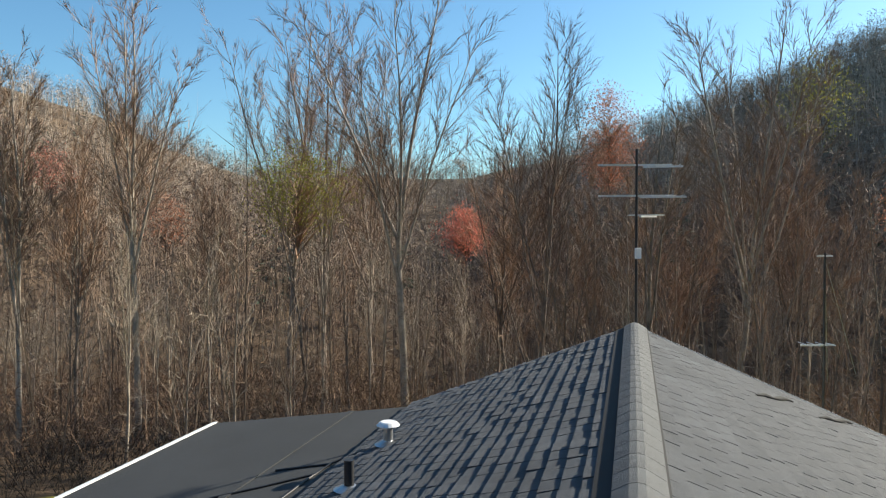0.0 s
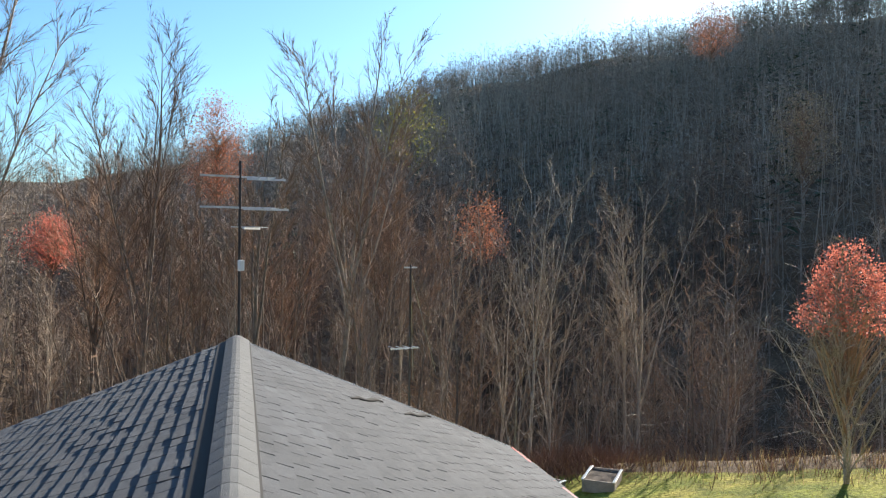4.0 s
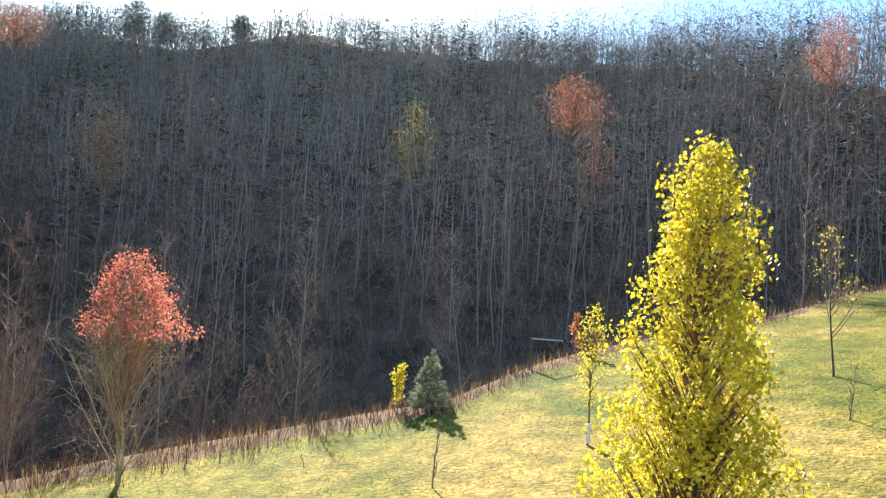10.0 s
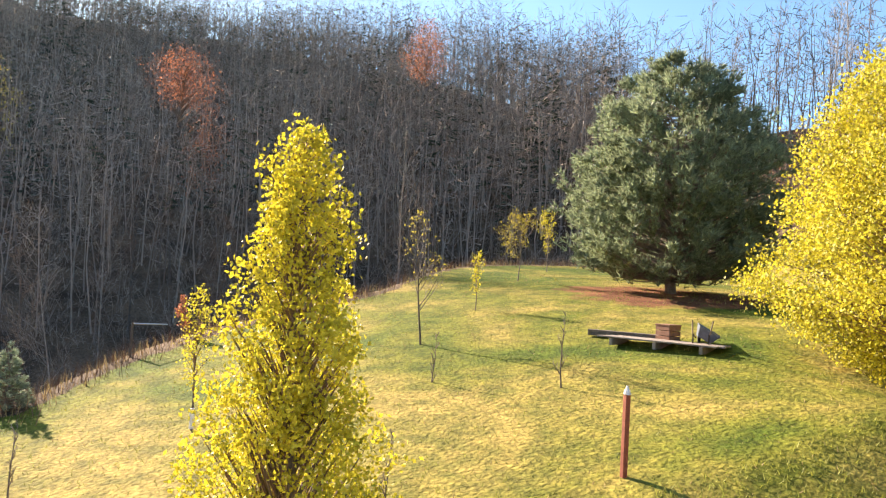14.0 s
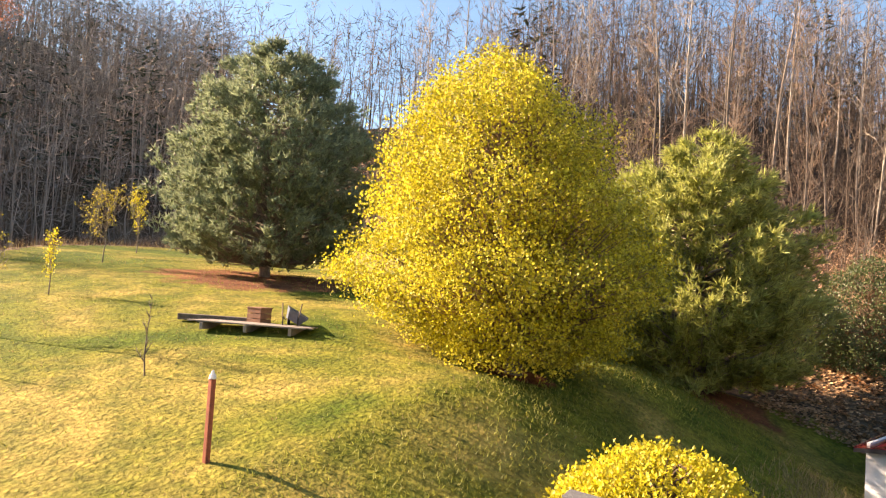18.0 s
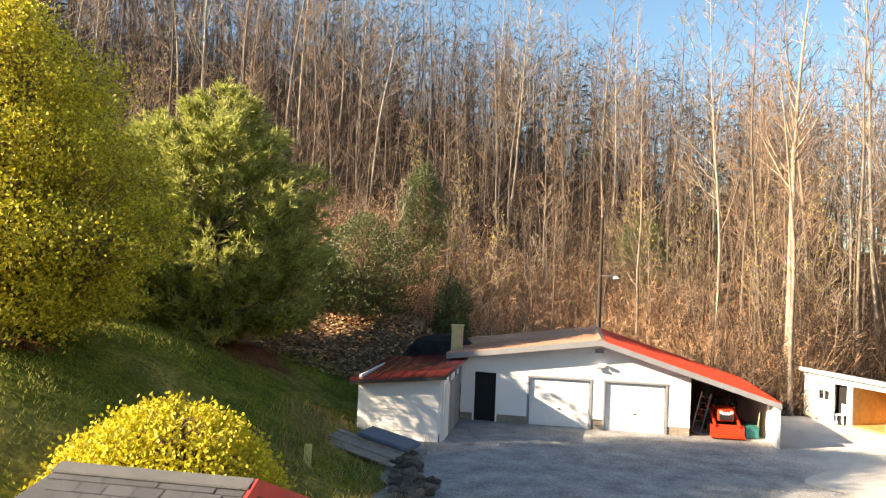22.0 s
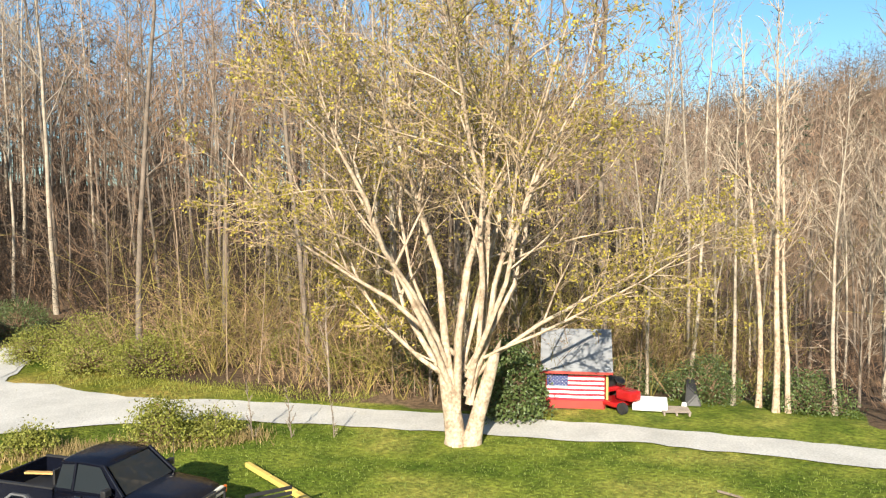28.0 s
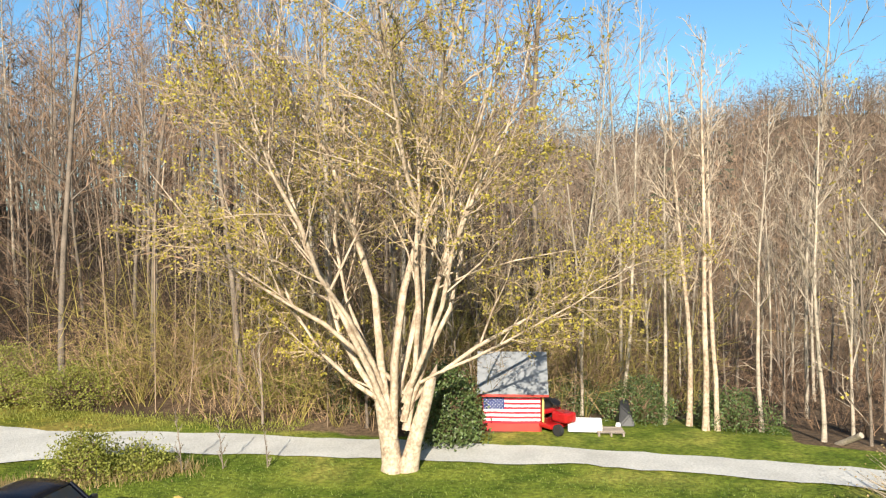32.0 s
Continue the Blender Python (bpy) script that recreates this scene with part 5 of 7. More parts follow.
    part("roof", loft([ring(-0.58, rw, 1.58, 1.64, 0.02, 0.04), ring(-0.45, rw + 0.02, 1.58, 1.68, 0.02, 0.05), ring(0.0, rw + 0.02, 1.58, 1.70, 0.02, 0.05), ring(0.42, rw + 0.02, 1.58, 1.67, 0.02, 0.05), ring(0.56, rw - 0.02, 1.58, 1.62, 0.02, 0.03)]), P, t)
    part("windshield", quad_panel((1.07, -hw + 0.08, 1.09), (1.07, hw - 0.08, 1.09), (0.545, rw - 0.06, 1.58), (0.545, -rw + 0.06, 1.58)), M_GLASS, t, "raked windshield")
    part("tailgate", box(0.06, 1.62, 0.5, (-2.44, 0, 0.82), 0.015), P, t)
    part("cab_guard", box(0.06, 0.55, 0.32, (-0.72, -0.45, 1.26), 0.015), M_BLACKMETAL, t)
    part("plank", box(1.5, 0.12, 0.04, (-1.5, 0.1, 1.0), 0.005, rot=(0, -3, 4)), M_WOOD, t, "pale plank lying in the bed")
    part("front_bumper", box(0.16, 1.72, 0.2, (2.42, 0, 0.52), 0.04), M_CHROME, t, "chrome front bumper")
    part("rear_bumper", box(0.14, 1.6, 0.14, (-2.55, 0, 0.5), 0.03), M_CHROME, t)
    gr = part("grille", box(0.05, 0.8, 0.2, (2.37, 0, 0.83), 0.015), M_BLACKMETAL, t)
    for i in range(4):
        part("bar", box(0.02, 0.78, 0.018, (2.40, 0, 0.76 + i * 0.048), 0.004), M_CHROME, gr)
    bg = part("brush_guard", box(0.04, 1.1, 0.05, (2.53, 0, 0.95), 0.015), M_BLACKMETAL, t, "black brush guard bar")
    for y in (-0.5, 0, 0.5):
        part("upright", box(0.04, 0.05, 0.5, (2.53, y, 0.73), 0.01), M_BLACKMETAL, bg)
    part("aerial", cyl(0.006, 0.9, (1.1, h - 0.1, 1.5), seg=6), M_BLACKMETAL, t)
    return t


pickup(pose(-9.75, -12.95, 0.05, 0, 0, 100.5) @ Matrix.Scale(0.88, 4))


# ---------- woods ----------
random.seed(11)
KINDS = []
VASES = []
for k, (h, r, st, n1, n2, n3, sp, an, lf, pale) in enumerate([
        (20, 0.12, 0.30, 24, 6, 4, 0.16, 50, 0.16, 0), (17, 0.105, 0.28, 22, 6, 4, 0.18, 54, 0.13, 0), (22, 0.12, 0.34, 24, 6, 4, 0.15, 46, 0.18, 1), (14, 0.085, 0.2, 20, 6, 4, 0.2, 56, 0.12, 0),
        (18, 0.085, 0.36, 20, 6, 4, 0.17, 50, 0.16, 1), (11, 0.06, 0.16, 18, 6, 4, 0.24, 56, 0.12, 0), (16, 0.095, 0.2, 22, 6, 4, 0.2, 56, 0.1, 0)]):
    g = bare_tree(100 + k, h, r, st, n1, n2, n3, sp, an, lf, twig=0.013)
    t = tree_thing("pale_tree" if pale else "forest_tree" if h > 15 else "young_tree", g, Matrix.Translation((0, 0, -300)), "tall straight pale-barked bare tree in the woods" if pale else "tall bare deciduous tree with fine upswept twigs" if h > 15 else "slender bare young tree at the wood's edge", M_BARKPALE if pale else M_BARK, M_TWIGPALE if pale else M_TWIG, group="bare woodland trees")
    KINDS.append((t, h))
for k, (h, r, fork, leaders, fan, nb, reach, pale) in enumerate([(14, 0.12, 0.34, 4, 17, 9, 0.2, 0), (12, 0.09, 0.3, 4, 11, 12, 0.2, 1), (15, 0.13, 0.42, 3, 14, 11, 0.19, 0), (11.5, 0.085, 0.36, 3, 9, 14, 0.19, 1)]):
    g = vase_tree(160 + k, h, r, fork, leaders, fan, nb, 8, 2, 0.014, reach)
    t = tree_thing("bare_tree", g, Matrix.Translation((0, 0, -300)), "bare spreading tree with grey rising limbs" if k % 2 else "bare vase-shaped tree with brown twigs", M_BARKPALE if pale else M_BARK, M_TWIGPALE if k % 2 else M_TWIG, group="bare spreading trees")
    VASES.append((t, h))
BUSHY = []
for k in range(3):
    g = bare_tree(140 + k, 6 + k * 1.5, 0.05, 0.1, 15, 4, 4, 0.34, 40, 0.14, twig=0.011, leaves=1 if k == 2 else 0, leaf=0.09)
    t = tree_thing("understory_tree", g, Matrix.Translation((0, 0, -300)), "low twiggy understory tree", M_BARK, M_TWIGPALE if k else M_TWIG, M_LEAFBUD, group="understory trees")
    BUSHY.append((t, 6 + k * 1.5))
taken = []


def plant(src, x, y, s=None, tilt=3.0, sink=0.0):
    s = s or random.uniform(0.8, 1.15)
    m = pose(x, y, height(x, y) - sink, random.gauss(0, tilt * 0.4), random.gauss(0, tilt * 0.4), random.uniform(0, 360)) @ Matrix.Scale(s, 4)
    o = copy_thing(src, m)
    o.scale = (s, s, s)
    return o


def polar(a, r):
    return -r * math.sin(radians(a)), r * math.cos(radians(a))


def scatter(n, a0, a1, r0, r1, pool, gap=2.0, smin=0.8, smax=1.15, ok=None):
    """Plants up to n trees between two bearings and two distances, no two closer than a gap."""
    done = tries = 0
    while done < n and tries < n * 30:
        tries += 1
        a = random.uniform(a0, a1)
        lo, hi = (r0(a), r1(a)) if callable(r0) else (r0, r1)
        r = math.sqrt(random.uniform(lo * lo, hi * hi))
        x, y = polar(a, r)
        if ok and not ok(x, y):
            continue
        if any((x - u) ** 2 + (y - v) ** 2 < gap * gap for u, v in taken):
            continue
        taken.append((x, y))
        plant(random.choice(pool)[0], x, y, random.uniform(smin, smax))
        done += 1


def off_lawn(x, y):
    return is_lawn(x, y) < -1.2 and not (-25 < x < -17 and -40 < y < -26) and not (6 < x < 34 and abs(y + 40 - 0.31 * (x - 4)) < 3.6)


scatter(26, 28, 5, 28, 62, VASES, 2.2, 0.45, 0.75)
scatter(32, 5, -38, 30, 62, VASES, 2.4, 0.7, 1.1)
scatter(16, 28, -38, 30, 62, KINDS, 2.2, 0.4, 0.62)
scatter(34, -38, -60, 32, 48, [VASES[1], VASES[3], KINDS[3], KINDS[5]], 1.6, 0.85, 1.12)
scatter(45, 28, -58, 25, 50, BUSHY[:2], 1.4, 0.7, 1.15)
scatter(50, -58, -128, lambda a: table(EDGE, a)[0] + 15, lambda a: table(EDGE, a)[0] + 45, KINDS, 2.4, 0.6, 0.85)
scatter(30, -50, -80, lambda a: table(EDGE, a)[0] + 6, lambda a: table(EDGE, a)[0] + 20, BUSHY[:2], 1.6, 0.8, 1.4)
scatter(30, -126, -150, lambda a: 50, lambda a: 95, KINDS, 2.4, ok=off_lawn)
scatter(95, -150, -202, lambda a: 45, lambda a: 100, KINDS, 2.0, 0.9, 1.35, ok=off_lawn)
scatter(34, -196, -232, 40, 75, KINDS, 2.0, 1.0, 1.4, ok=off_lawn)
scatter(40, -150, -205, 42, 60, BUSHY, 1.6, ok=off_lawn)
scatter(90, -200, -254, lambda a: 24, lambda a: 66, KINDS, 2.0, 0.85, 1.3, ok=off_lawn)
scatter(26, -254, -285, lambda a: 26, lambda a: 60, KINDS, 2.4, 0.5, 0.75, ok=off_lawn)
scatter(26, -251, -284, 26, 42, [VASES[1], VASES[3], KINDS[4], KINDS[5]], 1.4, 0.7, 1.0, ok=off_lawn)
scatter(50, -200, -285, 23, 50, BUSHY, 1.5, ok=off_lawn)
for t, h in KINDS + VASES + BUSHY:
    for o in (*t.children_recursive, t):
        bpy.data.objects.remove(o)


def far_woods(name, a0, a1, n, r0f, r1f, label, green=0.06, material=M_HAZEWOOD, hs=1.0):
    """Distant bare trees, too many to count, in one mesh, and conifers among them in another."""
    T, G = Tubes(), Tubes()
    for _ in range(n):
        a = random.uniform(a0, a1)
        lo, hi = r0f(a), r1f(a)
        r = lo + (hi - lo) * random.random() ** 0.7
        x, y = polar(a, r)
        z = height(x, y)
        h = random.uniform(11, 19) * hs
        p = Vector((x, y, z - 0.5))
        w = 0.055 + r * 0.00035
        if r > 85 and random.random() < green:
            h *= 0.9
            T.tube([p, p + Vector((0, 0, h * 0.8))], [0.2, 0.05], 3)
            for i in range(80):
                t = random.random() ** 0.8
                w_ = random.uniform(0, math.tau)
                l = h * 0.17 * (1.08 - t) + 0.3
                q = p + Vector((math.cos(w_) * l * 0.4, math.sin(w_) * l * 0.4, h * (0.12 + 0.88 * t)))
                G.leaf(q, (Vector((0, 0, 1)) + rv(0.6)).normalized(), Vector((math.cos(w_), math.sin(w_), random.uniform(-0.5, 0.35))), l * 0.22, l * 0.8)
            continue
        lean = Vector((random.gauss(0, 1.1), random.gauss(0, 1.1), h * 0.94))
        T.tube([p, p + lean * 0.35 + rv(0.4), p + lean * 0.7 + rv(0.5), p + lean], [w, w * 0.7, w * 0.35, 0.015], 3)
        cw = h * random.uniform(0.18, 0.28)
        for i in range(52):
            t = random.uniform(0.2, 1.0)
            k = cw * (0.35 + 1.2 * math.sin(math.pi * min(1, t * 0.95)))
            az = random.uniform(0, math.tau)
            rad = k * random.random() ** 0.6
            q = p + lean * t + Vector((math.cos(az) * rad, math.sin(az) * rad, 0))
            d = Vector((math.cos(az) * 0.7, math.sin(az) * 0.7, random.uniform(-0.1, 1.0))) + rv(0.8)
            T.blade(q, d.normalized() * random.uniform(0.8, 2.2) * hs ** 0.5, w * 0.85)
    ob = part(name, T.mesh(name, material), material)
    tagged(ob, label, "woods", kind="stuff")
    if G.f:
        tagged(part("conifer_stand", G.mesh("conifer_stand", M_FARGREEN), M_FARGREEN), "dark conifers scattered through the hillside woods", "woods", kind="stuff")


random.seed(21)
rend = lambda a: table(HILLS, a)[2] + 15
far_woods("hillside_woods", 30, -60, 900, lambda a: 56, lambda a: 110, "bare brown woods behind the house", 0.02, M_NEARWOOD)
far_woods("hillside_woods", 30, -60, 2900, lambda a: 110, rend, "bare brown woods on the far hillsides", 0.05, M_HAZEWOOD, 0.7)
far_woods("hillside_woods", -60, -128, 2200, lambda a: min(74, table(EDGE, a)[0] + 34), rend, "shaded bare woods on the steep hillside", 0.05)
far_woods("hillside_woods", -128, -148, 90, lambda a: 82, rend, "thin bare woods along the near ridge", 0.0, M_SHADEWOOD)
far_woods("hillside_woods", -148, -204, 900, lambda a: 78, lambda a: table(HILLS, a)[2] + 22, "bare woods on the near ridge", 0.03, M_SHADEWOOD, 1.25)
far_woods("hillside_woods", -200, -290, 1500, lambda a: 60, lambda a: table(HILLS, a)[2] + 25, "bare brown woods beyond the driveway", 0.02, M_SHADEWOOD, 1.15)
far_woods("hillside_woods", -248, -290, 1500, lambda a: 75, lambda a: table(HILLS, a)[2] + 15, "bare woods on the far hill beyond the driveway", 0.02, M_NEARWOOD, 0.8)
far_woods("hillside_woods", -16, -62, 1000, lambda a: 85, lambda a: table(HILLS, a)[2] + 5, "bare woods on the shaded eastern hillside", 0.06, M_HAZEWOOD, 0.8)
far_woods("hillside_woods", -28, -112, 1300, lambda a: table(HILLS, a)[2] - 45, lambda a: table(HILLS, a)[2] + 6, "close woods along the eastern skyline", 0.04, M_HAZEWOOD, 0.55)


# ---------- brush under the woods ----------
def brush(name, a0, a1, n, r0f, r1f, hmax, material, label, ok=None):
    T = Tubes()
    done = 0
    while done < n:
        a = random.uniform(a0, a1)
        r = random.uniform(r0f(a), r1f(a))
        x, y = polar(a, r)
        done += 1
        if ok and not ok(x, y):
            continue
        p = Vector((x, y, height(x, y) - 0.1))
        h = hmax * random.uniform(0.25, 1.0)
        w = 0.009 + 0.00028 * r
        for k in range(3):
            d = (Vector((0, 0, 1)) + rv(0.6)).normalized()
            ln = h * random.uniform(0.6, 1.0)
            d2 = (d + rv(0.5)).normalized()
            knee = p + d * ln * 0.5
            T.blade(p, d * ln * 0.6, w * 1.7)
            T.blade(knee, d2 * ln * 0.5, w * 1.4)
            for i in range(5):
                t = random.uniform(0.15, 0.98)
                o = p + d * ln * t if t < 0.5 else knee + d2 * ln * (t - 0.5)
                e = rv(1.0)
                T.blade(o, (d2 * 0.4 + Vector((e.x * 1.3, e.y * 1.3, e.z * 0.6))).normalized() * ln * random.uniform(0.14, 0.4) * (1.15 - 0.5 * t), w)
    tagged(part(name, T.mesh(name, material), material), label, "brush", kind="stuff")


random.seed(31)
# bright copy of the brush: sunlight on the front thicket is in the colour
M_BRUSHLIT = mat("brush twigs", (0.47, 0.295, 0.175), 0.9, var=0.3, scale=0.3, island=0.6)
# dimmer brown copy: shade further back is put into the colour
M_BRUSHSHADE = mat("brush twigs brown with shade in colour", (0.15, 0.094, 0.058), 0.9, var=0.3, scale=0.3, island=0.6)
# near-black: the shade between the trunks is put into this brush colour
M_BRUSHDEEPSHADE = mat("brush twigs with deep shade in colour", (0.026, 0.018, 0.013), 0.9, var=0.3, scale=0.3, island=0.6)
M_BRUSHTAN = mat("brush twigs tan", (0.27, 0.18, 0.10), 0.9, var=0.3, scale=0.3, island=0.6)
M_BUDSPRAY = mat("budding sprays", (0.30, 0.25, 0.065), 0.7, var=0.3, scale=0.4, island=0.35, translucent=0.4)
brush("underbrush", -36, -60, 700, lambda a: 34, lambda a: 60, 4.2, M_HAZEWOOD, "thin grey brush at the foot of the bare stand")
brush("underbrush", 31, 6, 420, lambda a: 23, lambda a: 31, 2.6, M_BRUSHDEEPSHADE, "low brush below the house, coloured as shade")
brush("underbrush", 28, -37, 2300, lambda a: 27, lambda a: 62, 4.6, M_BRUSHSHADE, "dense bare brown brush between the trunks")
brush("underbrush", -3, -40, 1100, lambda a: 32, lambda a: 60, 5.0, M_BRUSHTAN, "sunlit budding brush between the trunks")
brush("underbrush", -176, -205, 420, lambda a: 46, lambda a: 58, 7.0, M_DRYRED, "reddish thicket at the foot of the slope", off_lawn)
brush("underbrush", -55, -128, 2400, lambda a: table(EDGE, a)[0] + 8, lambda a: table(EDGE, a)[0] + 45, 4.5, M_HAZEWOOD, "bare brush on the shaded slope")
brush("underbrush", -50, -128, 3200, lambda a: table(EDGE, a)[0] + 45, lambda a: table(HILLS, a)[2], 8.0, M_HAZEWOOD, "bare brush up the shaded hillside, greyed as haze")
brush("underbrush", -126, -150, 1500, lambda a: 50, lambda a: 92, 4.0, M_BRUSHLIT, "bare brown brush behind the lawn", off_lawn)
brush("underbrush", -148, -205, 4600, lambda a: 42, lambda a: 60, 5.2, M_BRUSHLIT, "dense bare brown brush behind the lawn", off_lawn)
brush("underbrush", -148, -205, 3000, lambda a: 58, lambda a: 82, 5.5, M_BRUSHSHADE, "shaded brown brush higher up the slope", off_lawn)
brush("underbrush", -148, -205, 4200, lambda a: 62, lambda a: table(HILLS, a)[2] + 8, 9.0, M_BRUSHDEEPSHADE, "dense brush up to the ridge, darkened as shade", off_lawn)
brush("underbrush", -258, -290, 900, lambda a: 26, lambda a: 60, 3.2, M_BRUSHSHADE, "thin tan brush at the wood's edge", off_lawn)
brush("underbrush", -196, -258, 2600, lambda a: 23, lambda a: 40, 4.6, M_BRUSHTAN, "dense tan brush beside the driveway", off_lawn)
brush("underbrush", -196, -258, 2400, lambda a: 36, lambda a: 56, 5.4, M_BRUSHSHADE, "shaded brush behind the roadside trees", off_lawn)
brush("underbrush", -196, -258, 5200, lambda a: 33, lambda a: 75, 7.5, M_BRUSHDEEPSHADE, "dense brush deep in the woods, darkened as shade", off_lawn)
brush("underbrush", -210, -264, 520, lambda a: 24, lambda a: 34, 9.0, M_BUDSPRAY, "young yellow-green growth at the wood's edge", off_lawn)


def pole_stand(name, a0, a1, n, r0f, r1f, material, label, ok=None):
    """Thin young trunks standing close together."""
    T = Tubes()
    for _ in range(n):
        a = random.uniform(a0, a1)
        r = random.uniform(r0f(a), r1f(a))
        x, y = polar(a, r)
        if ok and not ok(x, y):
            continue
        p = Vector((x, y, height(x, y) - 0.2))
        h = random.uniform(7, 16)
        pts = [p]
        lean = Vector((random.gauss(0, 0.06), random.gauss(0, 0.06), 1))
        for i in range(6):
            lean += Vector((random.gauss(0, 0.05), random.gauss(0, 0.05), 0))
            pts.append(pts[-1] + lean * h / 6)
        w = random.uniform(0.016, 0.042)
        T.tube(pts, [w * (1 - 0.14 * i) for i in range(7)], 4)
        for i in range(34):
            t = random.uniform(0.15, 0.99) * 6
            c = pts[int(t)].lerp(pts[int(t) + 1], t - int(t))
            az = random.uniform(0, math.tau)
            T.blade(c, Vector((math.cos(az), math.sin(az), random.uniform(0.1, 1.6))).normalized() * random.uniform(0.5, 2.0) * (1.2 - 0.1 * t), 0.022)
    tagged(part(name, T.mesh(name, material), material), label, "trees", kind="stuff")


M_POLE = mat("young trunks", (0.19, 0.14, 0.098), 0.9, var=0.3, scale=0.5, island=0.5)
pole_stand("young_trunks", 26, -58, 200, lambda a: 27, lambda a: 60, M_POLE, "close stand of thin young trunks behind the house")
pole_stand("young_trunks", -148, -205, 520, lambda a: 45, lambda a: 85, M_POLE, "close stand of thin young trunks on the slope", off_lawn)
pole_stand("young_trunks", -196, -256, 330, lambda a: 24, lambda a: 60, M_POLE, "close stand of thin young trunks by the driveway", off_lawn)


# ---------- leafy trees, pines and shrubs ----------
def profile(rows, u):
    for p, q in zip(rows, rows[1:]):
        if p[0] <= u <= q[0]:
            return p[1] + (q[1] - p[1]) * (u - p[0]) / (q[0] - p[0])
    return rows[-1][1]


def crown_tree(name, x, y, seed, h, r, prof, n, leaves, leaf, cluster, label, bark, twig, green, category="tree", needle=False, z=None, inner=0.5, rise=0.6, lump=0.2, trunks=1, shift=(0, 0)):
    """A tree or shrub whose crown follows a profile of radius over height (both in metres)."""
    random.seed(seed)
    trunk, tw, lv = Tubes(), Tubes(), Tubes()
    if r:
        for k in range(trunks):
            off = rv(0.12) if trunks > 1 else Vector((0, 0, 0))
            pts = [Vector((off.x, off.y, -0.3))]
            for i in range(8):
                pts.append(Vector((off.x * (1 + i * 0.6) + random.gauss(0, 0.012 * h), off.y * (1 + i * 0.6) + random.gauss(0, 0.012 * h), h * 0.96 * (i + 1) / 8)))
            trunk.tube(pts, [r * (1.3 if i == 0 else 1 - 0.93 * i / 8) / trunks ** 0.5 for i in range(9)], 7)
    zmin, zmax = prof[0][0], prof[-1][0]
    area = [profile(prof, zmin + (zmax - zmin) * (i + 0.5) / 24) + 0.08 for i in range(24)]
    for i in range(n):
        k = random.choices(range(24), area)[0]
        u = zmin + (zmax - zmin) * (k + random.random()) / 24
        az = random.uniform(0, math.tau)
        R = profile(prof, u) * (1 + lump * noise.noise((math.cos(az) * 1.7 + seed, math.sin(az) * 1.7, u * 1.1)) * 1.6)
        rad = R * (inner + (1 - inner) * random.random() ** 0.5)
        out = Vector((math.cos(az), math.sin(az), 0))
        p = out * rad + Vector((shift[0] * u / zmax, shift[1] * u / zmax, u))
        s = Vector((0, 0, max(0.05 * h, u - rad * rise)))
        mid = s.lerp(p, 0.55) + Vector((0, 0, -0.06 * rad if needle else 0.08 * rad)) + rv(0.05 * rad)
        if i % 3 == 0 or needle:
            tw.tube([s, mid, p], [0.012 + 0.012 * rad, 0.012 + 0.004 * rad, 0.0], 3)
        if needle:
            for m in range(leaves):
                t = 1.04 - 0.5 * random.random() ** 1.6
                c = (mid.lerp(p, (t - 0.55) / 0.45) if t > 0.55 else s.lerp(mid, t / 0.55)) + rv(cluster * random.random())
                ax = (out * 0.7 + Vector((0, 0, 0.6)) + rv(0.5)).normalized()
                for q in range(7):
                    lv.blade(c, (ax + rv(0.75)).normalized() * leaf * random.uniform(0.7, 1.2), leaf * 0.17)
        else:
            for m in range(leaves):
                c = p + Vector((random.gauss(0, cluster), random.gauss(0, cluster), random.gauss(0, cluster)))
                lv.leaf(c, (out * 0.5 + rv(0.9)).normalized(), (Vector((0, 0, 0.4)) + rv(0.9)).normalized(), leaf * random.uniform(0.7, 1.15), leaf * random.uniform(0.9, 1.4))
    t = thing(name, Matrix.Translation((x, y, height(x, y) if z is None else z)), label, category)
    if r:
        part("trunk", trunk.mesh("trunk", bark, True), bark, t)
    if tw.f:
        tagged(part("limb_mass", tw.mesh("limb_mass", twig), twig, t), kind="stuff")
    tagged(part("foliage", lv.mesh("foliage", green), green, t), kind="stuff")
    return t


pear = crown_tree("pear_tree", 9.74, -2.79, 41, 6.3, 0.09, [(0.5, 0.7), (1.2, 1.25), (2.1, 1.15), (3.1, 0.92), (4.0, 0.68), (4.7, 0.57), (5.5, 0.5), (6.1, 0.34), (6.45, 0.14)], 1700, 14, 0.058, 0.075, "columnar pear tree in bright yellow-green spring leaf", M_BARK, M_TWIG, M_LEAFYEL, inner=0.25, rise=1.6, lump=0.42)
pear.scale = (1.0, 1.0, 1.055)
maple = crown_tree("maple_tree", 11.94, -20.37, 42, 7.8, 0.2, [(0.3, 2.0), (1.1, 3.05), (2.4, 3.45), (3.9, 3.35), (5.3, 2.85), (6.6, 1.95), (7.4, 1.05), (7.8, 0.3)], 4000, 25, 0.07, 0.17, "large round tree in dense yellow-green spring leaf", M_BARK, M_TWIG, M_LEAFGOLD, inner=0.35, rise=0.9, lump=0.3, shift=(0.75, 0.5))
maple.scale = (1.2,) * 3
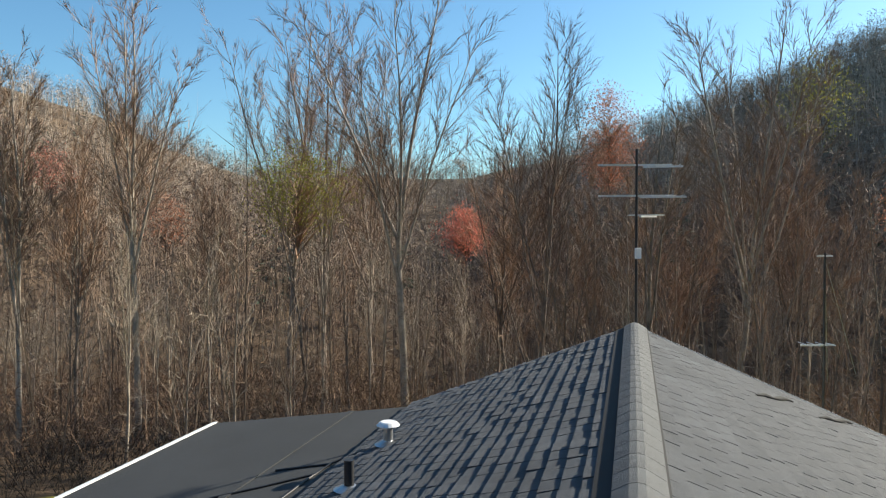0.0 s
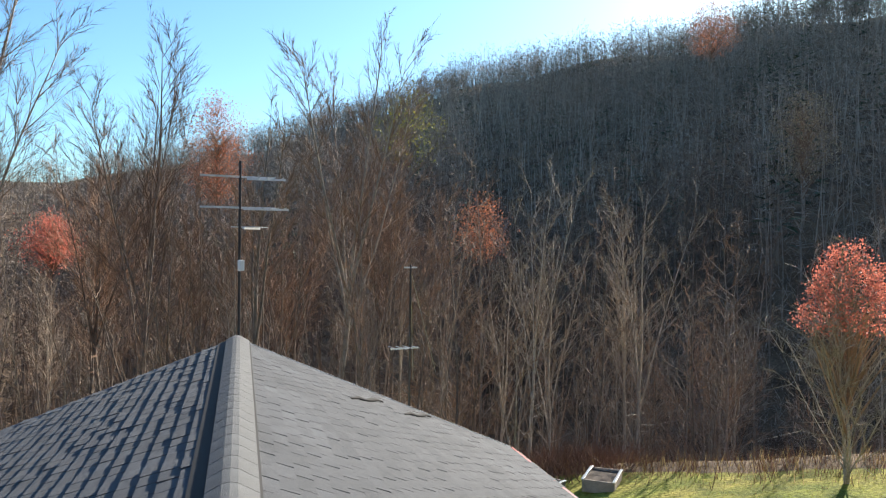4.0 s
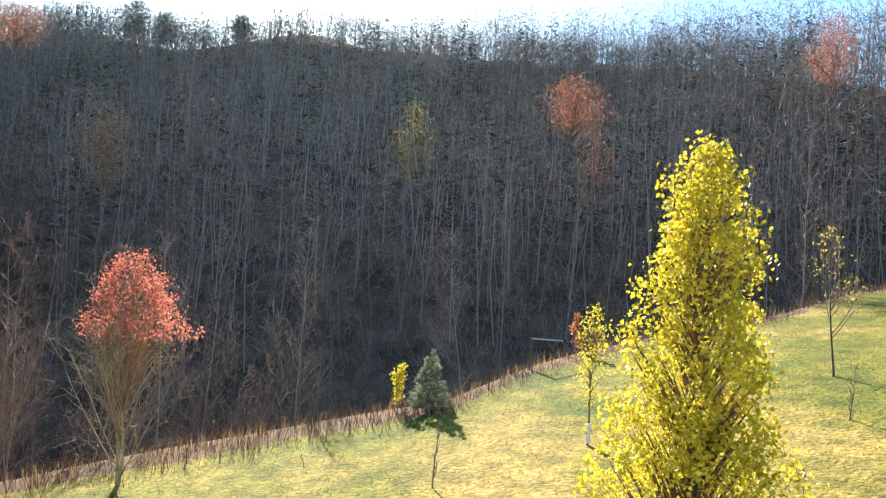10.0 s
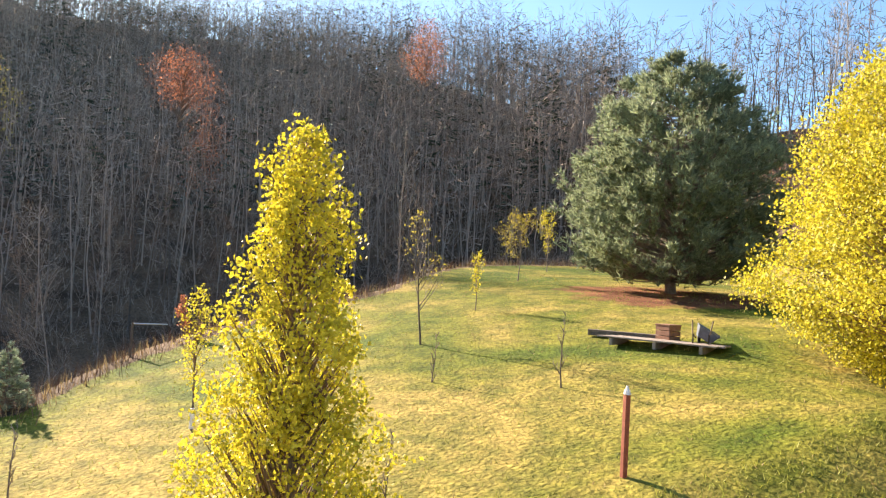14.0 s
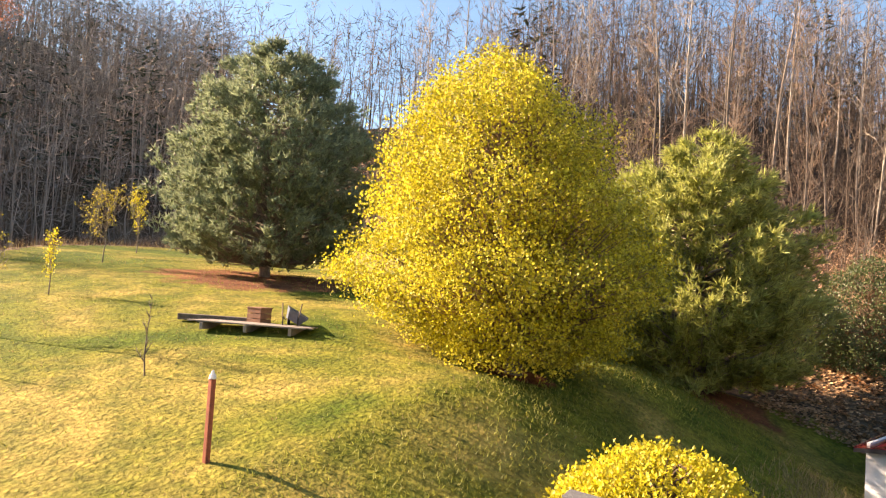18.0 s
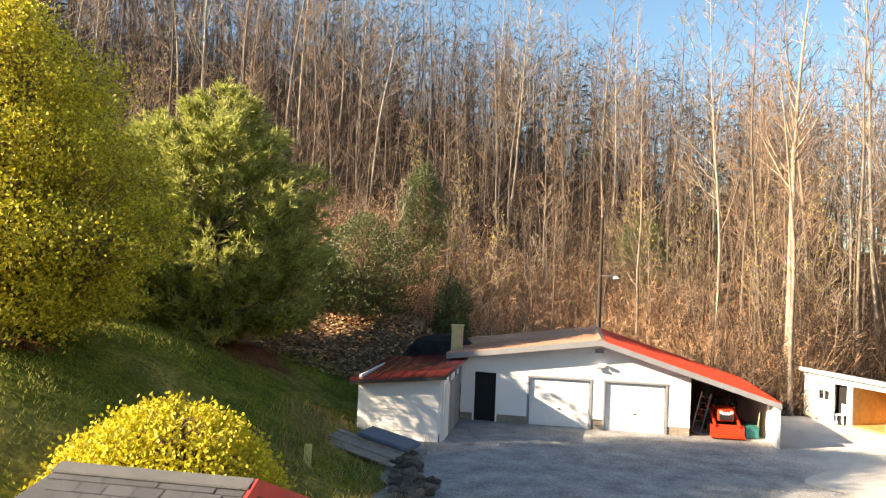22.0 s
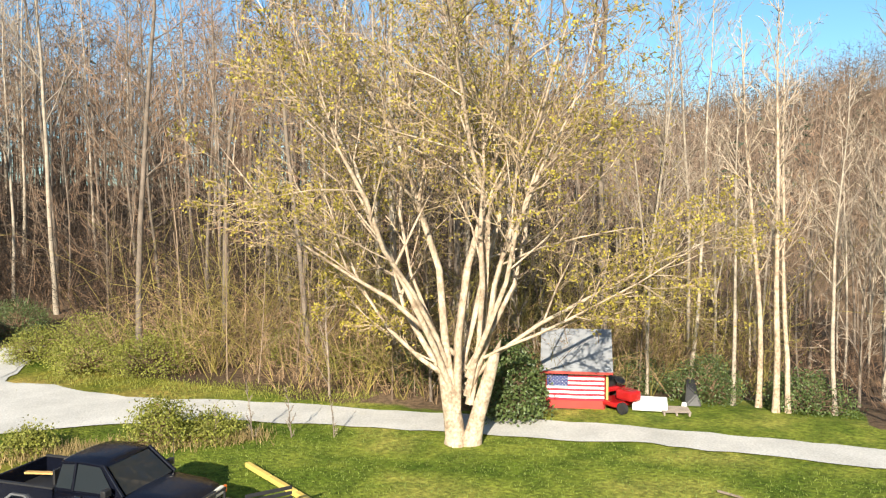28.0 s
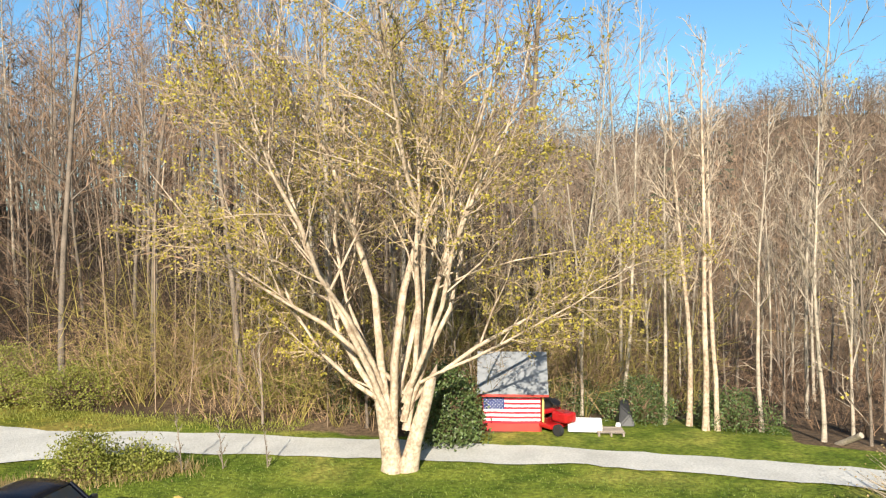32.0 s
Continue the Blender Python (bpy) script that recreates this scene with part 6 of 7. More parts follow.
crown_tree("white_pine", 28.3, -25.0, 43, 10.8, 0.22, [(0.9, 4.1), (1.9, 4.9), (3.9, 5.1), (6.0, 4.7), (8.1, 3.7), (9.6, 2.5), (10.6, 1.2), (11.0, 0.3)], 560, 26, 0.36, 0.42, "large dense blue-green white pine on the lawn", M_BARK, M_BARK, M_PINE, needle=True, inner=0.55, rise=0.35, lump=0.22)
olive = crown_tree("olive_pine", 10.4, -32.2, 44, 6.7, 0.15, [(0.2, 2.3), (1.1, 3.0), (2.6, 3.1), (4.0, 2.8), (5.4, 2.2), (6.3, 1.3), (6.8, 0.4)], 520, 24, 0.27, 0.3, "bushy olive-green pine below the lawn", M_BARK, M_BARK, M_PINE2, needle=True, inner=0.5, rise=0.4, lump=0.25)
olive.scale = (1.5,) * 3
forsythia = crown_tree("forsythia_bush", 5.1, -14.0, 45, 2.1, 0, [(0.0, 1.4), (0.5, 1.62), (1.0, 1.6), (1.45, 1.35), (1.8, 0.95), (2.08, 0.4)], 3000, 11, 0.06, 0.08, "rounded forsythia bush in full yellow flower", M_BARK, M_TWIG, M_LEAFYEL, category="bush", inner=0.84, rise=0.8, lump=0.1)
forsythia.scale = (1.23,) * 3
# red-leafed young maple at the lawn's edge
red_maple = crown_tree("red_maple", 21.9, 9.75, 46, 6.6, 0.055, [(4.2, 1.5), (4.6, 1.62), (5.2, 1.35), (5.8, 1.0), (6.3, 0.6), (6.6, 0.2)], 290, 16, 0.062, 0.12, "young maple with coral-red new leaves above bare limbs", M_BARKPALE, M_TWIG, M_LEAFRED, inner=0.45, rise=1.5, lump=0.55)
for gathered, mt, nm in zip(bare_tree(47, 5.6, 0.06, 0.04, 36, 6, 5, 0.62, 30, 0.03, 0.012), (M_BARKPALE, M_TWIGPALE), ("limb_mass", "twig_mass")):
    tagged(part(nm, gathered.mesh(nm, mt), mt, red_maple), kind="stuff")


def sapling(x, y, h, seed, leaf=None, leaves=0, stems=1, label="thin bare sapling on the lawn", spread=0.3, start=0.3, n1=9, wide=38):
    g = bare_tree(seed, h, 0.018 + 0.006 * h, start, n1, 4, 3, spread, wide, 0.14, 0.007, leaves, 0.07)
    return tree_thing("sapling", g, pose(x, y, height(x, y)), label, M_BARK, M_TWIGPALE, leaf, "sapling", "lawn saplings")


sapling(24.55, -10.94, 4.4, 51, M_LEAFBUD, 1, label="bare young tree with first buds on the lawn", spread=0.34, n1=16)
sapling(28.37, -14.94, 2.3, 52, M_LEAFYEL, 3, label="small sapling with yellow-green leaves", spread=0.24)
sapling(35.01, -20.74, 3.2, 53, M_LEAFBUD, 3, label="rounded tan-budded small tree", spread=0.55, start=0.35, n1=20, wide=60)
sapling(41.0, -26.3, 3.4, 54, M_LEAFYEL, 4, label="small yellow-leafed lawn tree", spread=0.4, start=0.3, n1=14)
sapling(17.19, -11.77, 2.0, 55, label="thin bare sapling staked in the grass", spread=0.16)
sapling(20.11, -9.39, 1.5, 56, label="thin bare twiggy sapling", spread=0.2, start=0.15)
sapling(18.68, 0.7, 1.6, 57, label="thin bare whip with a few buds", spread=0.2, start=0.3)
sapling(13.6, -5.6, 1.4, 58, label="thin bare whip in the mown grass", spread=0.2, start=0.2)
sapling(27.2, 2.6, 1.5, 59, M_LEAFYEL, 5, label="small golden-leafed sapling at the lawn's edge", spread=0.3)
crown_tree("blue_spruce", 26.6, 1.4, 60, 1.9, 0.04, [(0.1, 0.75), (0.6, 0.62), (1.2, 0.36), (1.7, 0.14), (1.95, 0.03)], 120, 7, 0.16, 0.1, "small blue-green spruce at the lawn's edge", M_BARK, M_BARK, M_SPRUCE, needle=True, inner=0.5, rise=0.2)
guarded = crown_tree("young_pear_tree", 20.6, -3.1, 62, 3.5, 0.03, [(1.1, 0.15), (1.7, 0.36), (2.4, 0.42), (3.0, 0.38), (3.5, 0.12)], 120, 8, 0.055, 0.09, "young pear with pale yellow leaves and a white trunk guard", M_BARK, M_TWIG, M_LEAFYEL, inner=0.3, rise=1.4, lump=0.45)
part("trunk_guard", cyl(0.06, 0.5, (0, 0, 0.3), seg=14), M_WHITEDOOR, guarded, "white plastic trunk guard")
rail = thing("wire_fence_end", pose(31.5, -2.2, height(31.5, -2.2)), "dark post with a thin rail at the lawn's edge", "fence post")
part("post", cyl(0.05, 1.35, (0, 0, 0.6), seg=10), M_BARK, rail)
part("rail", cyl(0.025, 1.3, (0, -0.6, 1.24), seg=8, rot=(90, 0, 0)), M_METAL, rail)
sapling(33.5, -4.2, 1.6, 61, M_LEAFORANGE, 5, label="small orange-leafed sapling in dry grass", spread=0.3)

# shrubs beside the driveway and behind the garage
SHRUBS = [("rhododendron", 5.3, -41.0, 5.2, 2.8, M_LEAFDARK, "dark glossy rhododendron behind the lawn bank"), ("rhododendron", 7.6, -40.5, 3.4, 1.8, M_LEAFDARK, "dark glossy rhododendron at the wood's edge"), ("rhododendron", 0.6, -41.8, 3.6, 1.1, M_LEAFDARK, "upright evergreen shrub behind the garage"),
          ("hemlock_tree", 2.7, -47.5, 8.0, 2.0, M_LEAFDARK, "dark green hemlock among the bare trunks"), ("hemlock_shrub", -13.5, -60.0, 6.5, 2.3, M_LEAFDARK, "dark green evergreen among the trunks"), ("evergreen_shrub", -22.2, -34.6, 1.6, 1.5, M_LEAFDARK, "low dark evergreen beside the shed"), ("driveway_shrub", -13.9, -16.2, 1.15, 0.8, M_SHRUB, "round green shrub behind the pickup"),
          ("driveway_shrub", -11.9, -18.6, 0.45, 0.6, M_SHRUB, "low green shrub on the grass island"), ("driveway_shrub", -14.9, -15.4, 0.55, 0.7, M_SHRUB, "low twiggy shrub in dry grass"), ("roadside_shrub", -20.6, -27.6, 1.7, 1.9, M_SHRUB, "spreading green shrub on the roadside bank"),
          ("roadside_shrub", -22.0, -24.6, 1.5, 1.8, M_SHRUB, "spreading green shrub on the roadside bank"), ("roadside_shrub", -18.9, -25.4, 1.2, 1.5, M_SHRUB, "low green shrub at the driveway's edge"), ("roadside_shrub", -19.6, -23.2, 1.3, 1.6, M_SHRUB, "low green shrub at the driveway's edge"), ("roadside_shrub", -19.3, -29.0, 1.2, 1.3, M_SHRUB, "low green shrub beside the white shed"), ("cedar_shrub", -20.2, -9.3, 2.1, 1.05, M_LEAFDARK, "dark upright cedar beside the big tree"), ("cedar_shrub", -22.6, -13.2, 1.7, 1.3, M_LEAFDARK, "dark cedar across the driveway"), ("laurel_shrub", -25.2, -4.7, 1.35, 1.1, M_LEAFDARK, "glossy green laurel at the wood's edge"),
          ("laurel_shrub", -25.6, -1.9, 1.1, 1.2, M_LEAFDARK, "glossy green laurel at the wood's edge"), ("laurel_shrub", -26.2, -7.2, 1.2, 1.0, M_LEAFDARK, "glossy green laurel behind the small shed"), ("laurel_shrub", -23.5, -19.5, 1.4, 1.3, M_SHRUB, "green shrub under the roadside trees"), ("laurel_shrub", -22.6, -16.0, 1.2, 1.3, M_SHRUB, "green shrub under the roadside trees")]
for i, (nm, x, y, h, w, mt, lab) in enumerate(SHRUBS):
    crown_tree(nm, x, y, 70 + i, h, 0.02, [(0.0, w * 0.75), (h * 0.3, w), (h * 0.6, w * 0.85), (h * 0.85, w * 0.5), (h, w * 0.12)], int(330 + 105 * h * w), 11, 0.08 if h > 2.0 else 0.055, 0.15, lab, M_BARK, M_TWIG, mt, category="shrub", inner=0.4, rise=0.9, lump=0.35)
# bare grey shrub by the drive, and one dry brush heap
crown_tree("bare_shrub", -17.6, 2.3, 95, 1.6, 0.02, [(0.0, 1.3), (0.6, 1.9), (1.2, 1.7), (1.8, 1.0)], 420, 1, 0.04, 0.1, "bare twiggy grey shrub at the driveway's edge", M_BARK, M_TWIGPALE, M_STRAW, category="shrub", inner=0.3, rise=0.9)


# ---------- the big many-stemmed birch ----------
M_BIRCHTWIG = mat("birch twigs", (0.33, 0.25, 0.15), 0.85, var=0.3, scale=0.6, island=0.3)


def big_birch(x, y, right):
    random.seed(77)
    trunk, tw, lv = Tubes(), Tubes(), Tubes()
    ahead = Vector((-right.y, right.x, 0))

    def limb(p, d, ln, r, level):
        segs = 7 if level == 0 else 4 if level == 1 else 2
        T = trunk if level < 2 else tw
        pts, dirs = grow(T, p, d, ln, r, 8 if level == 0 else 5 if level == 1 else 3, segs, (0.07, 0.04, 0.03, 0.0)[level], (0.27, 0.3, 0.3, 0.3)[level])
        if level >= 3:
            for _ in range(2):
                if random.random() < 0.62:
                    c = pts[-1].lerp(pts[0], random.random() * 0.8)
                    for _ in range(2):
                        lv.leaf(c + rv(0.07), rv(), rv(), 0.055, 0.085)
            return
        for i in range((13, 9, 5)[level]):
            s = random.uniform(0.3 if level == 0 else 0.15, 0.98)
            q = min(int(s * segs), segs - 1)
            c = pts[q].lerp(pts[q + 1], s * segs - q)
            limb(c, aside(dirs[q + 1], random.uniform(22, 52)), ln * random.uniform(0.28, 0.5) * (1.15 - 0.55 * s), max(r * (1 - 0.8 * s) * 0.5, 0.011), level + 1)

    for lean, depth, ln, r, z0 in ((-8, 10, 12.5, 0.17, 0.9), (-20, -14, 11.5, 0.14, 1.1), (4, -8, 13, 0.17, 0.8), (13, 16, 12, 0.15, 1.0), (30, -10, 10, 0.13, 1.3), (64, 8, 8.4, 0.10, 1.5), (-66, -8, 8.0, 0.10, 1.6), (-42, 10, 9, 0.12, 1.4), (-52, -16, 8, 0.10, 2.2), (42, 14, 9, 0.11, 1.9), (-2, 24, 11, 0.12, 1.4), (22, -24, 10, 0.12, 1.2), (-84, 12, 3.8, 0.05, 1.9), (-14, 22, 11, 0.11, 1.5), (9, -26, 10, 0.1, 1.7), (50, -14, 6.5, 0.07, 2.0), (-33, -22, 9.5, 0.1, 1.6)):
        side = right * math.sin(radians(lean)) + ahead * math.sin(radians(depth))
        d = Vector((side.x, side.y, math.cos(radians(lean)))).normalized()
        foot = right * (0.16 if lean > 8 else -0.16) + Vector((0, 0, z0)) + rv(0.06)
        limb(foot, d, ln, r * 0.68, 0)
    # two trunks rise from one flared foot
    for side, turn, rr in ((-0.2, -0.1, 0.235), (0.22, 0.42, 0.205)):
        pts = [right * (side * (0.7 + 0.3 * k) + turn * (k / 6) ** 1.6) + ahead * 0.05 * math.sin(k * 1.7 + side * 9) + Vector((0, 0, -0.3 + k * 0.5)) for k in range(7)]
        trunk.tube(pts, [rr * (1.7, 1.15, 0.97, 0.92, 0.85, 0.7, 0.4)[k] for k in range(7)], 14)
    trunk.v = [tuple(Vector(c) + Vector((noise.noise((c[0] * 2, c[1] * 2, c[2] * 1.1)), noise.noise((c[0] * 2 + 9, c[1] * 2, c[2] * 1.1)), 0)) * 0.11 + Vector((noise.noise((c[0] * 9, c[1] * 9, c[2] * 2.2)), noise.noise((c[0] * 9, c[1] * 9 + 5, c[2] * 2.2)), 0)) * 0.045) for c in trunk.v]
    t = thing("birch_tree", Matrix.Translation((x, y, 0)), "huge many-stemmed pale birch with first yellow-green buds", "tree")
    part("trunk", trunk.mesh("trunk", M_BIRCH, True), M_BIRCH, t)
    tagged(part("crown", tw.mesh("crown", M_BIRCHTWIG), M_BIRCHTWIG, t), kind="stuff")
    tagged(part("foliage", lv.mesh("foliage", M_LEAFBUD), M_LEAFBUD, t), kind="stuff")


big_birch(-17.5, -9.4, Vector((-0.37, 0.93, 0)))


def slim(name, x, y, h, r, seed, bark, label, start=0.35, spread=0.16, leaf=None, leaves=0, tilt=(0, 0), wide=40, dense=18):
    g = bare_tree(seed, h, r, start, dense, 9 if dense > 20 else 6, 9 if dense > 20 else 4, spread, wide, 0.22 if dense > 20 else 0.15, 0.012, leaves, 0.09)
    return tree_thing(name, g, pose(x, y, height(x, y), *tilt, 0), label, bark, M_TWIGPALE, leaf, "tree")


slim("white_birch", -24.5, -2.64, 12.5, 0.11, 201, M_BIRCH, "slender white birch at the wood's edge")
slim("white_birch", -24.7, -2.3, 11.5, 0.09, 202, M_BIRCH, "slender white birch leaning from the same clump", tilt=(0, -4))
slim("white_birch", -25.3, -3.2, 12.0, 0.10, 203, M_BIRCH, "slender white birch behind the clump")
slim("white_birch", -25.1, -3.9, 10, 0.08, 204, M_BARKPALE, "thin pale tree beside the birches")
slim("poplar_tree", -24.2, 2.3, 14.5, 0.17, 205, M_BARKPALE, "tall pale-barked tree beside the driveway")
slim("poplar_tree", -24.4, 0.55, 10.5, 0.08, 206, M_BARKPALE, "thin pale tree beside the driveway")
slim("poplar_tree", -25.4, -1.1, 10.5, 0.08, 207, M_BARKPALE, "thin pale tree leaning at the wood's edge", tilt=(3, -3))
slim("tulip_tree", -16.6, -40.8, 21, 0.27, 208, M_BIRCH, "tall straight pale tulip tree behind the white shed", start=0.5, spread=0.14)
# foreground trees that rise over the skyline behind the house
for i, (a, r, h, rad, fan) in enumerate(((11.9, 33, 16.4, 0.15, 6), (19.2, 33, 13.2, 0.12, 4), (15.8, 36, 11.5, 0.1, 4), (6.2, 46, 12.5, 0.11, 9), (1.7, 42, 18.6, 0.15, 12), (-1.0, 43, 19.5, 0.16, 12), (-4.6, 46, 18.5, 0.15, 13), (-7.0, 36, 20, 0.2, 14),
                                         (-17.1, 41, 20.8, 0.19, 11), (-14.6, 46, 18, 0.15, 10), (-20.2, 44, 15.5, 0.13, 12), (-30.0, 36, 19, 0.17, 13), (-34.5, 40, 14.5, 0.12, 14), (-26.5, 42, 14, 0.12, 13))):
    x, y = polar(a, r)
    g = vase_tree(220 + i, h * 1.1, rad, 0.42, 6, fan * 1.3, 18, 12, 4, 0.0125, 0.16)
    tree_thing("skyline_tree", g, pose(x, y, height(x, y)), "tall bare vase-shaped tree behind the house", M_BARKPALE if i in (0, 1, 7, 11) else M_BARK, M_TWIG, None, "tree")


def tinted(a, d, z_top, h, w, mt, seed, label, dens=1.0):
    """A small tree in colour among the bare woods."""
    x, y = polar(a, d)
    z0 = height(x, y)
    hh = max(h, z_top - z0)
    crown_tree("tinted_tree", x, y, seed, hh, 0.1, [(hh - h, w * 0.6), (hh - h * 0.6, w), (hh - h * 0.25, w * 0.75), (hh, w * 0.15)], int(420 * dens), 9, 0.055 + d * 0.0009, 0.25 + w * 0.1, label, M_BARK, M_TWIG, mt, inner=0.15, rise=1.0, lump=0.6)


tinted(-11.4, 55, 7.0, 2.6, 1.55, M_LEAFRED, 301, "small redbud in vivid coral bloom")
tinted(-21.8, 75, 19.0, 9.5, 3.0, M_LEAFORANGE, 302, "tree with rusty orange new leaves", 1.7)
tinted(0.9, 38, 9.6, 3.4, 2.2, M_LEAFOLIVE, 303, "tree with olive-yellow new leaves", 0.9)
tinted(10.0, 80, 9.0, 4.5, 2.6, M_LEAFORANGE, 304, "tree with rusty red buds", 0.6)
tinted(17.0, 90, 14.5, 4.5, 2.6, M_LEAFRED, 305, "distant tree with red buds", 0.4)
tinted(-95.8, 72, 25.2, 4.6, 2.9, M_LEAFORANGE, 306, "hillside maple with red new leaves", 0.6)
tinted(-97.6, 76, 21.6, 9.0, 1.9, M_LEAFORANGE, 307, "hillside maple with orange new leaves", 0.22)
tinted(-113.0, 80, 33, 6.0, 2.2, M_LEAFORANGE, 308, "hillside tree with orange new leaves", 0.6)
tinted(-84.0, 85, 25, 9.0, 2.6, M_LEAFBUD, 309, "hillside tree with pale new leaves", 0.3)
tinted(-63.0, 80, 20.5, 8.0, 3.0, M_BIRCHTWIG, 310, "pale hillside tree catching the light", 0.9)
tinted(-35.6, 60, 18, 6.0, 2.4, M_LEAFOLIVE, 311, "tree with yellow-green young leaves", 0.35)
tinted(-41.0, 50, 8.6, 3.5, 1.5, M_LEAFORANGE, 312, "small tree with red-brown buds", 0.5)
for a, d, up, h, w in ((-64.0, 232, 17.2, 12, 4.8), (-66.0, 236, 16.5, 9, 4.2), (-71.0, 226, 16.4, 8, 3.4)):
    tinted(a, d, 6.2 + d * math.tan(radians(up)), h, w, M_FARGREEN, 330 + int(-a), "dark pine standing over the ridge line", 1.3)
tinted(-57.0, 150, 50, 9.0, 4.5, M_LEAFORANGE, 313, "ridge tree with reddish buds", 0.7)


# ---------- grasses ----------
def grass_blades(name, n, place, hmin, hmax, w, material, label, lean=0.35):
    T = Tubes()
    for _ in range(n):
        q = place()
        if q is None:
            continue
        x, y = q
        p = Vector((x, y, height(x, y) - 0.02))
        T.blade(p, (Vector((0, 0, 1)) + rv(lean)).normalized() * random.uniform(hmin, hmax), w)
    tagged(part(name, T.mesh(name, material), material), label, "grass", kind="stuff")


random.seed(91)


def at_edge():
    a = random.uniform(-45, -126)
    (re,) = table(EDGE, a)
    k = 0.5 + 0.5 * noise.noise((a * 0.25, 0, 0))
    return polar(a, re + random.gauss(0.9, 1.1)) if random.random() < 0.25 + k else None


def on_lawn():
    a, r = random.uniform(-55, -178), math.sqrt(random.uniform(12 * 12, 46 * 46))
    x, y = polar(a, r)
    return (x, y) if is_lawn(x, y) > 0 and x > 3.5 else None


def roadside():
    t = random.random()
    x, y = -17.6 - 2.6 * t + random.gauss(0, 0.5), -26 + 12 * t
    return (x, y)


M_BLADE = mat("grass blades", (0.25, 0.26, 0.045), 0.7, var=0.3, scale=0.4, island=0.35, translucent=0.35)
grass_blades("dry_edge_grass", 3200, at_edge, 0.15, 0.6, 0.022, M_STRAW, "tall dry straw-coloured grass along the lawn's edge")
grass_blades("edge_weeds", 4600, at_edge, 0.3, 0.95, 0.022, M_DRYRED, "dry red-brown weeds along the lawn's edge")
grass_blades("lawn_grass", 26000, on_lawn, 0.05, 0.13, 0.03, M_BLADE, "short green tufts in the lawn", 0.6)
grass_blades("straw_tufts", 9000, on_lawn, 0.05, 0.14, 0.03, M_STRAW, "dead straw tufts in the lawn", 0.8)
grass_blades("roadside_grass", 4000, roadside, 0.06, 0.17, 0.03, M_BLADE, "grass verge beside the driveway", 0.5)


def on_bank():
    return random.uniform(2.6, 11.0), random.uniform(-31, -8)


def leaf_bank():
    a, r = random.uniform(-166, -181), random.uniform(34, 44)
    return polar(a, r)


def west_grass():
    x, y = random.uniform(-19.6, -11.5), random.uniform(-17.5, 4)
    return (x, y) if x > -17.2 + 0.3 * (y + 12) * -0.3 - 1.5 and x < -12.2 + 0.1 * (y + 10) else None


M_BLADEGREEN = mat("green grass blades", (0.20, 0.25, 0.045), 0.7, var=0.3, scale=0.4, island=0.35, translucent=0.35)
grass_blades("bank_grass", 15000, on_bank, 0.06, 0.17, 0.032, M_BLADE, "longer grass on the lawn bank", 0.7)
grass_blades("west_lawn_grass", 16000, west_grass, 0.04, 0.1, 0.03, M_BLADEGREEN, "fresh green grass beside the driveway", 0.6)
T = Tubes()
for _ in range(9000):
    x, y = leaf_bank()
    T.leaf(Vector((x, y, height(x, y) + random.uniform(0.01, 0.06))), (Vector((0, 0, 1)) + rv(0.5)).normalized(), Vector((random.gauss(0, 1), random.gauss(0, 1), 0.2)), random.uniform(0.1, 0.2), random.uniform(0.12, 0.24))
M_DEADLEAF = mat("dead leaves", (0.47, 0.29, 0.15), 0.8, var=0.3, scale=0.8, island=0.45)
tagged(part("leaf_litter", T.mesh("leaf_litter", M_DEADLEAF), M_DEADLEAF), "tan fallen leaves on the bank below the woods", "leaves", kind="stuff")
# loose stones on the gravel
M_PEBBLE = mat("loose gravel stones", (0.29, 0.285, 0.28), 0.9, var=0.2, scale=2, island=0.35)
V, F = [], []
for _ in range(14000):
    x, y = random.uniform(-12, 2.0), random.uniform(-31, -11)
    if x < -10.2 and y > -19.5:
        continue
    s, h, w = random.uniform(0.016, 0.038), random.uniform(0.01, 0.024), random.uniform(0, 1.6)
    q = len(V)
    V += [(x + s * math.cos(w + k * 1.571) * random.uniform(0.7, 1.2), y + s * math.sin(w + k * 1.571), 0.028) for k in range(4)] + [(x + random.gauss(0, s * 0.3), y, 0.03 + h)]
    F += [(q, q + 1, q + 4), (q + 1, q + 2, q + 4), (q + 2, q + 3, q + 4), (q + 3, q, q + 4)]
tagged(part("loose_gravel", mesh_of("loose_gravel", V, F, M_PEBBLE), M_PEBBLE), "loose grey stones scattered over the parking lot", "gravel", kind="stuff")


def lot_weeds():
    u, v, s = random.choice(((-4.2, -16.4, 0.8), (-2.0, -16.0, 1.0), (0.4, -21.8, 0.9), (-5.2, -17.2, 0.5), (1.6, -18.6, 0.7), (-3.2, -30.2, 1.2)))
    return u + random.gauss(0, s), v + random.gauss(0, s * 0.5)


grass_blades("lot_weeds", 2600, lot_weeds, 0.06, 0.14, 0.028, M_BLADE, "thin grass growing through the gravel", 0.7)


# ---------- yard things ----------
def stand(x, y, z=None):
    return height(x, y) if z is None else z


post = thing("marker_post", pose(11.84, -9.57, stand(11.84, -9.57)), "rust-red post with a white cap standing in the lawn", "post")
part("shaft", box(0.1, 0.1, 1.55, (0, 0, 0.72), 0.012), M_RUSTPOST, post)
part("groove", box(0.02, 0.012, 1.45, (-0.02, -0.052, 0.74)), M_DARK, post)
part("cap", cyl(0.075, 0.1, (0, 0, 1.54), r2=0.05, seg=14, bevel=0.015), M_WHITEDOOR, post)
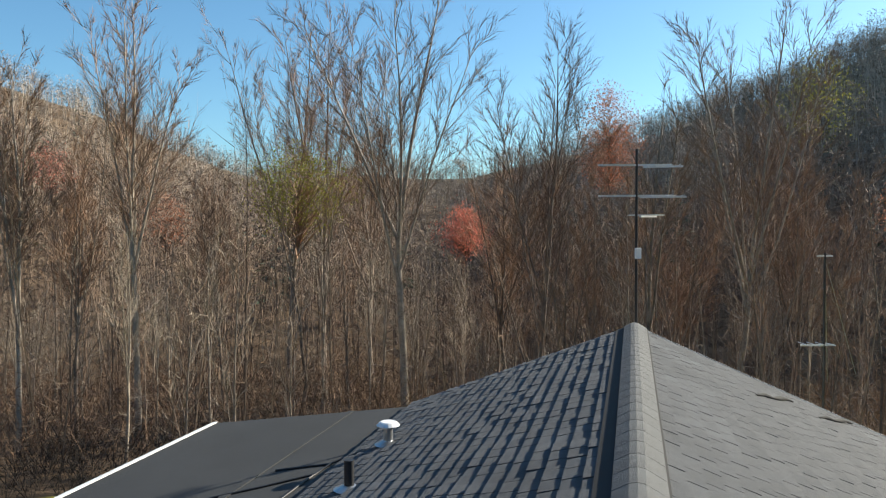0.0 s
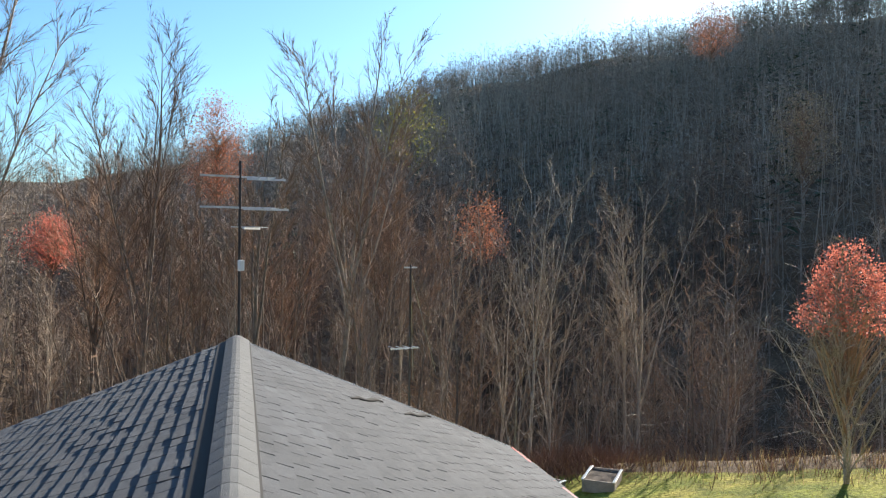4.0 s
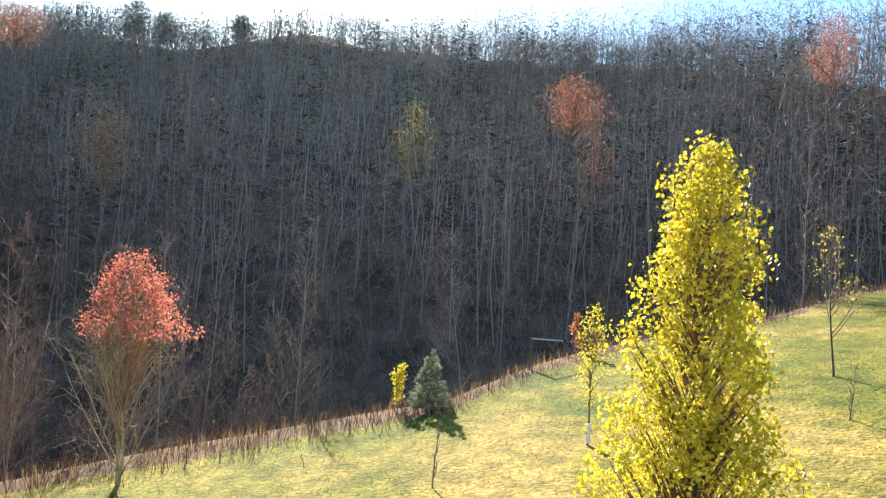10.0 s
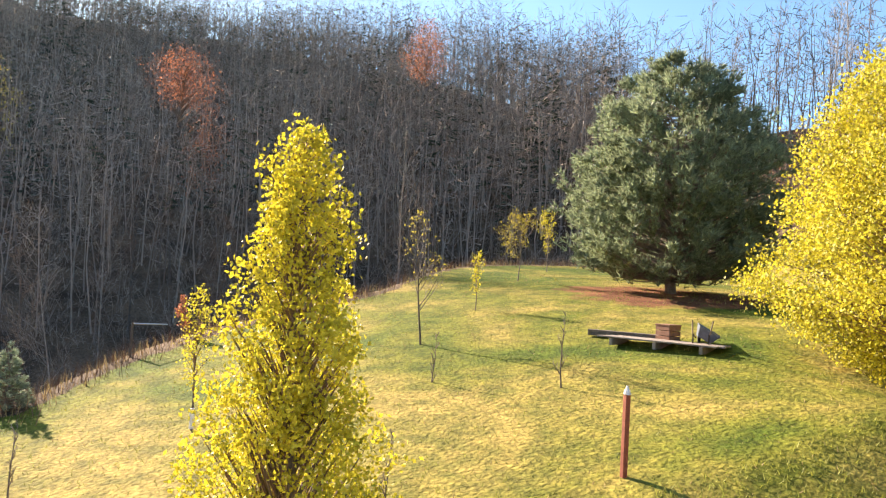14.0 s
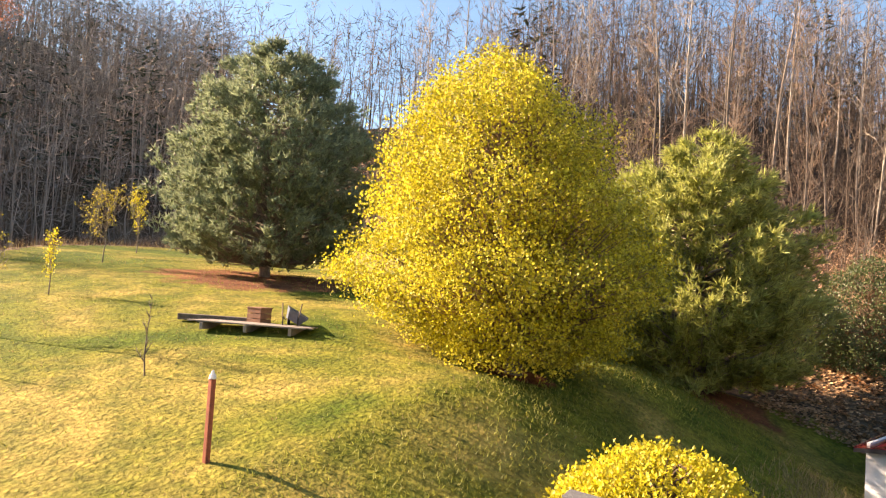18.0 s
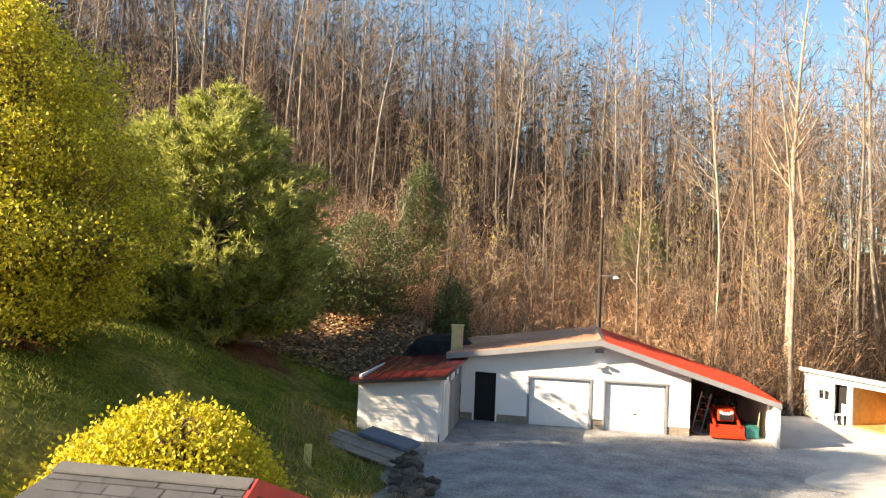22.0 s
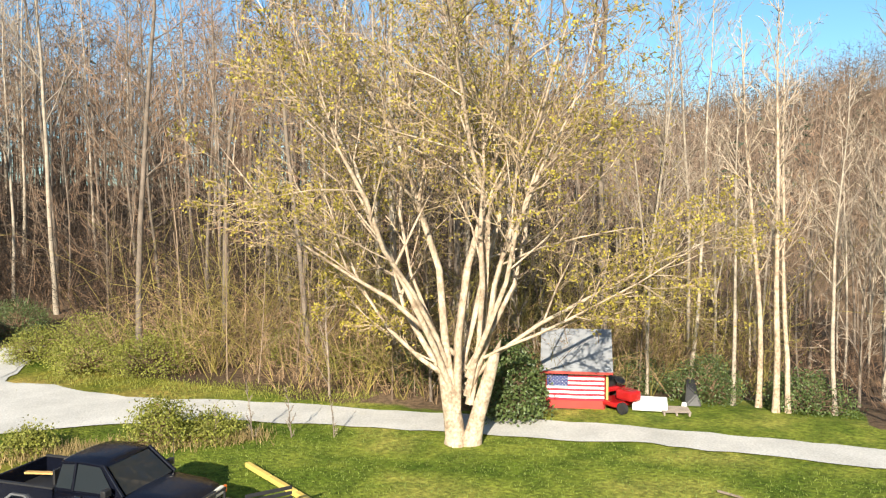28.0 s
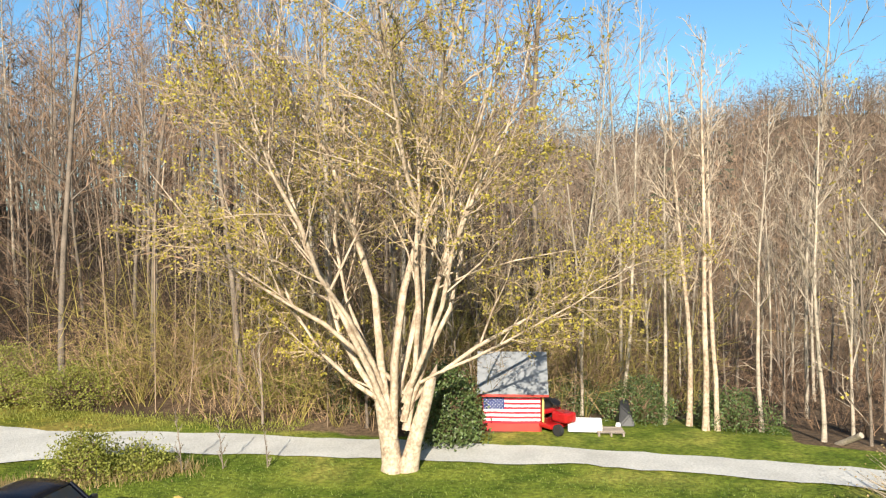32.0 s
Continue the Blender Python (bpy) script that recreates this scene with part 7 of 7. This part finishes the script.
part("knob", cyl(0.035, 0.06, (0, 0, 1.62), r2=0.02, seg=12), M_WHITEDOOR, post)

# low plank platform with a box and a barrow
PL = pose(18.5, -16.1, stand(18.5, -16.1) + 0.1, 0, 0, 24.5)
plat = thing("plank_platform", PL, "weathered plank platform lying on the grass", "platform")
for i in range(5):
    part("plank", box(3.6 + random.uniform(-0.3, 0.3), 0.2, 0.045, (random.uniform(-0.1, 0.1), -0.45 + i * 0.215, 0.1 + random.uniform(0, 0.01)), 0.008), M_OLDWOOD, plat)
for x in (-1.4, 0, 1.4):
    part("joist", box(0.1, 1.1, 0.2, (x, 0, -0.03), 0.01), M_OLDWOOD, plat)
log = thing("timber_beam", pose(20.2, -16.2, stand(20.2, -16.2) + 0.1, 0, 0, 30), "dark weathered timber lying in the grass", "timber")
part("beam", box(2.7, 0.22, 0.2, (0, 0, 0), 0.03), M_BARK, log)
M_CRATE = mat("brown crate wood", (0.24, 0.12, 0.07), 0.8, var=0.3, scale=5)
crate = thing("wooden_crate", pose(19.0, -16.75, stand(19.0, -16.75) + 0.01, 0, 0, 10), "small square brown wooden crate behind the platform", "crate")
for i in range(3):
    for s in (-1, 1):
        part("slat", box(0.52, 0.03, 0.14, (0, s * 0.25, 0.09 + i * 0.16), 0.006), M_CRATE, crate)
        part("slat", box(0.03, 0.5, 0.14, (s * 0.25, 0, 0.09 + i * 0.16), 0.006), M_CRATE, crate)
part("lid", box(0.56, 0.56, 0.04, (0, 0, 0.5), 0.008), M_CRATE, crate)
bar = thing("wheelbarrow", pose(17.9, -17.0, stand(17.9, -17.0) + 0.02, 0, 0, -40), "tipped grey-green wheelbarrow beside the platform", "wheelbarrow")
bm = bmesh.new()
vs = [bm.verts.new(c) for c in ((-0.45, -0.32, 0.5), (0.5, -0.36, 0.55), (0.5, 0.36, 0.55), (-0.45, 0.32, 0.5), (-0.2, -0.2, 0.2), (0.3, -0.22, 0.2), (0.3, 0.22, 0.2), (-0.2, 0.2, 0.2))]
bmesh.ops.convex_hull(bm, input=vs)
part("tray", bm, M_TARP, bar).rotation_euler = (0.5, 0, 0)
for s in (-1, 1):
    T = Tubes()
    T.tube([Vector((0.5, s * 0.1, 0.2)), Vector((-0.4, s * 0.24, 0.35)), Vector((-0.95, s * 0.28, 0.75))], [0.02] * 3, 6, tip=False)
    part("handle", T.mesh("handle", M_OLDWOOD, True), M_OLDWOOD, bar)
    part("leg", box(0.04, 0.04, 0.4, (-0.35, s * 0.22, 0.15)), M_BLACKMETAL, bar)
part("wheel", cyl(0.19, 0.08, (0.6, 0, 0.19), seg=18, rot=(90, 0, 0), bevel=0.02), M_TYRE, bar)


def planter(x, y, w, d, h, rz, label):
    t = thing("planter_box", pose(x, y, stand(x, y), 0, 0, rz), label, "planter", "raised planter boxes")
    for s in (-1, 1):
        part("side_board", box(w, 0.05, h, (0, s * d / 2, h / 2), 0.008), M_OLDWOOD, t)
        part("end_board", box(0.05, d, h, (s * w / 2, 0, h / 2), 0.008), M_OLDWOOD, t)
        part("rim", box(w + 0.08, 0.09, 0.035, (0, s * d / 2, h + 0.01), 0.006), M_METAL, t)
    part("soil", box(w - 0.06, d - 0.06, 0.08, (0, 0, h - 0.12)), mat("potting soil", (0.05, 0.035, 0.025), 0.95, var=0.4, scale=8, bump=0.6), t)


planter(20.0, 16.7, 1.5, 1.0, 0.4, 30, "dark wooden raised planter box on the lawn")
planter(18.6, 17.8, 0.9, 0.7, 0.45, 10, "small dark planter box beside the house")
random.seed(96)
T = Tubes()
for _ in range(2600):
    x, y = 22.5 + random.gauss(0, 2.3), 20.5 + random.gauss(0, 1.3)
    T.blade(Vector((x, y, stand(x, y))), (Vector((0, 0, 1)) + rv(0.8)).normalized() * random.uniform(0.3, 1.5), 0.03)
tagged(part("brush_heap", T.mesh("brush_heap", M_DRYRED), M_DRYRED), "rusty brown heap of dry brush at the lawn's edge", "brush", kind="stuff")


# field stones along the bank
def stone_mesh(seed):
    random.seed(seed)
    bm = bmesh.new()
    bmesh.ops.create_icosphere(bm, subdivisions=2, radius=0.5)
    for v in bm.verts:
        v.co *= 1 + 0.75 * noise.noise(v.co * 2.6 + Vector((seed, 0, 0)))
        v.co.z *= 0.62
    me = bpy.data.meshes.new("stone")
    bm.to_mesh(me)
    bm.free()
    me.materials.append(M_STONE)
    return me


stones = [stone_mesh(i) for i in range(5)]
wall = thing("stone_bank", Matrix.Identity(4), "dark rubble stone bank beside the gravel lot", "stone wall")
random.seed(97)
for i in range(130):
    y = random.uniform(-26.5, -16.5)
    x = 1.25 - 0.12 * (y + 22) + random.gauss(0, 0.28) + 0.35 * random.random() ** 2
    o = new("stone", stones[i % 5])
    o.parent = wall
    s = random.uniform(0.16, 0.48)
    o.matrix_world = pose(x, y, height(x, y) + random.uniform(0.0, 0.22), random.uniform(-25, 25), random.uniform(-25, 25), random.uniform(0, 360)) @ Matrix.Diagonal((s * 1.3, s, s * 1.1, 1))
T = Tubes()
for _ in range(3600):
    y = random.uniform(-28, -15)
    x = random.choice((2.2 - 0.1 * (y + 22) + random.gauss(0, 0.8), random.gauss(4.9, 0.6)))
    if x > 0.9:
        T.blade(Vector((x, y, height(x, y) - 0.02)), (Vector((0, 0, 1)) + rv(0.6)).normalized() * random.uniform(0.1, 0.55), 0.025)
tagged(part("bank_weeds", T.mesh("bank_weeds", M_STRAW), M_STRAW), "dry grass and weeds on the stony bank", "weeds", kind="stuff")
pile = thing("lumber_pile", pose(2.9, -25.1, height(2.9, -25.1) + 0.0, 4, 8, 152), "pile of grey boards under a blue tarp beside the lean-to", "lumber pile")
for i in range(6):
    part("board", box(2.6, 0.22, 0.05, (random.uniform(-0.2, 0.2), -0.75 + i * 0.2, 0.3 + random.uniform(-0.03, 0.05)), 0.006), M_OLDWOOD, pile)
bm = box(1.9, 0.9, 0.16, (0.3, 0.3, 0.3), 0.06)
bmesh.ops.translate(bm, vec=(0, 0.35, 0.12), verts=bm.verts)
part("tarp", bm, M_TARP, pile, "crumpled blue-grey tarp")
plank = thing("loose_plank", pose(4.29, -22.4, height(4.29, -22.4) + 0.06, 0, 14, 100), "pale new plank lying in the grass", "plank")
part("board", box(1.5, 0.22, 0.045, (0, 0, 0), 0.006), M_YELLOWPAINT, plank)
M_BLACKTARP = mat("black tarpaulin", (0.012, 0.012, 0.013), 0.75, var=0.3, bump=0.3, bscale=8, spec=0.2)
mound = thing("covered_pile", GA @ Matrix.Translation((-3.9, 2.6, 1.7)), "black tarpaulin over a rounded pile behind the lean-to", "tarp")
bm = bmesh.new()
bmesh.ops.create_uvsphere(bm, u_segments=20, v_segments=10, radius=1.0)
for v in bm.verts:
    v.co.x *= 1.9
    v.co.y *= 1.2
    v.co.z *= 1.5 if v.co.z > 0 else 1.2
    v.co += v.normal * 0.08 * noise.noise(v.co * 2)
part("sheet", bm, M_BLACKTARP, mound)

# tractor with loader in the carport
tr = thing("tractor", GA @ pose(7.6, 1.3, 0.02, 0, 0, -90), "small orange tractor with a front loader bucket in the carport", "tractor")
part("hood", box(1.1, 0.62, 0.45, (0.35, 0, 0.82), 0.06), M_TRACTOR, tr)
gr = part("grille", box(0.04, 0.5, 0.32, (0.92, 0, 0.82), 0.02), M_BLACKMETAL, tr)
part("badge", box(0.02, 0.3, 0.1, (0.945, 0, 0.9), 0.01), M_WHITEDOOR, gr)
part("bucket", prism([(1.15, 0.05), (1.55, 0.05), (1.6, 0.1), (1.22, 0.16), (1.2, 0.5), (1.12, 0.52)], -0.62, 0.62), M_TRACTOR, tr)
part("fender", box(0.7, 1.15, 0.08, (-0.6, 0, 0.95), 0.03), M_TRACTOR, tr)
part("seat", box(0.4, 0.45, 0.4, (-0.6, 0, 1.1), 0.08), M_BLACKMETAL, tr)
part("steering_wheel", cyl(0.18, 0.03, (-0.2, 0, 1.18), seg=20, rot=(0, 30, 0)), M_BLACKMETAL, tr)
for s in (-1, 1):
    part("loader_arm", box(1.5, 0.08, 0.12, (0.55, s * 0.45, 0.72), 0.02, rot=(0, 18, 0)), M_TRACTOR, tr)
    part("roll_bar", box(0.06, 0.06, 0.9, (-0.85, s * 0.45, 1.35), 0.015), M_BLACKMETAL, tr)
    part("headlamp", cyl(0.06, 0.04, (0.93, s * 0.2, 0.95), seg=12, rot=(0, 90, 0)), M_LAMPGLASS, tr)
    for x, r, w in ((-0.6, 0.52, 0.3), (0.62, 0.3, 0.2)):
        wh = part("tyre", cyl(r, w, (0, 0, 0), seg=22, rot=(90, 0, 0), bevel=0.05), M_TYRE, tr)
        wh.location = (x, s * 0.5, r)
        part("rim", cyl(r * 0.55, w + 0.02, (0, 0, 0), seg=18, rot=(90, 0, 0)), M_TRACTOR, wh)
part("crossbar", box(0.06, 0.96, 0.06, (-0.85, 0, 1.8), 0.015), M_BLACKMETAL, tr)
ladder = thing("ladder", GA @ pose(6.62, 1.1, 0.02, 14, 10, 0), "weathered grey ladder and pipes leaning in the carport", "ladder")
for x in (-0.18, 0.18):
    part("rail", box(0.05, 0.03, 1.7, (x, 0, 0.85), 0.006), M_OLDWOOD, ladder)
for i in range(6):
    part("rung", cyl(0.015, 0.36, (0, 0, 0.2 + i * 0.26), seg=8, rot=(0, 90, 0)), M_OLDWOOD, ladder)
bin_ = thing("storage_bin", GA @ pose(8.55, 0.5, 0.03), "teal plastic storage bin in the carport", "bin")
part("tub", box(0.5, 0.4, 0.42, (0, 0, 0.22), 0.04), M_TEAL, bin_)
part("lid", box(0.54, 0.44, 0.05, (0, 0, 0.45), 0.015), M_TEAL, bin_)
board = thing("plywood_sheet", GA @ pose(8.85, 0.9, 0.03, 6, 0, 75), "tan plywood sheet leaning on the carport wall", "board")
part("sheet", box(0.9, 0.03, 1.0, (0, 0, 0.5), 0.004), M_TAN, board)

# small things round the shed
star_ = thing("barn_star", SH @ Matrix.Translation((0.72, -0.35, 0.2)), "rusty metal star leaning at the shed wall", "ornament")
vs = []
for k in range(10):
    w_ = math.tau * k / 10 + math.pi / 2
    q = 0.2 if k % 2 == 0 else 0.09
    vs.append((q * math.cos(w_), 0, q * math.sin(w_)))
vs += [(0, -0.06, 0), (0, 0.03, 0)]
part("star", mesh_of("star", vs, [(10, k, (k + 1) % 10) for k in range(10)] + [(11, (k + 1) % 10, k) for k in range(10)], M_RUST), M_RUST, star_)
for i in range(3):
    pot = thing("flower_pot", SH @ Matrix.Translation((1.55 + i * 0.22, -0.25, 0.03)), "small white pot on the ground by the shed door", "pot", "pots by the shed")
    part("pot", cyl(0.07, 0.16, (0, 0, 0.08), r2=0.09, seg=14), M_WHITEDOOR, pot)
figure = thing("garden_chair", SH @ Matrix.Translation((2.0, 0.12, 0.03)), "pale folding chair inside the shed doorway", "chair")
part("seat", box(0.4, 0.38, 0.04, (0, 0, 0.42), 0.01), M_WHITEDOOR, figure)
part("backrest", box(0.4, 0.04, 0.4, (0, 0.17, 0.66), 0.01), M_WHITEDOOR, figure)
for x in (-0.17, 0.17):
    for y in (-0.15, 0.15):
        part("leg", box(0.03, 0.03, 0.42, (x, y, 0.21)), M_WHITEDOOR, figure)

# utility pole with a lamp behind the garage
ux, uy = -7.4, -43.5
up = thing("utility_pole", pose(ux, uy, height(ux, uy)), "dark wooden utility pole with a small lamp arm", "utility pole")
part("pole", cyl(0.12, 9.0, (0, 0, 4.3), r2=0.09, seg=12), mat("creosoted pole wood", (0.05, 0.038, 0.03), 0.85, var=0.3, scale=3), up)
arm = part("lamp_arm", box(0.9, 0.05, 0.05, (-0.45, 0.1, 5.6), 0.01), M_METAL, up)
part("lamp_head", cyl(0.2, 0.12, (-0.85, 0.1, 5.52), r2=0.1, seg=14), M_WHITEDOOR, arm)

# mower, trailer and clutter beside the flag shed
mw = thing("riding_mower", pose(-22.6, -6.75, 0.0, 0, 0, 60), "red riding mower parked beside the small shed", "mower")
part("hood", box(0.6, 0.45, 0.3, (0.35, 0, 0.5), 0.07), M_CARRED, mw)
part("deck", box(0.8, 0.95, 0.14, (-0.1, 0, 0.22), 0.05), M_CARRED, mw)
part("fender", box(0.5, 0.9, 0.14, (-0.45, 0, 0.55), 0.05), M_CARRED, mw)
part("seat", box(0.35, 0.42, 0.32, (-0.45, 0, 0.76), 0.08), M_BLACKMETAL, mw)
part("steering_wheel", cyl(0.16, 0.03, (0.0, 0, 0.86), seg=18, rot=(0, 30, 0)), M_BLACKMETAL, mw)
for s in (-1, 1):
    for x, r in ((-0.5, 0.24), (0.5, 0.17)):
        part("wheel", cyl(r, 0.18, (x, s * 0.38, r), seg=18, rot=(90, 0, 0), bevel=0.03), M_TYRE, mw)
cart = thing("metal_sink", pose(-22.75, -5.9, 0.0, 0, 0, 105), "white enamel panel lying beside the mower", "panel")
part("panel", box(1.0, 0.5, 0.25, (0, 0, 0.22), 0.04, rot=(12, 0, 0)), M_WHITEDOOR, cart)
part("scrap", box(0.7, 0.3, 0.2, (-0.1, 0.25, 0.1), 0.05), M_BLACKMETAL, cart)
pal = thing("wooden_pallet", pose(-22.9, -5.2, 0.0, 0, 0, 110), "grey wooden pallet lying in the grass", "pallet")
for i in range(5):
    part("slat", box(0.8, 0.09, 0.02, (0, -0.3 + i * 0.15, 0.1)), M_OLDWOOD, pal)
for x in (-0.35, 0, 0.35):
    part("runner", box(0.05, 0.75, 0.09, (x, 0, 0.045)), M_OLDWOOD, pal)
bag = thing("covered_grill", pose(-24.3, -5.0, height(-24.3, -5.0), 0, 0, 20), "black cloth cover over a small grill by the wood", "grill")
bm = bmesh.new()
vs = [bm.verts.new(c) for c in ((-0.35, -0.25, 0), (0.4, -0.25, 0), (0.4, 0.25, 0), (-0.35, 0.25, 0), (-0.22, -0.12, 0.72), (0.05, -0.15, 0.6), (0.3, 0.1, 0.35), (-0.2, 0.12, 0.74))]
bmesh.ops.convex_hull(bm, input=vs)
bmesh.ops.bevel(bm, geom=bm.edges[:], offset=0.03, segments=2, affect="EDGES")
part("cover", bm, M_BLACKMETAL, bag)
part("ball", cyl(0.1, 0.16, (0.55, -0.3, 0.09), r2=0.06, seg=14), M_WHITEDOOR, bag)
stump = thing("cut_log", pose(-23.9, 1.07, height(-23.9, 1.07) + 0.15, 0, 60, 40), "pale cut log lying at the wood's edge", "log")
part("log", cyl(0.08, 1.0, (0, 0, 0.1), seg=12), M_BARKPALE, stump)
branch = thing("fallen_branch", pose(-16.6, -2.6, 0.03, 0, 0, 60), "dark fallen branch on the grass", "branch")
T = Tubes()
T.tube([Vector((-0.6, 0, 0.03)), Vector((-0.1, 0.05, 0.05)), Vector((0.5, -0.08, 0.04)), Vector((1.0, -0.1, 0.02))], [0.03, 0.028, 0.02, 0.01], 6)
part("stick", T.mesh("stick", M_BARK, True), M_BARK, branch)

# yellow timber edge between gravel and lawn, and a dark bench
edge_ = thing("landscape_timber", pose(-12.9, -11.4, 0.05, 0, 0, math.degrees(math.atan2(2.86, 1.21))), "yellow painted timber edging the lawn", "edging")
for i in range(3):
    part("timber", box(1.15, 0.13, 0.11, (-1.2 + i * 1.18, 0, 0.03), 0.02), M_YELLOWPAINT, edge_)
bench = thing("garden_bench", pose(-10.95, -10.0, 0.05, 0, 0, 150), "dark slatted bench beside the pickup", "bench")
for i in range(4):
    part("slat", box(0.9, 0.08, 0.03, (0, -0.16 + i * 0.11, 0.42), 0.008), M_BLACKMETAL, bench)
for i in range(3):
    part("back_slat", box(0.9, 0.025, 0.07, (0, 0.24, 0.52 + i * 0.1), 0.008), M_BLACKMETAL, bench)
for x in (-0.4, 0.4):
    part("leg", box(0.05, 0.45, 0.4, (x, 0.02, 0.2), 0.01), M_BLACKMETAL, bench)

# dry grass and stones on the island beside the drive
random.seed(99)
T = Tubes()
for _ in range(2600):
    t = random.random()
    x, y = -10.9 - 4.6 * t + random.gauss(0, 0.3), -19.0 + 4.6 * t + random.gauss(0, 0.35)
    T.blade(Vector((x, y, 0)), (Vector((0, 0, 1)) + rv(0.5)).normalized() * random.uniform(0.08, 0.38), 0.025)
tagged(part("island_grass", T.mesh("island_grass", M_STRAW), M_STRAW), "dry grass on the island between lot and driveway", "grass", kind="stuff")
for i, (x, y, h) in enumerate(((-15.3, -14.4, 1.6), (-15.9, -13.6, 1.3), (-14.6, -15.0, 1.0), (-16.4, -12.6, 1.1))):
    sapling(x, y, h, 400 + i, label="thin bare whip beside the driveway", spread=0.2, start=0.2)
